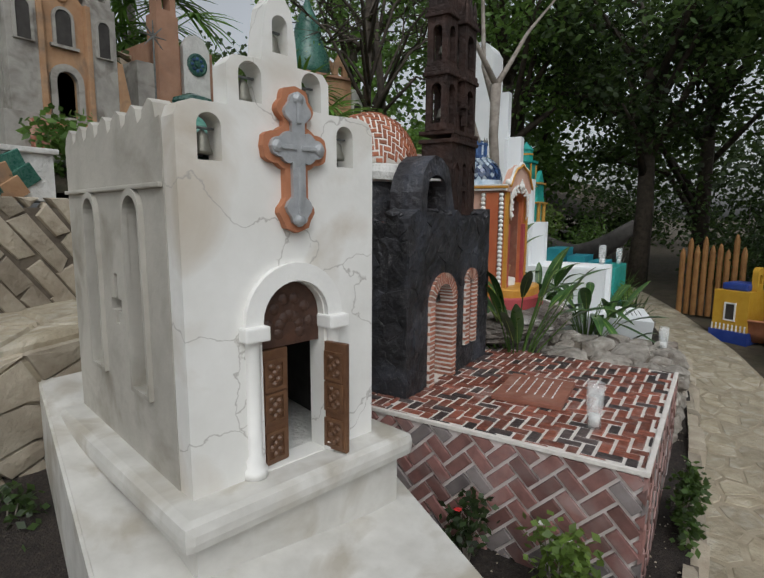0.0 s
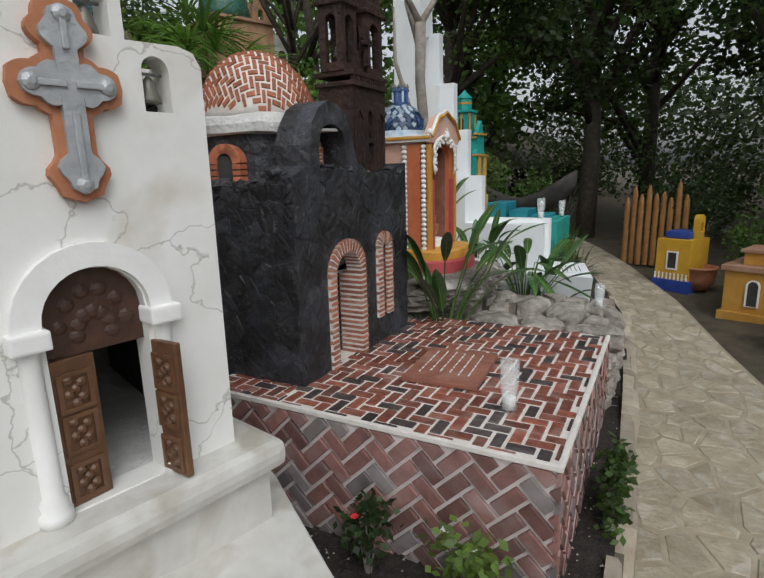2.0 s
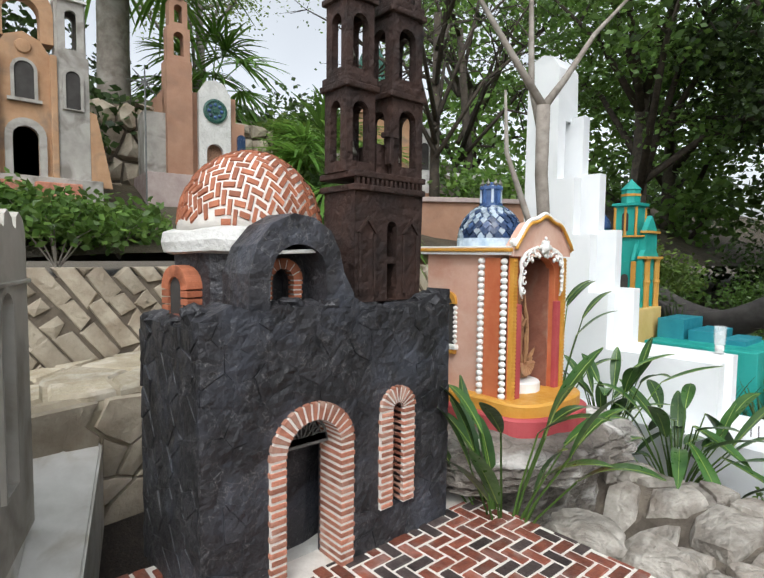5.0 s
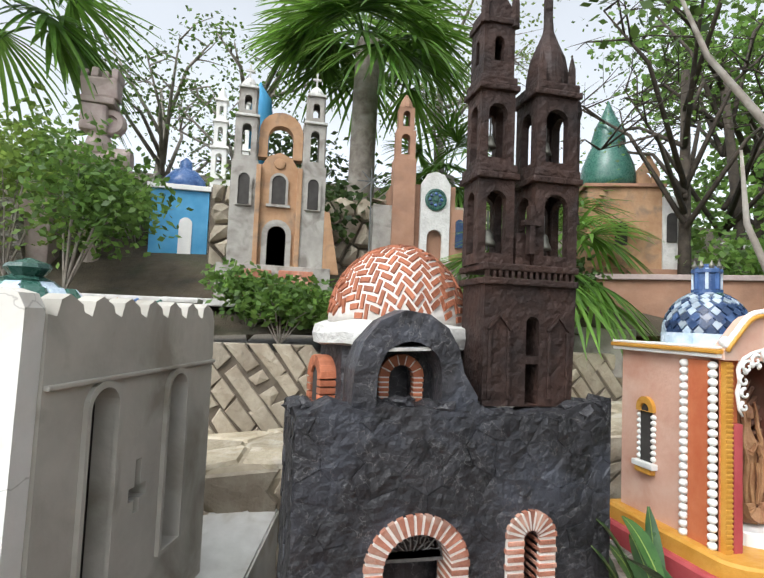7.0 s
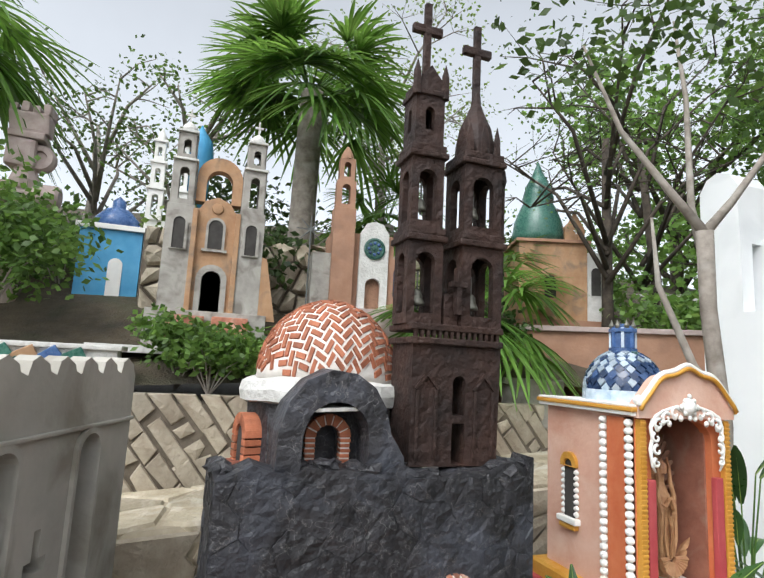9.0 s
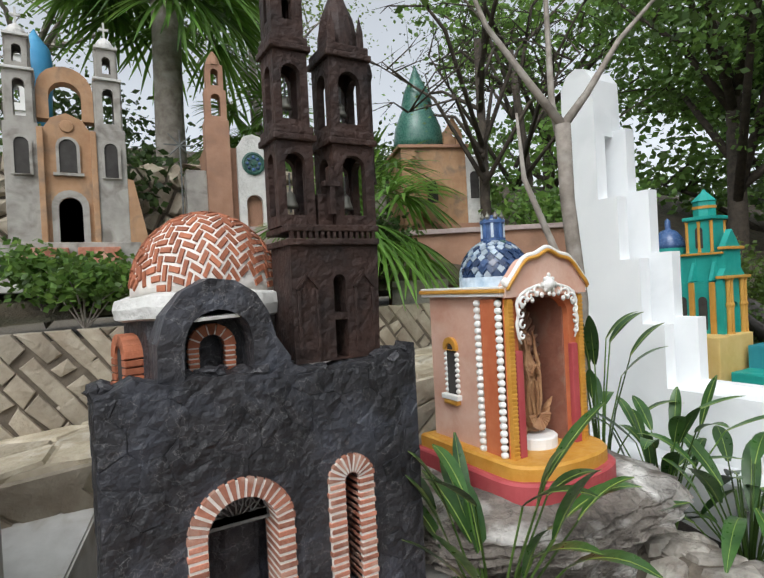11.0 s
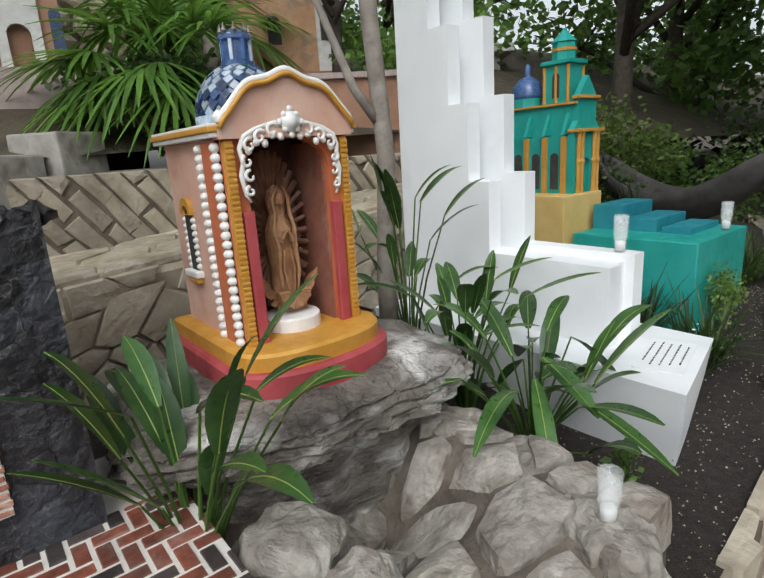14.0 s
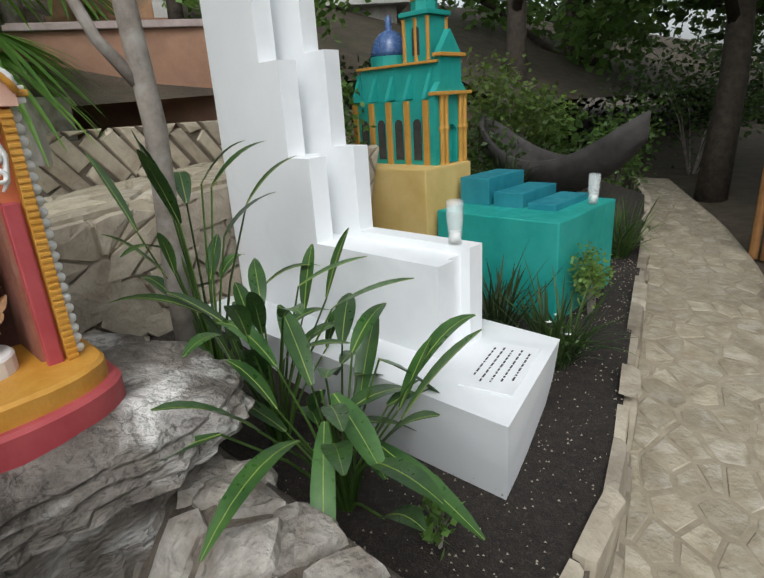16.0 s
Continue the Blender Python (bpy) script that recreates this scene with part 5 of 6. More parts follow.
for k in range(15):
    a = math.pi * (k + .5) / 15
    add_tube(bm, [(.018 * math.cos(a), -.05, .062 - .014 * math.sin(a)), (.066 * math.cos(a), -.056, .066 - .058 * math.sin(a))], [.006, .0095], 6)
add_tube(bm, [(0, -.01, -.004), (0, -.01, .03)], [.034, .026], 12)
bm.faces.ensure_lookup_table()
for v in {v for f in bm.faces[glory:] for v in f.verts}:
    v.co.x, v.co.z = v.co.x * .74, v.co.z * .84 + .012
for v in bm.verts:
    v.co += noise.noise_vector(v.co * 70) * .0035
for f in bm.faces[:glory]:
    f.material_index = 1
fig = solo("carved_statue", bm, [FIGURE, LIGHTGLORY], "carved tan wooden religious figure with rays standing in the niche", "statue")
fig.matrix_world = S @ pose(0, .1, .134) @ Matrix.Diagonal((1.1, 1.1, 1.12, 1))


# ---- plants ----
def broad_plant(x, y, z, n, hgt, seed, label, lean=(0, 0), big=1.0, rise=(-.6, 1.3)):
    rng = random.Random(seed)
    pl = thing("broad_leaf_plant", label, "plant", pose(x, y, z), "broad-leaved plants in the bed")
    for i in range(n):
        a = rng.uniform(0, math.tau)
        out = rng.uniform(.04, .22) * big
        h = hgt * rng.uniform(.45, 1.0) * (1 - out * .7)
        p1 = Vector((math.cos(a) * out * .5 + lean[0], math.sin(a) * out * .5 + lean[1], h * .6))
        p2 = Vector((math.cos(a) * out + lean[0] * 1.6, math.sin(a) * out + lean[1] * 1.6, h))
        stems = bmesh.new()
        add_tube(stems, [(math.cos(a) * .02, math.sin(a) * .02, -.02), p1 * .6, p1, p2], [.006, .005, .004, .003], 5)
        part("stem", stems, LEAFM, pl, "slender green leaf stalk")
        L = rng.uniform(.19, .31) * big
        el = rng.uniform(*rise)
        d = Vector((math.cos(a) * math.cos(el), math.sin(a) * math.cos(el), math.sin(el)))
        bm, rb = bmesh.new(), bmesh.new()
        blade(bm, p2, p2 + d * L, rng.uniform(.042, .058) * big, rng.uniform(.12, .5), rib=rb)
        lf = part("leaf", bm, LEAF, pl, smooth=True)
        part("midrib", rb, RIB, lf)


broad_plant(-.86, 2.66, .62, 24, .60, 1, "broad-leaved green plant growing between brick tomb and rock", (.01, 0), 1.2, (.6, 1.35))
broad_plant(-.74, 3.82, .50, 32, .54, 2, "large clump of broad glossy leaves beside the white cross tomb", (.02, -.04), 1.3, (-.7, 1.15))
broad_plant(-1.08, 3.84, .55, 24, .62, 4, "upright clump of broad green leaves behind the rock", (0, 0), 1.1, (.5, 1.4))
broad_plant(-1.36, 3.80, .7, 18, .75, 5, "tall upright leaves around a slender tree trunk", (0, 0), 1.05, (.6, 1.45))


def grass_clump(x, y, z, n, h, seed, label):
    rng = random.Random(seed)
    bm = bmesh.new()
    for i in range(n):
        a, o = rng.uniform(0, math.tau), rng.uniform(.1, .6) * h
        b = Vector((rng.uniform(-.06, .06), rng.uniform(-.06, .06), 0))
        blade(bm, b, b + Vector((math.cos(a) * o, math.sin(a) * o, h * rng.uniform(.6, 1.1))), rng.uniform(.007, .013), rng.uniform(.1, .6), n=6)
    ob = solo("grass_clump", bm, LEAFD, label, "plant", "grassy clumps", smooth=True)
    ob.matrix_world = pose(x, y, z)


grass_clump(-.62, 4.95, .52, 110, .48, 1, "clump of dark strappy leaves between white and turquoise tombs")
grass_clump(-.95, 5.02, .52, 90, .5, 2, "clump of dark strappy leaves between white and turquoise tombs")
grass_clump(-.95, 6.55, .52, 170, .55, 3, "large arching clump of grassy leaves beside the path")
grass_clump(-1.2, 6.7, .54, 120, .5, 4, "arching clump of grassy leaves beside the path")
grass_clump(-1.7, 6.4, .9, 80, .45, 5, "clump of narrow leaves beside the dark boat planter")


def leaf_cloud(bm, centre, rad, n, size, rng):
    for i in range(n):
        v = Vector((rng.gauss(0, .5), rng.gauss(0, .5), rng.gauss(0, .45)))
        if v.length > 1.15:
            v *= 1.15 / v.length
        p = Vector(centre) + Vector((v.x * rad[0], v.y * rad[1], v.z * rad[2]))
        a = Vector((rng.uniform(-1, 1), rng.uniform(-1, 1), rng.uniform(-.7, .5))).normalized() * size * rng.uniform(.6, 1.3)
        b = a.cross(Vector((rng.uniform(-1, 1), rng.uniform(-1, 1), rng.uniform(-1, 1)))).normalized() * size * .34
        bm.faces.new([bm.verts.new(q) for q in (p, p + a * .5 + b, p + a, p + a * .5 - b)])


def bush(x, y, z, r, n, size, material, seed, label, flowers=None):
    rng = random.Random(seed)
    b = thing("bush", label, "bush", pose(x, y, z), "garden bushes")
    tw = bmesh.new()
    lv = bmesh.new()
    for i in range(9):
        a, o = rng.uniform(0, math.tau), rng.uniform(.2, .8)
        tip = Vector((math.cos(a) * o * r[0], math.sin(a) * o * r[1], r[2] * rng.uniform(.6, 1.6)))
        add_tube(tw, [(0, 0, -.02), tip * .5 + Vector((0, 0, r[2] * .2)), tip], [.012 * r[2] + .002, .008 * r[2] + .0015, .002], 5)
        leaf_cloud(lv, tip, (r[0] * .55, r[1] * .55, r[2] * .5), n // 9, size, rng)
    part("branchwork", tw, BARK, b)
    part("foliage", lv, material, b, kind="stuff")
    if flowers:
        for k in range(flowers[1]):
            bm = bmesh.new()
            c = Vector((rng.uniform(-.5, .5) * r[0], rng.uniform(-.5, .5) * r[1], r[2] * rng.uniform(1.3, 1.8)))
            for i in range(7):
                blade(bm, c, c + Vector((math.cos(i * .9) * .014, math.sin(i * .9) * .014, .008)), .011, .2, n=3)
            part("flower", bm, flowers[0], b)


bush(-.60, 1.46, .41, (.08, .05, .14), 260, .03, LEAFD, 1, "small garden plant with a red flower beside the brick tomb", (PETAL, 1))
bush(-.32, 1.43, .41, (.1, .06, .15), 320, .034, LEAFY, 2, "small garden plant with white flowers beside the brick tomb", (PETALW, 2))
bush(-1.72, .62, .42, (.16, .1, .16), 420, .035, LEAFD, 9, "dark leafy seedling beside the white marble slab")
bush(-.03, 1.98, .4, (.07, .13, .16), 520, .028, LEAFM, 3, "fresh green shrub beside the path kerb")
bush(-.03, 1.45, .36, (.06, .1, .1), 220, .028, LEAFM, 13, "low green shrub beside the path kerb")
bush(-.42, 3.86, .5, (.05, .05, .1), 90, .035, LEAFM, 5, "small seedling with dark flower buds in the soil")
bush(-.72, 5.55, .5, (.06, .2, .22), 800, .026, LEAFY, 6, "yellow-green shrub beside the turquoise tomb")
bush(-.62, 5.0, .5, (.1, .1, .12), 120, .03, LEAFM, 7, "leafy plant with white flowers", (PETALW, 3))
bush(-2.85, 1.55, 1.62, (.38, .32, .2), 1500, .05, LEAFM, 8, "leafy hedge shrub on top of the retaining wall")
bush(-2.66, 1.72, 1.6, (.22, .3, .2), 900, .045, LEAFM, 18, "leafy hedge shrub on top of the retaining wall")
bush(-2.9, 2.05, 1.65, (.3, .3, .2), 1100, .05, LEAFM, 10, "leafy hedge shrub on top of the retaining wall")
bush(-2.85, 3.35, 1.68, (.35, .35, .3), 1500, .05, LEAFD, 11, "dark green hedge shrub on top of the retaining wall")
bush(-3.3, .45, 1.85, (.55, .5, .55), 2200, .055, LEAFM, 12, "tall loose garden shrub with light foliage")
bush(-3.6, .0, 1.95, (.5, .4, .5), 1400, .055, LEAFY, 15, "tall loose garden shrub with light foliage")
bush(-3.2, 5.6, 1.9, (.8, .7, .35), 1500, .07, LEAFM, 16, "low green shrubs above the red wall")
bush(-2.45, 5.25, 1.1, (.35, .3, .4), 1300, .05, LEAFM, 90, "leafy shrub at the end of the upper walk")
bush(-2.55, 6.1, 1.1, (.45, .5, .45), 1500, .06, LEAFD, 91, "dark leafy shrub behind the turquoise church")
bush(-2.2, 6.9, .7, (.35, .4, .5), 1200, .05, LEAFM, 92, "leafy shrub behind the boat planter")
bush(-1.75, 8.6, .5, (.35, .4, .5), 1300, .05, LEAFM, 93, "leafy shrub where the path bends")
bush(.45, 8.4, .3, (.4, .5, .55), 1300, .05, LEAFD, 94, "dark leafy shrub on the outer side of the path")
bush(.8, 6.7, .2, (.2, .25, .45), 700, .05, LEAFM, 95, "loose shrub with white blossoms beside the path", (PETALW, 6))
bush(-2.3, 7.6, 1.0, (.5, .6, .5), 1500, .06, LEAFY, 17, "bright green shrub behind the boat planter")


for k, (x, y, z, r) in enumerate(((-4.5, .6, 2.2, .6), (-4.6, 1.5, 2.3, .5), (-4.3, 2.15, 2.25, .45), (-4.6, 3.2, 2.35, .6), (-4.2, 3.7, 2.2, .5), (-5.2, 4.6, 2.5, .8), (-4.4, 5.3, 2.3, .7), (-5.0, -.6, 2.3, .8), (-5.6, 2.2, 2.7, .9), (-5.8, 6.4, 2.6, 1.0))):
    bush(x, y, z, (r, r, r * .7), 1300, .075, (LEAFM, LEAFY, LEAFD)[k % 3], 60 + k, "leafy garden shrub growing behind the miniature churches")
rub = thing("rubble_terrace_wall", "rough rubble wall of pale stones behind the churches", "wall", kind="structure")
part("core", bx(-4.35, -4.0, 1.2, 3.6, 1.6, 2.72), GROUTD, rub)
rng = random.Random(51)
pieces("stone", cells(1.2, 3.6, 1.9, 2.75, .17, .14, .01, rng, .42), lambda u, v, z: Vector((-4.0 + z, u, v)), -.04, .04, STONE, rub, .02, .02, 8)


# ---- white stepped cross tomb ----
wx = thing("white_cross_tomb", "white-painted stepped tomb with tall rounded headstone", "tomb")
bm = bmesh.new()
add_prism(bm, [(-2.0, 4.03), (-.325, 4.05), (-.46, 4.65), (-2.0, 4.68)], .40, .80, lambda u, v, z: Vector((u - (.8 - z) * .17 * (u > -1), v + (.8 - z) * (.25 if v < 4.3 else -.05), z)), .009)
part("slab", bm, WHITE, wx, "white painted base slab")


def stepped(dx, dz):
    L = -1.9
    return [(L, .79), (-.70 + dx * .2, .79), (-.70 + dx * .2, 1.155 - dz), (-1.22 + dx, 1.155 - dz), (-1.22 + dx, 1.48 - dz), (-1.34 + dx, 1.48 - dz), (-1.34 + dx, 1.83 - dz), (-1.455 + dx, 1.83 - dz),
            (-1.455 + dx, 2.18 - dz), (-1.575 + dx, 2.18 - dz), (-1.575 + dx, 2.55 - dz), (-1.66, 2.55 - dz), (-1.665, 2.84), (-1.71, 2.91), (-1.775, 2.935), (-1.84, 2.91), (-1.885, 2.84)]


for dx, dz, y0, y1, nm in ((0, 0, 4.425, 4.50, "stepped_panel"), (-.2, .03, 4.355, 4.425, "recessed_panel"), (-.085, .03, 4.27, 4.355, "stepped_panel")):
    bm = plate(stepped(dx, dz), [], y0, y1)
    part(nm, bm, WHITE, wx)
pq = thing("marble_plaque", "small white marble plaque with worn dark lettering on the white tomb", "plaque", pose(-.522, 4.338, .801, 0, 0, 13))
part("tablet", bx(-.083, .083, -.165, .165, 0, .006, .002), WHITE, pq)
rng = random.Random(2)
for r in range(5):
    x = .06 - r * .03
    y = -.13 + rng.uniform(0, .05)
    while y < .12:
        w = rng.uniform(.008, .026)
        part("lettering", bx(x - .003, x + .003, y, y + w, .006, .0067), DARK, pq, "worn dark lettering")
        y += w + .008
candle("candle_glass", pose(-.77, 4.44, 1.156), "candle glass with white wax standing on the white tomb step", .15, .028)

# slender pale tree beside the shrine
tree = thing("slender_tree", "slender pale-barked tree with bare forked branches", "tree")
tb = bmesh.new()
add_tube(tb, [(-1.42, 3.74, .75), (-1.42, 3.74, 1.1), (-1.40, 3.76, 1.6), (-1.44, 3.75, 2.1), (-1.42, 3.72, 2.45)], [.045, .04, .036, .034, .036], 10)
part("trunk", tb, BARK, tree, smooth=True)
for pts in ([(-1.42, 3.72, 2.44), (-1.5, 3.6, 2.65), (-1.62, 3.45, 2.95), (-1.7, 3.3, 3.4)], [(-1.42, 3.72, 2.44), (-1.38, 3.85, 2.6), (-1.3, 4.0, 2.85), (-1.15, 4.3, 3.2)],
            [(-1.43, 3.73, 2.3), (-1.55, 3.8, 2.6), (-1.6, 3.85, 3.2), (-1.7, 3.9, 3.7)], [(-1.41, 3.76, 1.7), (-1.45, 3.66, 1.85), (-1.52, 3.55, 2.2), (-1.5, 3.5, 2.5)]):
    tb = bmesh.new()
    add_tube(tb, pts, [.024, .018, .013, .006], 7)
    part("branch", tb, BARK, tree, smooth=True)
lv = bmesh.new()
rng = random.Random(31)
for c in ((-1.7, 3.3, 3.4), (-1.15, 4.3, 3.2), (-1.7, 3.9, 3.7)):
    leaf_cloud(lv, c, (.4, .4, .3), 160, .07, rng)
part("foliage", lv, LEAFM, tree, kind="stuff")


# ---- turquoise church tomb ----
part_y = 5.45
yb = thing("yellow_plinth", "warm yellow painted plinth under the turquoise church", "plinth")
part("block", bx(-2.4, -1.56, 5.28, 5.72, .45, 1.275, .01), YEL, yb)
G = pose(-1.62, 5.60, 1.272, 0, 0, 90)
gc = thing("turquoise_church", "miniature turquoise church with mustard pilasters and tiled dome", "miniature church", G)
part("body", bx(-.145, .15, .02, .62, 0, .36), TEAL, gc)
part("clerestory", bx(-.10, .11, .03, .6, .36, .55), TEAL, gc)
part("roof_edge", bx(-.12, .13, .0, .62, .55, .565, .003), MUSTARD, gc)
part("front_gable", plate([(-.15, 0), (.15, 0), (.15, .4), (.1, .45), (.1, .6), (.0, .72), (-.1, .6), (-.1, .45), (-.15, .4)], [arch(0, .045, .003, .22)], -.01, .03), TEAL, gc)
for i in range(5):
    yy = .04 + i * .14
    pl_ = part("pilaster", bx(-.162, -.142, yy, yy + .035, 0, .36, .003), MUSTARD, gc)
    if i < 4:
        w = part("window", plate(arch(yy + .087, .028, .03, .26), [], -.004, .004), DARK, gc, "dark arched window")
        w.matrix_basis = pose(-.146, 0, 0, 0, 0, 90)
    bm = plate([(0, .37), (.075, .37), (.05, .42), (.012, .5), (.012, .53), (0, .53)], [], -.012, .012)
    part("buttress", bm, TEAL, gc).matrix_basis = pose(-.095, yy + .02, 0, 0, 0, 180) @ pose(0, 0, 0)
for s in (-1, 1):
    for k in (0, .04):
        part("front_column", lathe([(.018, 0), (.014, .02), (.014, .18), (.02, .2), (.014, .22), (.014, .36), (.02, .38)], s * (.07 + k), -.022, 10), MUSTARD, gc)
part("front_cornice", bx(-.16, .16, -.045, .03, .38, .4, .004), MUSTARD, gc)
part("front_cornice", bx(-.12, .12, -.03, .03, .58, .6, .004), MUSTARD, gc)
part("tower", bx(.0 - .085, .085, .08, .25, .56, .80), TEAL, gc)
for s in (-1, 1):
    for k in range(3):
        part("tower_column", lathe([(.014, .57), (.011, .58), (.011, .78), (.015, .79)], s * .085, .08 + .085 * k, 8), MUSTARD, gc)
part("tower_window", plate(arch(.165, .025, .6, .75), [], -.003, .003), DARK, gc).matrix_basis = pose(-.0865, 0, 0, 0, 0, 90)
part("tower_cornice", bx(-.105, .105, .06, .27, .80, .825, .004), TEAL, gc)
part("tower_top", lathe([(.075, .825), (.075, .93), (.085, .935), (.06, .96), (.02, 1.0), (.006, 1.02)], 0, .165, 8), TEAL, gc)
part("tower_band", lathe([(.08, .88), (.08, .9)], 0, .165, 8), MUSTARD, gc)
part("dome_drum", lathe([(.12, .56), (.12, .62)], 0, .44, 18), TEAL, gc)
part("dome", lathe([(.115 * math.cos(a), .62 + .15 * math.sin(a)) for a in [radians(k * 10) for k in range(9)]] + [(.02, .775), (.02, .83), (.004, .85)], 0, .44, 20), TILEB, gc, "dark blue tiled dome", True)
gt = thing("turquoise_tomb", "turquoise painted tomb with three petrol blue steps", "tomb")
part("block", bx(-1.52, -.80, 5.32, 6.02, .42, 1.05, .01), TEAL, gt)
for i, (x0, x1, z1) in enumerate(((-1.52, -1.33, 1.2), (-1.30, -1.12, 1.13), (-1.09, -.93, 1.085))):
    part("step_block", bx(x0, x1, 5.55, 5.95, 1.04, z1, .006), BLUEG, gt, "petrol blue painted step")
candle("candle_glass", pose(-.85, 5.82, 1.05), "candle glass standing on the turquoise tomb", .16, .03)

# dark boat-shaped planter
bt = thing("boat_planter", "dark weathered boat-shaped planter holding shrubs", "planter", pose(-1.55, 6.75, .95, 0, 0, -16))
bm = bmesh.new()
rows = []
for i in range(17):
    t = -1 + i / 8
    w = .22 * (1 - t * t) ** .5 + .01
    zc = .32 * t * t
    rows.append([bm.verts.new((t * .75, w * math.cos(a), zc + .22 + .26 * math.sin(a) * (1 - .3 * t * t))) for a in [math.pi + math.pi * k / 10 for k in range(11)]])
for a, b in zip(rows, rows[1:]):
    for k in range(10):
        bm.faces.new((a[k], a[k + 1], b[k + 1], b[k]))
hull = part("hull", bm, DARK, bt, "dark grey hull", True)
md = hull.modifiers.new("thick", 'SOLIDIFY')
md.thickness = .03
part("earth", lathe([(.5, .12), (.48, .16), (.1, .19)], 0, 0, 16, squash=.36), SOIL, bt)
part("keel_block", bx(-.3, .3, -.1, .1, -.5, .0, .02), STONE, bt)


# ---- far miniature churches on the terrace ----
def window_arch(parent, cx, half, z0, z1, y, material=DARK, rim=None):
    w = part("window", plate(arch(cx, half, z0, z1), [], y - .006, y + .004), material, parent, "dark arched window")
    if rim:
        part("window_frame", plate(arch(cx, half + .014, z0 - .008, z1 + .014), [arch(cx, half, z0 - .004, z1)], y - .012, y + .004), rim, w)
    return w


F = pose(-3.22, 1.69, 2.05, 0, 0, 90) @ Matrix.Diagonal((1.1, 1.1, 1.1, 1))
fc = thing("ochre_church", "weathered ochre and grey miniature church with twin bell towers", "miniature church", F)
part("terrace_slab", bx(-.58, .36, -.16, .6, -.24, -.20, .006), CONC, fc, "pale concrete slab")
part("base", bx(-.33, .32, -.06, .5, -.2, .01, .005), GREYST, fc, "grey stained base")
for x in (-.22, .02):
    part("brick_step", bx(x, x + .2, -.1, -.04, -.18, -.02, .006, .006), BRICKL, fc, "worn brick steps")
part("nave", bx(-.28, .28, .03, .5, 0, .62), GREYST, fc)
part("centre_front", plate([(-.12, 0), (.12, 0), (.12, .58), (.07, .66), (0, .69), (-.07, .66), (-.12, .58)], [arch(0, .055, .003, .25)], 0, .04), OCHREST, fc, "ochre stained front")
part("door_surround", plate(arch(0, .085, .0, .285), [arch(0, .054, .001, .248)], -.015, .01), GREYST, fc)
part("door_dark", plate(arch(0, .055, .003, .25), [], .03, .034), DARK, fc)
window_arch(fc, 0, .04, .38, .55, -.002, rim=GREYST)
part("window_ledge", bx(-.07, .07, -.02, .01, .36, .375), GREYST, fc)
for s in (-1, 1):
    part("tower_shaft", bx(s * .2 - .075, s * .2 + .075, -.02, .12, 0, .62, .004), GREYST, fc)
    part("buttress", bx(s * .12 - .014, s * .12 + .014, -.03, .02, 0, .6, .004), OCHREST, fc)
    window_arch(fc, s * .2, .032, .36, .54, -.024, rim=GREYST)
    for z0, z1, h in ((.62, .88, .058), (.89, 1.05, .045)):
        for yy in (-.015, .085):
            bm = plate([(s * .2 - h, z0), (s * .2 + h, z0), (s * .2 + h, z1), (s * .2 - h, z1)], [arch(s * .2, h * .45, z0 + .03, z1 - .04)], yy, yy + .02)
            part("belfry", bm, GREYST, fc)
        for k in (-1, 1):
            part("belfry_side", bx(s * .2 + k * h - .01, s * .2 + k * h + .01, .005, .085, z0, z1), GREYST, fc)
        part("belfry_cornice", bx(s * .2 - h - .012, s * .2 + h + .012, -.03, .115, z1, z1 + .014, .003), CONC, fc)
    part("cupola", lathe([(.05, 1.06), (.048, 1.09), (.03, 1.12), (.008, 1.135)], s * .2, .045, 12), CONC, fc)
    part("cross", bx(s * .2 - .005, s * .2 + .005, .04, .05, 1.13, 1.22), CONC, fc)
    part("cross", bx(s * .2 - .025, s * .2 + .025, .039, .051, 1.175, 1.187), CONC, fc)
part("top_arch", plate(arch(0, .13, .66, .94), [arch(0, .075, .665, .86)], .02, .1), OCHREST, fc)
part("emblem", lathe([(.035, 0), (.03, .012), (.01, .016)], 0, 0, 14), OCHREST, fc).matrix_basis = pose(0, 0, .62, 90)
part("side_buttress", plate([(0, -.02), (.1, -.02), (.03, .35), (0, .36)], [], 0, .03), OCHREST, fc).matrix_basis = pose(.275, -.02, 0)

M2 = pose(-3.6, 2.75, 2.2, 0, 0, 84)
mc = thing("brown_clock_church", "brown and white miniature church with round turquoise tile rosette", "miniature church", M2)
part("base", bx(-.35, .4, -.12, .5, -.35, .0, .005), PINKST, mc, "pinkish base blocks")
part("nave", bx(-.2, .3, .02, .5, 0, .6), BROWNST, mc)
part("white_front", plate([(.02, 0), (.25, 0), (.25, .6), (.2, .68), (.135, .7), (.07, .68), (.02, .6)], [arch(.135, .06, .003, .25)], -.02, .03), CONC, mc, "whitewashed front")
part("door_dark", plate(arch(.135, .062, .003, .25), [], .02, .024), DARK, mc)
ro = part("rosette", lathe([(.085, 0), (.085, .012), (.07, .016), (.065, .01), (.02, .01), (.018, .018), (.004, .02)], 0, 0, 24), TILEG, mc, "turquoise tile rosette")
ro.matrix_basis = pose(.135, -.02, .48, 90)
for i in range(8):
    part("petal", lathe([(.014, .01), (.01, .018), (.003, .02)], .045, 0, 8), TILEB, ro).matrix_basis = pose(0, 0, 0, 0, 0, 45 * i)
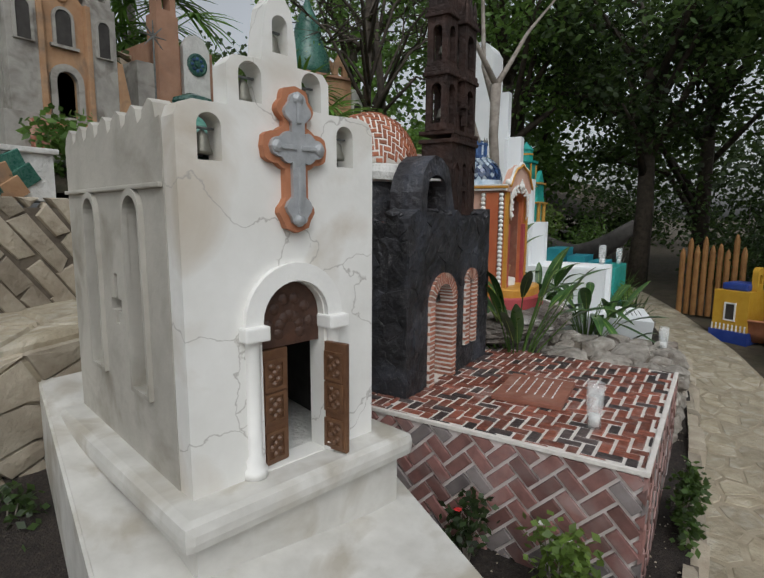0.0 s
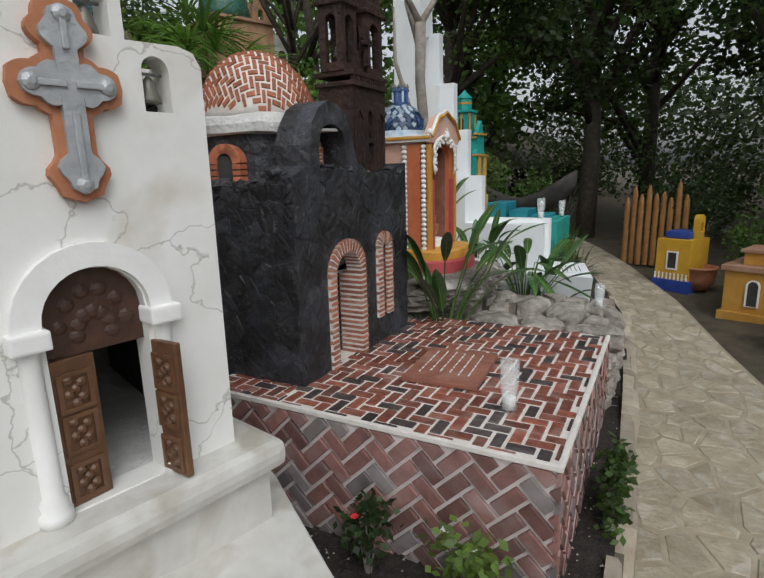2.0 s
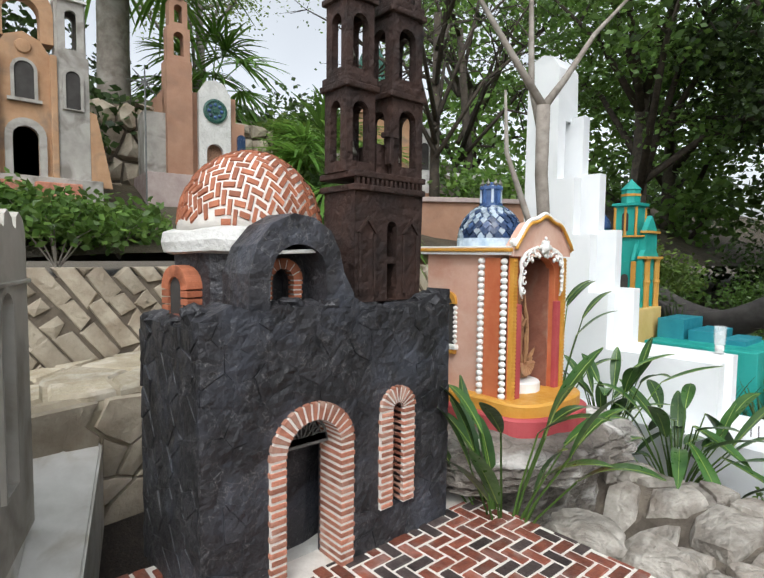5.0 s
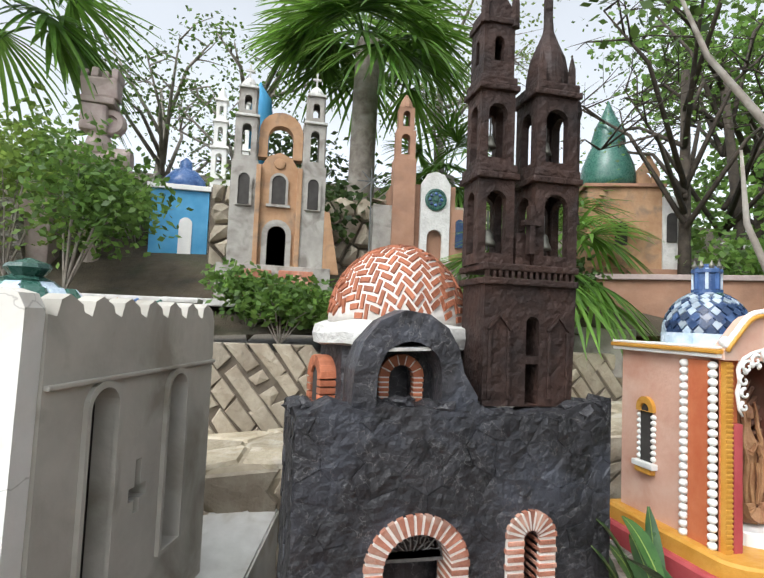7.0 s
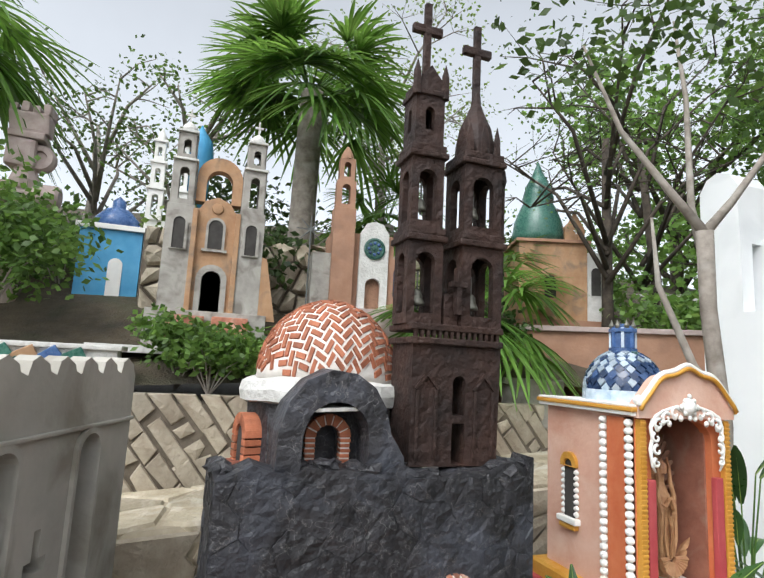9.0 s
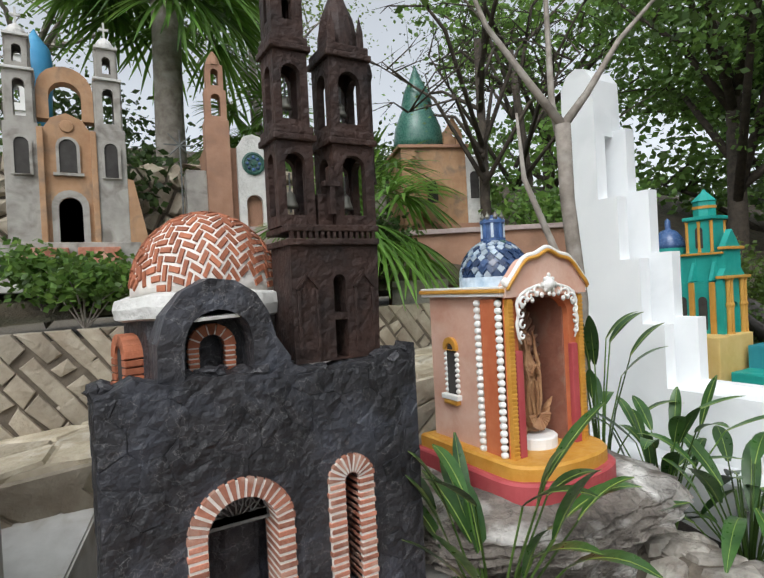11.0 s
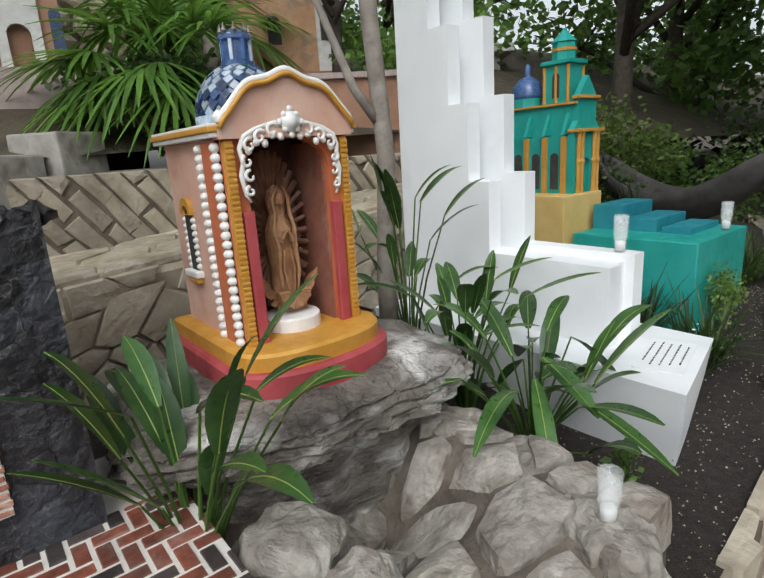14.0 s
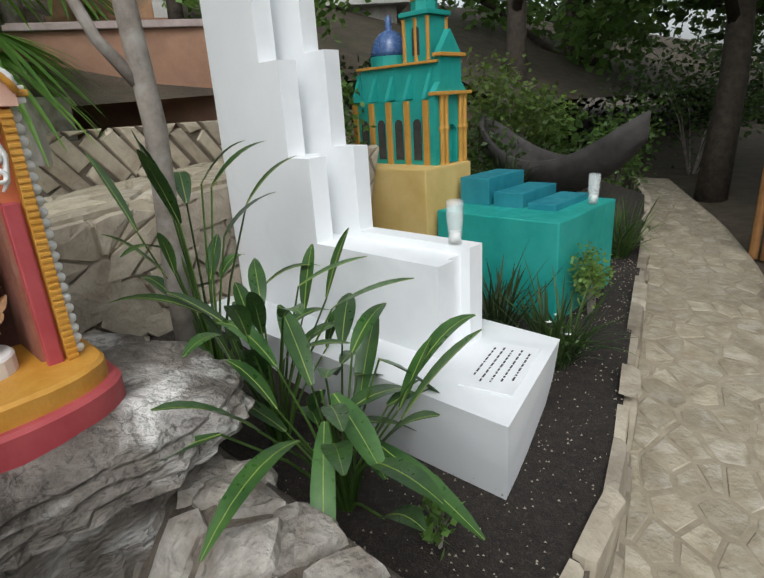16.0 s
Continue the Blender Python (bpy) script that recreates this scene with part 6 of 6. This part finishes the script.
part("tower", bx(-.2, -.03, -.05, .1, 0, .78, .004), BROWNST, mc)
for z0, z1, h in ((.78, 1.0, .075), (1.0, 1.18, .06)):
    bm = plate([(-.115 - h, z0), (-.115 + h, z0), (-.115 + h, z1), (-.115 - h, z1)], [arch(-.115, h * .45, z0 + .03, z1 - .03)], -.04, .06)
    part("belfry", bm, BROWNST, mc)
part("tower_cap", lathe([(.06, 1.18), (.04, 1.24), (.01, 1.29)], -.115, .01, 10), BROWNST, mc)
part("grey_block", bx(-.34, -.2, .0, .2, 0, .42), GREYST, mc)
part("side_window", plate(arch(.33, .03, .12, .34), [], -.02, .0), TILEB, mc)
part("right_wall", bx(.25, .36, .0, .3, 0, .42), BROWNST, mc)
ir = thing("iron_star_pole", "thin iron pole topped by an eight-pointed star", "ornament", pose(-3.3, 2.32, 1.9))
bm = bmesh.new()
add_tube(bm, [(0, 0, -.1), (0, 0, .8)], .006, 6)
part("pole", bm, IRON, ir)
for i in range(8):
    a = math.tau * i / 8
    bm = bmesh.new()
    add_tube(bm, [(0, 0, .8), (0, math.cos(a) * .1, .8 + math.sin(a) * .1)], [.007, .003], 5)
    part("star_ray", bm, IRON, ir)

R3 = pose(-3.62, 4.62, 2.46, 0, 0, 70)
rc = thing("orange_church", "orange-brown miniature church with dark green onion dome", "miniature church", R3)
part("body", bx(-.33, .28, 0, .6, -.2, .5), OCHREST, rc)
part("eave", bx(-.36, .31, -.03, .63, .5, .53, .004), BROWNST, rc)
part("white_corner", bx(.28, .42, -.02, .5, -.2, .42), CONC, rc)
window_arch(rc, .35, .04, .03, .28, -.024)
window_arch(rc, -.05, .05, .0, .2, -.004)
part("onion_dome", lathe([(.23, .53), (.245, .62), (.225, .76), (.17, .9), (.14, .95), (.15, 1.0), (.12, 1.12), (.06, 1.24), (.02, 1.34), (.004, 1.38)], -.08, .3, 20), TILEG, rc, "dark green onion dome", True)
for k in range(3):
    part("bell_gable", plate([(-.09, .53), (.09, .53), (.09, .66), (.0, .82 - .05 * k), (-.09, .66)], [arch(0, .03, .56, .66)], -.02, .02), OCHREST, rc).matrix_basis = pose(.2, .1 + .2 * k, 0)
part("foundation", bx(-.36, .44, -.05, .65, -.9, -.2), BROWNST, rc)
rw = thing("red_parapet", "long low red-brown rendered parapet wall", "wall", pose(-2.98, 4.7, 0, 0, 0, 58))
part("wall", bx(-.9, .8, -.05, .15, 1.4, 2.12, .004), BROWNST, rw)
part("coping", bx(-.92, .82, -.08, .18, 2.12, 2.16, .005), PINKST, rw)
for x, y, z in ((-2.72, 2.55, 1.5), (-2.85, 2.85, 1.6), (-2.72, 3.75, 1.55)):
    tagged(solo("stone_block", bx(-.14, .14, -.16, .16, -.1, .2, .012, .012), GREYST, "grey weathered stone block lying on the terrace", "block", "stone blocks on the terrace")).matrix_world = pose(x, y, z, 0, 0, 20 * x)

tt = thing("stone_totem", "pinkish carved stone totem on a slender shaft", "sculpture", pose(-4.04, .37, 1.9))
part("shaft", lathe([(.09, 0), (.06, .1), (.05, .9)], 0, 0, 10), PINKST, tt)
part("crossbar", lathe([(.07, -.24), (.085, -.22), (.085, -.09), (.07, -.07), (.07, .07), (.085, .09), (.085, .22), (.07, .24)], 0, 0, 16), PINKST, tt).matrix_basis = pose(0, 0, .97, 90)
part("torso", lathe([(.085, 1.0), (.1, 1.06), (.075, 1.14), (.09, 1.18)], 0, 0, 12, jit=.012), PINKST, tt)
part("head", bx(-.09, .09, -.12, .06, 1.15, 1.36, .03, .015), PINKST, tt)
part("ear_ring", lathe([(.085, -.05), (.1, -.03), (.1, .03), (.085, .05), (.05, .052), (.045, .03)], 0, 0, 18), PINKST, tt).matrix_basis = pose(0, .085, 1.24, 0, 90, 0)
part("brow", bx(-.1, .1, -.14, .11, 1.36, 1.41, .012, .008), PINKST, tt)
part("headdress", bx(-.09, .09, -.13, .13, 1.41, 1.56, .02, .02), PINKST, tt)
for k in range(4):
    part("crest", bx(-.09, .09, -.13 + k * .07, -.08 + k * .07, 1.55, 1.61 + .02 * (k % 2), .014, .01), PINKST, tt)


blu = thing("blue_church", "small bright blue miniature church with tiled dome", "miniature church", pose(-4.2, .95, 2.0, 0, 0, 90))
part("body", bx(-.22, .22, 0, .4, -.2, .72), SKYBLUE, blu)
part("cornice", bx(-.25, .25, -.03, .43, .72, .76, .004), PLASTER, blu)
part("dome", lathe([(.18, .76), (.17, .84), (.1, .92), (.05, .94), (.05, 1.0), (.004, 1.04)], 0, .2, 16), TILEB, blu, smooth=True)
window_arch(blu, .05, .05, .2, .5, -.003, PLASTER)
wtw = thing("white_tower_church", "white miniature church with tall ornate twin towers", "miniature church", pose(-4.25, 1.28, 2.0, 0, 0, 90))
part("body", bx(-.12, .3, 0, .4, -.1, .85), PLASTER, wtw)
for s in (-.06, .12):
    for k, (z0, z1, h) in enumerate(((.85, 1.1, .06), (1.12, 1.32, .05), (1.34, 1.5, .04))):
        part("tower_stage", plate([(s - h, z0), (s + h, z0), (s + h, z1), (s - h, z1)], [arch(s, h * .4, z0 + .04, z1 - .04)], -.02, .08), PLASTER, wtw)
        part("cornice", bx(s - h - .015, s + h + .015, -.035, .095, z1, z1 + .02, .003), PLASTER, wtw)
    part("cap", lathe([(.045, 1.52), (.03, 1.58), (.004, 1.64)], s, .03, 10), PLASTER, wtw)
part("blue_cupola", lathe([(.09, 1.0), (.1, 1.3), (.12, 1.5), (.1, 1.65), (.03, 1.75), (.004, 1.8)], .24, .2, 14), SKYBLUE, wtw, smooth=True)
sr = thing("stone_ruin", "grey carved stone tower among rough rocks", "ruin", pose(-4.0, .02, 1.75))
part("shaft", bx(-.12, .12, -.12, .12, -.1, .6, .01, .02), PINKST, sr)
part("upper", bx(-.09, .09, -.09, .09, .6, .85, .01, .02), PINKST, sr)
part("cap", lathe([(.1, .85), (.09, .92), (.03, .98)], 0, 0, 10), PINKST, sr)
rock("boulder", (.3, .35, .4), pose(-4.1, -.35, 2.1), ROCK, "rough grey boulder on the terrace", 4, .25, 3, group="boulders on the terrace")

# pieces across the path on its outer side
for m, sc, lb in ((pose(.25, 7.0, .22, 0, 0, -28), 1.0, "bright yellow miniature house with cobalt roof and base"),):
    yh = thing("yellow_house", lb, "miniature house", m)
    part("base", bx(-.2, .2, -.22, .22, -.08, .08, .006), COBALT, yh, "cobalt blue base")
    part("body", bx(-.18, .18, -.2, .2, .08, .52, .005), SUNYEL, yh)
    part("roof", bx(-.13, .13, -.15, .15, .52, .6, .02), COBALT, yh, "cobalt blue roof")
    part("gable", plate(arch(0, .06, .52, .78), [arch(0, .025, .6, .7)], -.03, .03), SUNYEL, yh).matrix_basis = pose(.15, 0, 0, 0, 0, 90)
    w = part("window", bx(-.05, .05, -.206, -.19, .2, .38), DARK, yh)
    part("window_frame", plate([(-.06, .19), (.06, .19), (.06, .39), (-.06, .39)], [[(-.045, .205), (.045, .205), (.045, .375), (-.045, .375)]], -.212, -.2), PLASTER, w)
    ov = part("oval_window", lathe([(.07, 0), (.07, .01)], 0, 0, 18), DARK, yh)
    ov.matrix_basis = pose(-.182, 0, .32, 0, -90, 0)
    part("oval_frame", lathe([(.085, -.002), (.085, .006), (.07, .008)], 0, 0, 18), PLASTER, ov)
    for i in range(9):
        part("baluster", lathe([(.008, .08), (.012, .1), (.006, .12), (.01, .15)], -.17 + i * .042, -.208, 6), PLASTER, yh)
oh = thing("ochre_house", "ochre brown miniature house with white-framed arched windows", "miniature house", pose(.98, 6.1, .16, 0, 0, -22))
part("base", bx(-.36, .42, -.3, .3, -.06, .05, .006), MUSTARD, oh)
part("body", bx(-.33, .4, -.27, .27, .05, .42, .005), MUSTARD, oh)
part("cornice", bx(-.36, .43, -.3, .3, .42, .47, .006), BROWNST, oh)
part("upper", bx(-.22, .3, -.18, .18, .47, .58, .006), MUSTARD, oh)
part("upper_roof", bx(-.25, .33, -.2, .2, .58, .61, .006), BROWNST, oh)
for x in (-.1, .12, .3):
    window_arch(oh, x, .04, .12, .34, -.272, DARK, PLASTER)
w = part("window", plate(arch(0, .05, .12, .34), [], -.004, .004), DARK, oh)
w.matrix_basis = pose(-.333, 0, 0, 0, 0, 90)
rk = rock("pink_stone", (.13, .12, .22), pose(.98, 5.2, .28), PINKST, "rounded pinkish standing stone beside the path", 9, .15, 3)
pf = thing("post_fence", "fence of pointed orange-brown timber posts", "fence", pose(-.1, 8.0, .25, 0, 0, -10))
rng = random.Random(14)
for i in range(9):
    h = rng.uniform(.85, 1.1)
    part("post", lathe([(.035, 0), (.034, h * .9), (.02, h * .97), (.004, h)], -.3 + i * .085, rng.uniform(-.02, .02), 9), WOODO, pf)
pot = thing("clay_pot", "large terracotta pot standing at the path's outer edge", "pot", pose(.42, 6.9, .2))
part("bowl", lathe([(.1, 0), (.16, .12), (.17, .22), (.19, .23), (.19, .25), (.15, .25), (.14, .1)], 0, 0, 20), TERRA, pot, smooth=True)


# ---- trees and palms ----
def fan_palm(x, y, z, trunk, n, size, seed, label, stem_r=.1):
    rng = random.Random(seed)
    p = thing("fan_palm", label, "palm", pose(x, y, z), "fan palms")
    if trunk > .1:
        bm = bmesh.new()
        add_tube(bm, [(0, 0, -.3), (.02, 0, trunk * .5), (0, .02, trunk)], [stem_r * 1.2, stem_r, stem_r], 12)
        part("trunk", bm, BARK, p, smooth=True)
    for i in range(n):
        a, el = rng.uniform(0, math.tau), rng.uniform(-.6, 1.2)
        d = Vector((math.cos(a) * math.cos(el), math.sin(a) * math.cos(el), math.sin(el)))
        c = Vector((0, 0, trunk)) + d * size * rng.uniform(.5, .8)
        bm = bmesh.new()
        add_tube(bm, [(0, 0, trunk - .02), c], [.012 * size, .008 * size], 5)
        s1 = d.cross(Vector((0, 0, 1))).normalized()
        for k in range(19):
            b = radians(-95 + k * 190 / 18)
            tip = c + (d * math.cos(b) + s1 * math.sin(b)) * size * (.62 + .18 * math.cos(b)) + Vector((0, 0, -.1 * size))
            blade(bm, c, tip, .05 * size, rng.uniform(.2, .55), n=5, fold=.3)
        part("frond", bm, PALM, p)


fan_palm(-4.6, 2.48, 2.2, 2.2, 44, .82, 1, "tall fan palm with bright green drooping fronds", .12)
fan_palm(-3.08, 3.52, 1.75, .4, 22, .58, 2, "low bright green fan palm on the terrace", .06)
fan_palm(-3.9, 4.15, 2.2, .4, 14, .6, 3, "low bright green fan palm on the terrace", .06)
fan_palm(-4.4, -.7, 1.9, 2.4, 22, .95, 4, "fan palm with long drooping fronds", .13)
fan_palm(-4.7, 3.35, 2.2, 1.0, 18, .6, 5, "fan palm behind the brown church", .08)
fan_palm(1.25, 5.5, .15, .05, 12, .3, 6, "small fan palm seedling beside the path", .03)


def tree_of(x, y, z, h, r, nleaf, size, material, bark, seed, label, bare=False, lean=(0, 0), low=.3):
    rng = random.Random(seed)
    t = thing("tree", label, "tree", pose(x, y, z), "garden trees")
    bm = bmesh.new()
    top = Vector((lean[0], lean[1], h * .55))
    tr = h * (.013 if bare else .022)
    add_tube(bm, [(0, 0, -.3), top * .35 + Vector((rng.uniform(-.1, .1), rng.uniform(-.1, .1), 0)), top], [tr * 1.3, tr, tr * .7], 9)
    part("trunk", bm, bark, t, smooth=True)
    lv, tips = bmesh.new(), []
    for i in range(11):
        b0 = top * rng.uniform(low, 1)
        a = math.tau * i / 11 + rng.uniform(-.3, .3)
        end = b0 + Vector((math.cos(a) * r * rng.uniform(.5, 1), math.sin(a) * r * rng.uniform(.5, 1), h * rng.uniform(.08, .5)))
        mid = (b0 + end) / 2 + Vector((rng.uniform(-.12, .12) * r, rng.uniform(-.12, .12) * r, rng.uniform(0, .1) * h))
        bm = bmesh.new()
        add_tube(bm, [b0, mid, end], [tr * .5, tr * .33, tr * .1], 6)
        tips += [mid, end]
        for k in range(5 if bare else 3):
            s = mid.lerp(end, rng.uniform(0, 1))
            e = s + Vector((rng.uniform(-1, 1), rng.uniform(-1, 1), rng.uniform(-.25, .8))) * r * .42
            m2 = (s + e) / 2 + Vector((rng.uniform(-.08, .08), rng.uniform(-.08, .08), .05)) * r
            add_tube(bm, [s, m2, e], [tr * .2, tr * .12, tr * .05], 5)
            tips.append(e)
            if bare:
                for q in range(3):
                    e2 = m2.lerp(e, rng.random()) + Vector((rng.uniform(-1, 1), rng.uniform(-1, 1), rng.uniform(-.4, .6))) * r * .22
                    add_tube(bm, [m2, e2], [tr * .08, tr * .03], 4)
                    tips.append(e2)
        part("limb", bm, bark, t, smooth=True)
    for c in tips:
        leaf_cloud(lv, c, (r * .26, r * .26, r * .2), max(1, nleaf // len(tips)), size, rng)
    part("crown", lv, material, t, kind="stuff")


tree_of(-3.3, 4.9, 1.9, 3.6, 1.3, 900, .036, LEAFM, BARKD, 1, "nearly bare tree with spreading grey branches", True)
tree_of(-3.9, 5.9, 2.0, 4.0, 1.5, 2000, .036, LEAFM, BARKD, 2, "thinly leaved tree with tangled grey branches", True)
tree_of(-5.6, 1.4, 2.6, 2.9, 1.0, 1300, .055, LEAFM, BARK, 3, "slender light-leaved tree behind the churches")
tree_of(-5.9, .5, 2.5, 2.4, 1.0, 1000, .055, LEAFM, BARK, 4, "light-leaved tree behind the churches")
tree_of(-5.4, 3.5, 2.6, 3.6, 1.3, 4200, .045, LEAFY, BARK, 5, "light feathery tree behind the churches", True)
tree_of(-1.2, 10.2, .4, 6.5, 2.3, 11000, .11, LEAFD, BARKD, 6, "large dark-leaved tree over the path's end", low=.5)
tree_of(1.6, 9.2, .3, 6.5, 2.5, 12000, .11, LEAFD, BARKD, 7, "large dark-leaved tree beside the path", low=.5)
tree_of(-3.4, 9.5, .8, 6.0, 2.2, 8500, .11, LEAFM, BARKD, 8, "dark-leaved tree behind the tombs", low=.5)
tree_of(3.6, 7.2, .2, 6.0, 2.3, 10000, .11, LEAFD, BARKD, 9, "large dark-leaved tree beside the path", low=.2)
tree_of(3.2, 12.0, .4, 7.5, 3.0, 6500, .2, LEAFD, BARKD, 10, "tall dark-leaved tree of the wood", low=.2)
tree_of(-.4, 14.5, .4, 7.5, 3.2, 6500, .2, LEAFM, BARKD, 11, "tall tree of the wood", low=.2)
tree_of(-4.5, 13.5, .6, 7.0, 3.0, 6000, .2, LEAFM, BARKD, 12, "tall tree of the wood", low=.2)
tree_of(6.0, 9.5, .3, 7.0, 3.0, 5500, .2, LEAFD, BARKD, 13, "tall dark-leaved tree of the wood", low=.2)
tree_of(-7.5, 10.5, 2.0, 6.0, 2.6, 4500, .18, LEAFM, BARKD, 14, "tall tree of the wood", low=.2)
for k, (x, y, r, s) in enumerate(((.5, 9.8, .8, 0), (2.0, 7.9, .8, 1), (2.2, 6.2, .8, 2), (2.6, 8.6, 1.2, 3), (-2.6, 9.0, .9, 4), (.4, 10.8, 1.3, 5), (-1.8, 11.8, 1.3, 6), (1.9, 4.6, .5, 7), (-3.4, 7.8, .8, 8))):
    bush(x, y, .25, (r, r, r * .8), 1900, .08, (LEAFD, LEAFM, LEAFD)[k % 3], 40 + k, "dense dark green undergrowth beside the path")
# far wood on rising ground closes the view
bm = bmesh.new()
rng = random.Random(77)
for i in range(260):
    a = radians(rng.uniform(-40, 128))
    d = rng.uniform(17, 30)
    leaf_cloud(bm, (math.sin(a) * d * .9, 3 + math.cos(a) * d, rng.uniform(.5, 5.0)), (1.8, 1.8, 1.4), 150, .27, rng)
solo("far_wood", bm, LEAFD, "dense green wood in the distance", "woods", kind="stuff")
hl = thing("grey_building", "long pale grey roofed building beyond the terrace", "building", pose(-7.5, 8.2, 1.5, 0, 0, 50))
part("wall", bx(-2.5, 2.5, 0, 2, 0, 1.6), GREYST, hl)
part("roof", plate([(-2.7, 1.6), (2.7, 1.6), (2.7, 1.72), (-2.7, 1.72)], [], -.2, 2.2), CONC, hl)
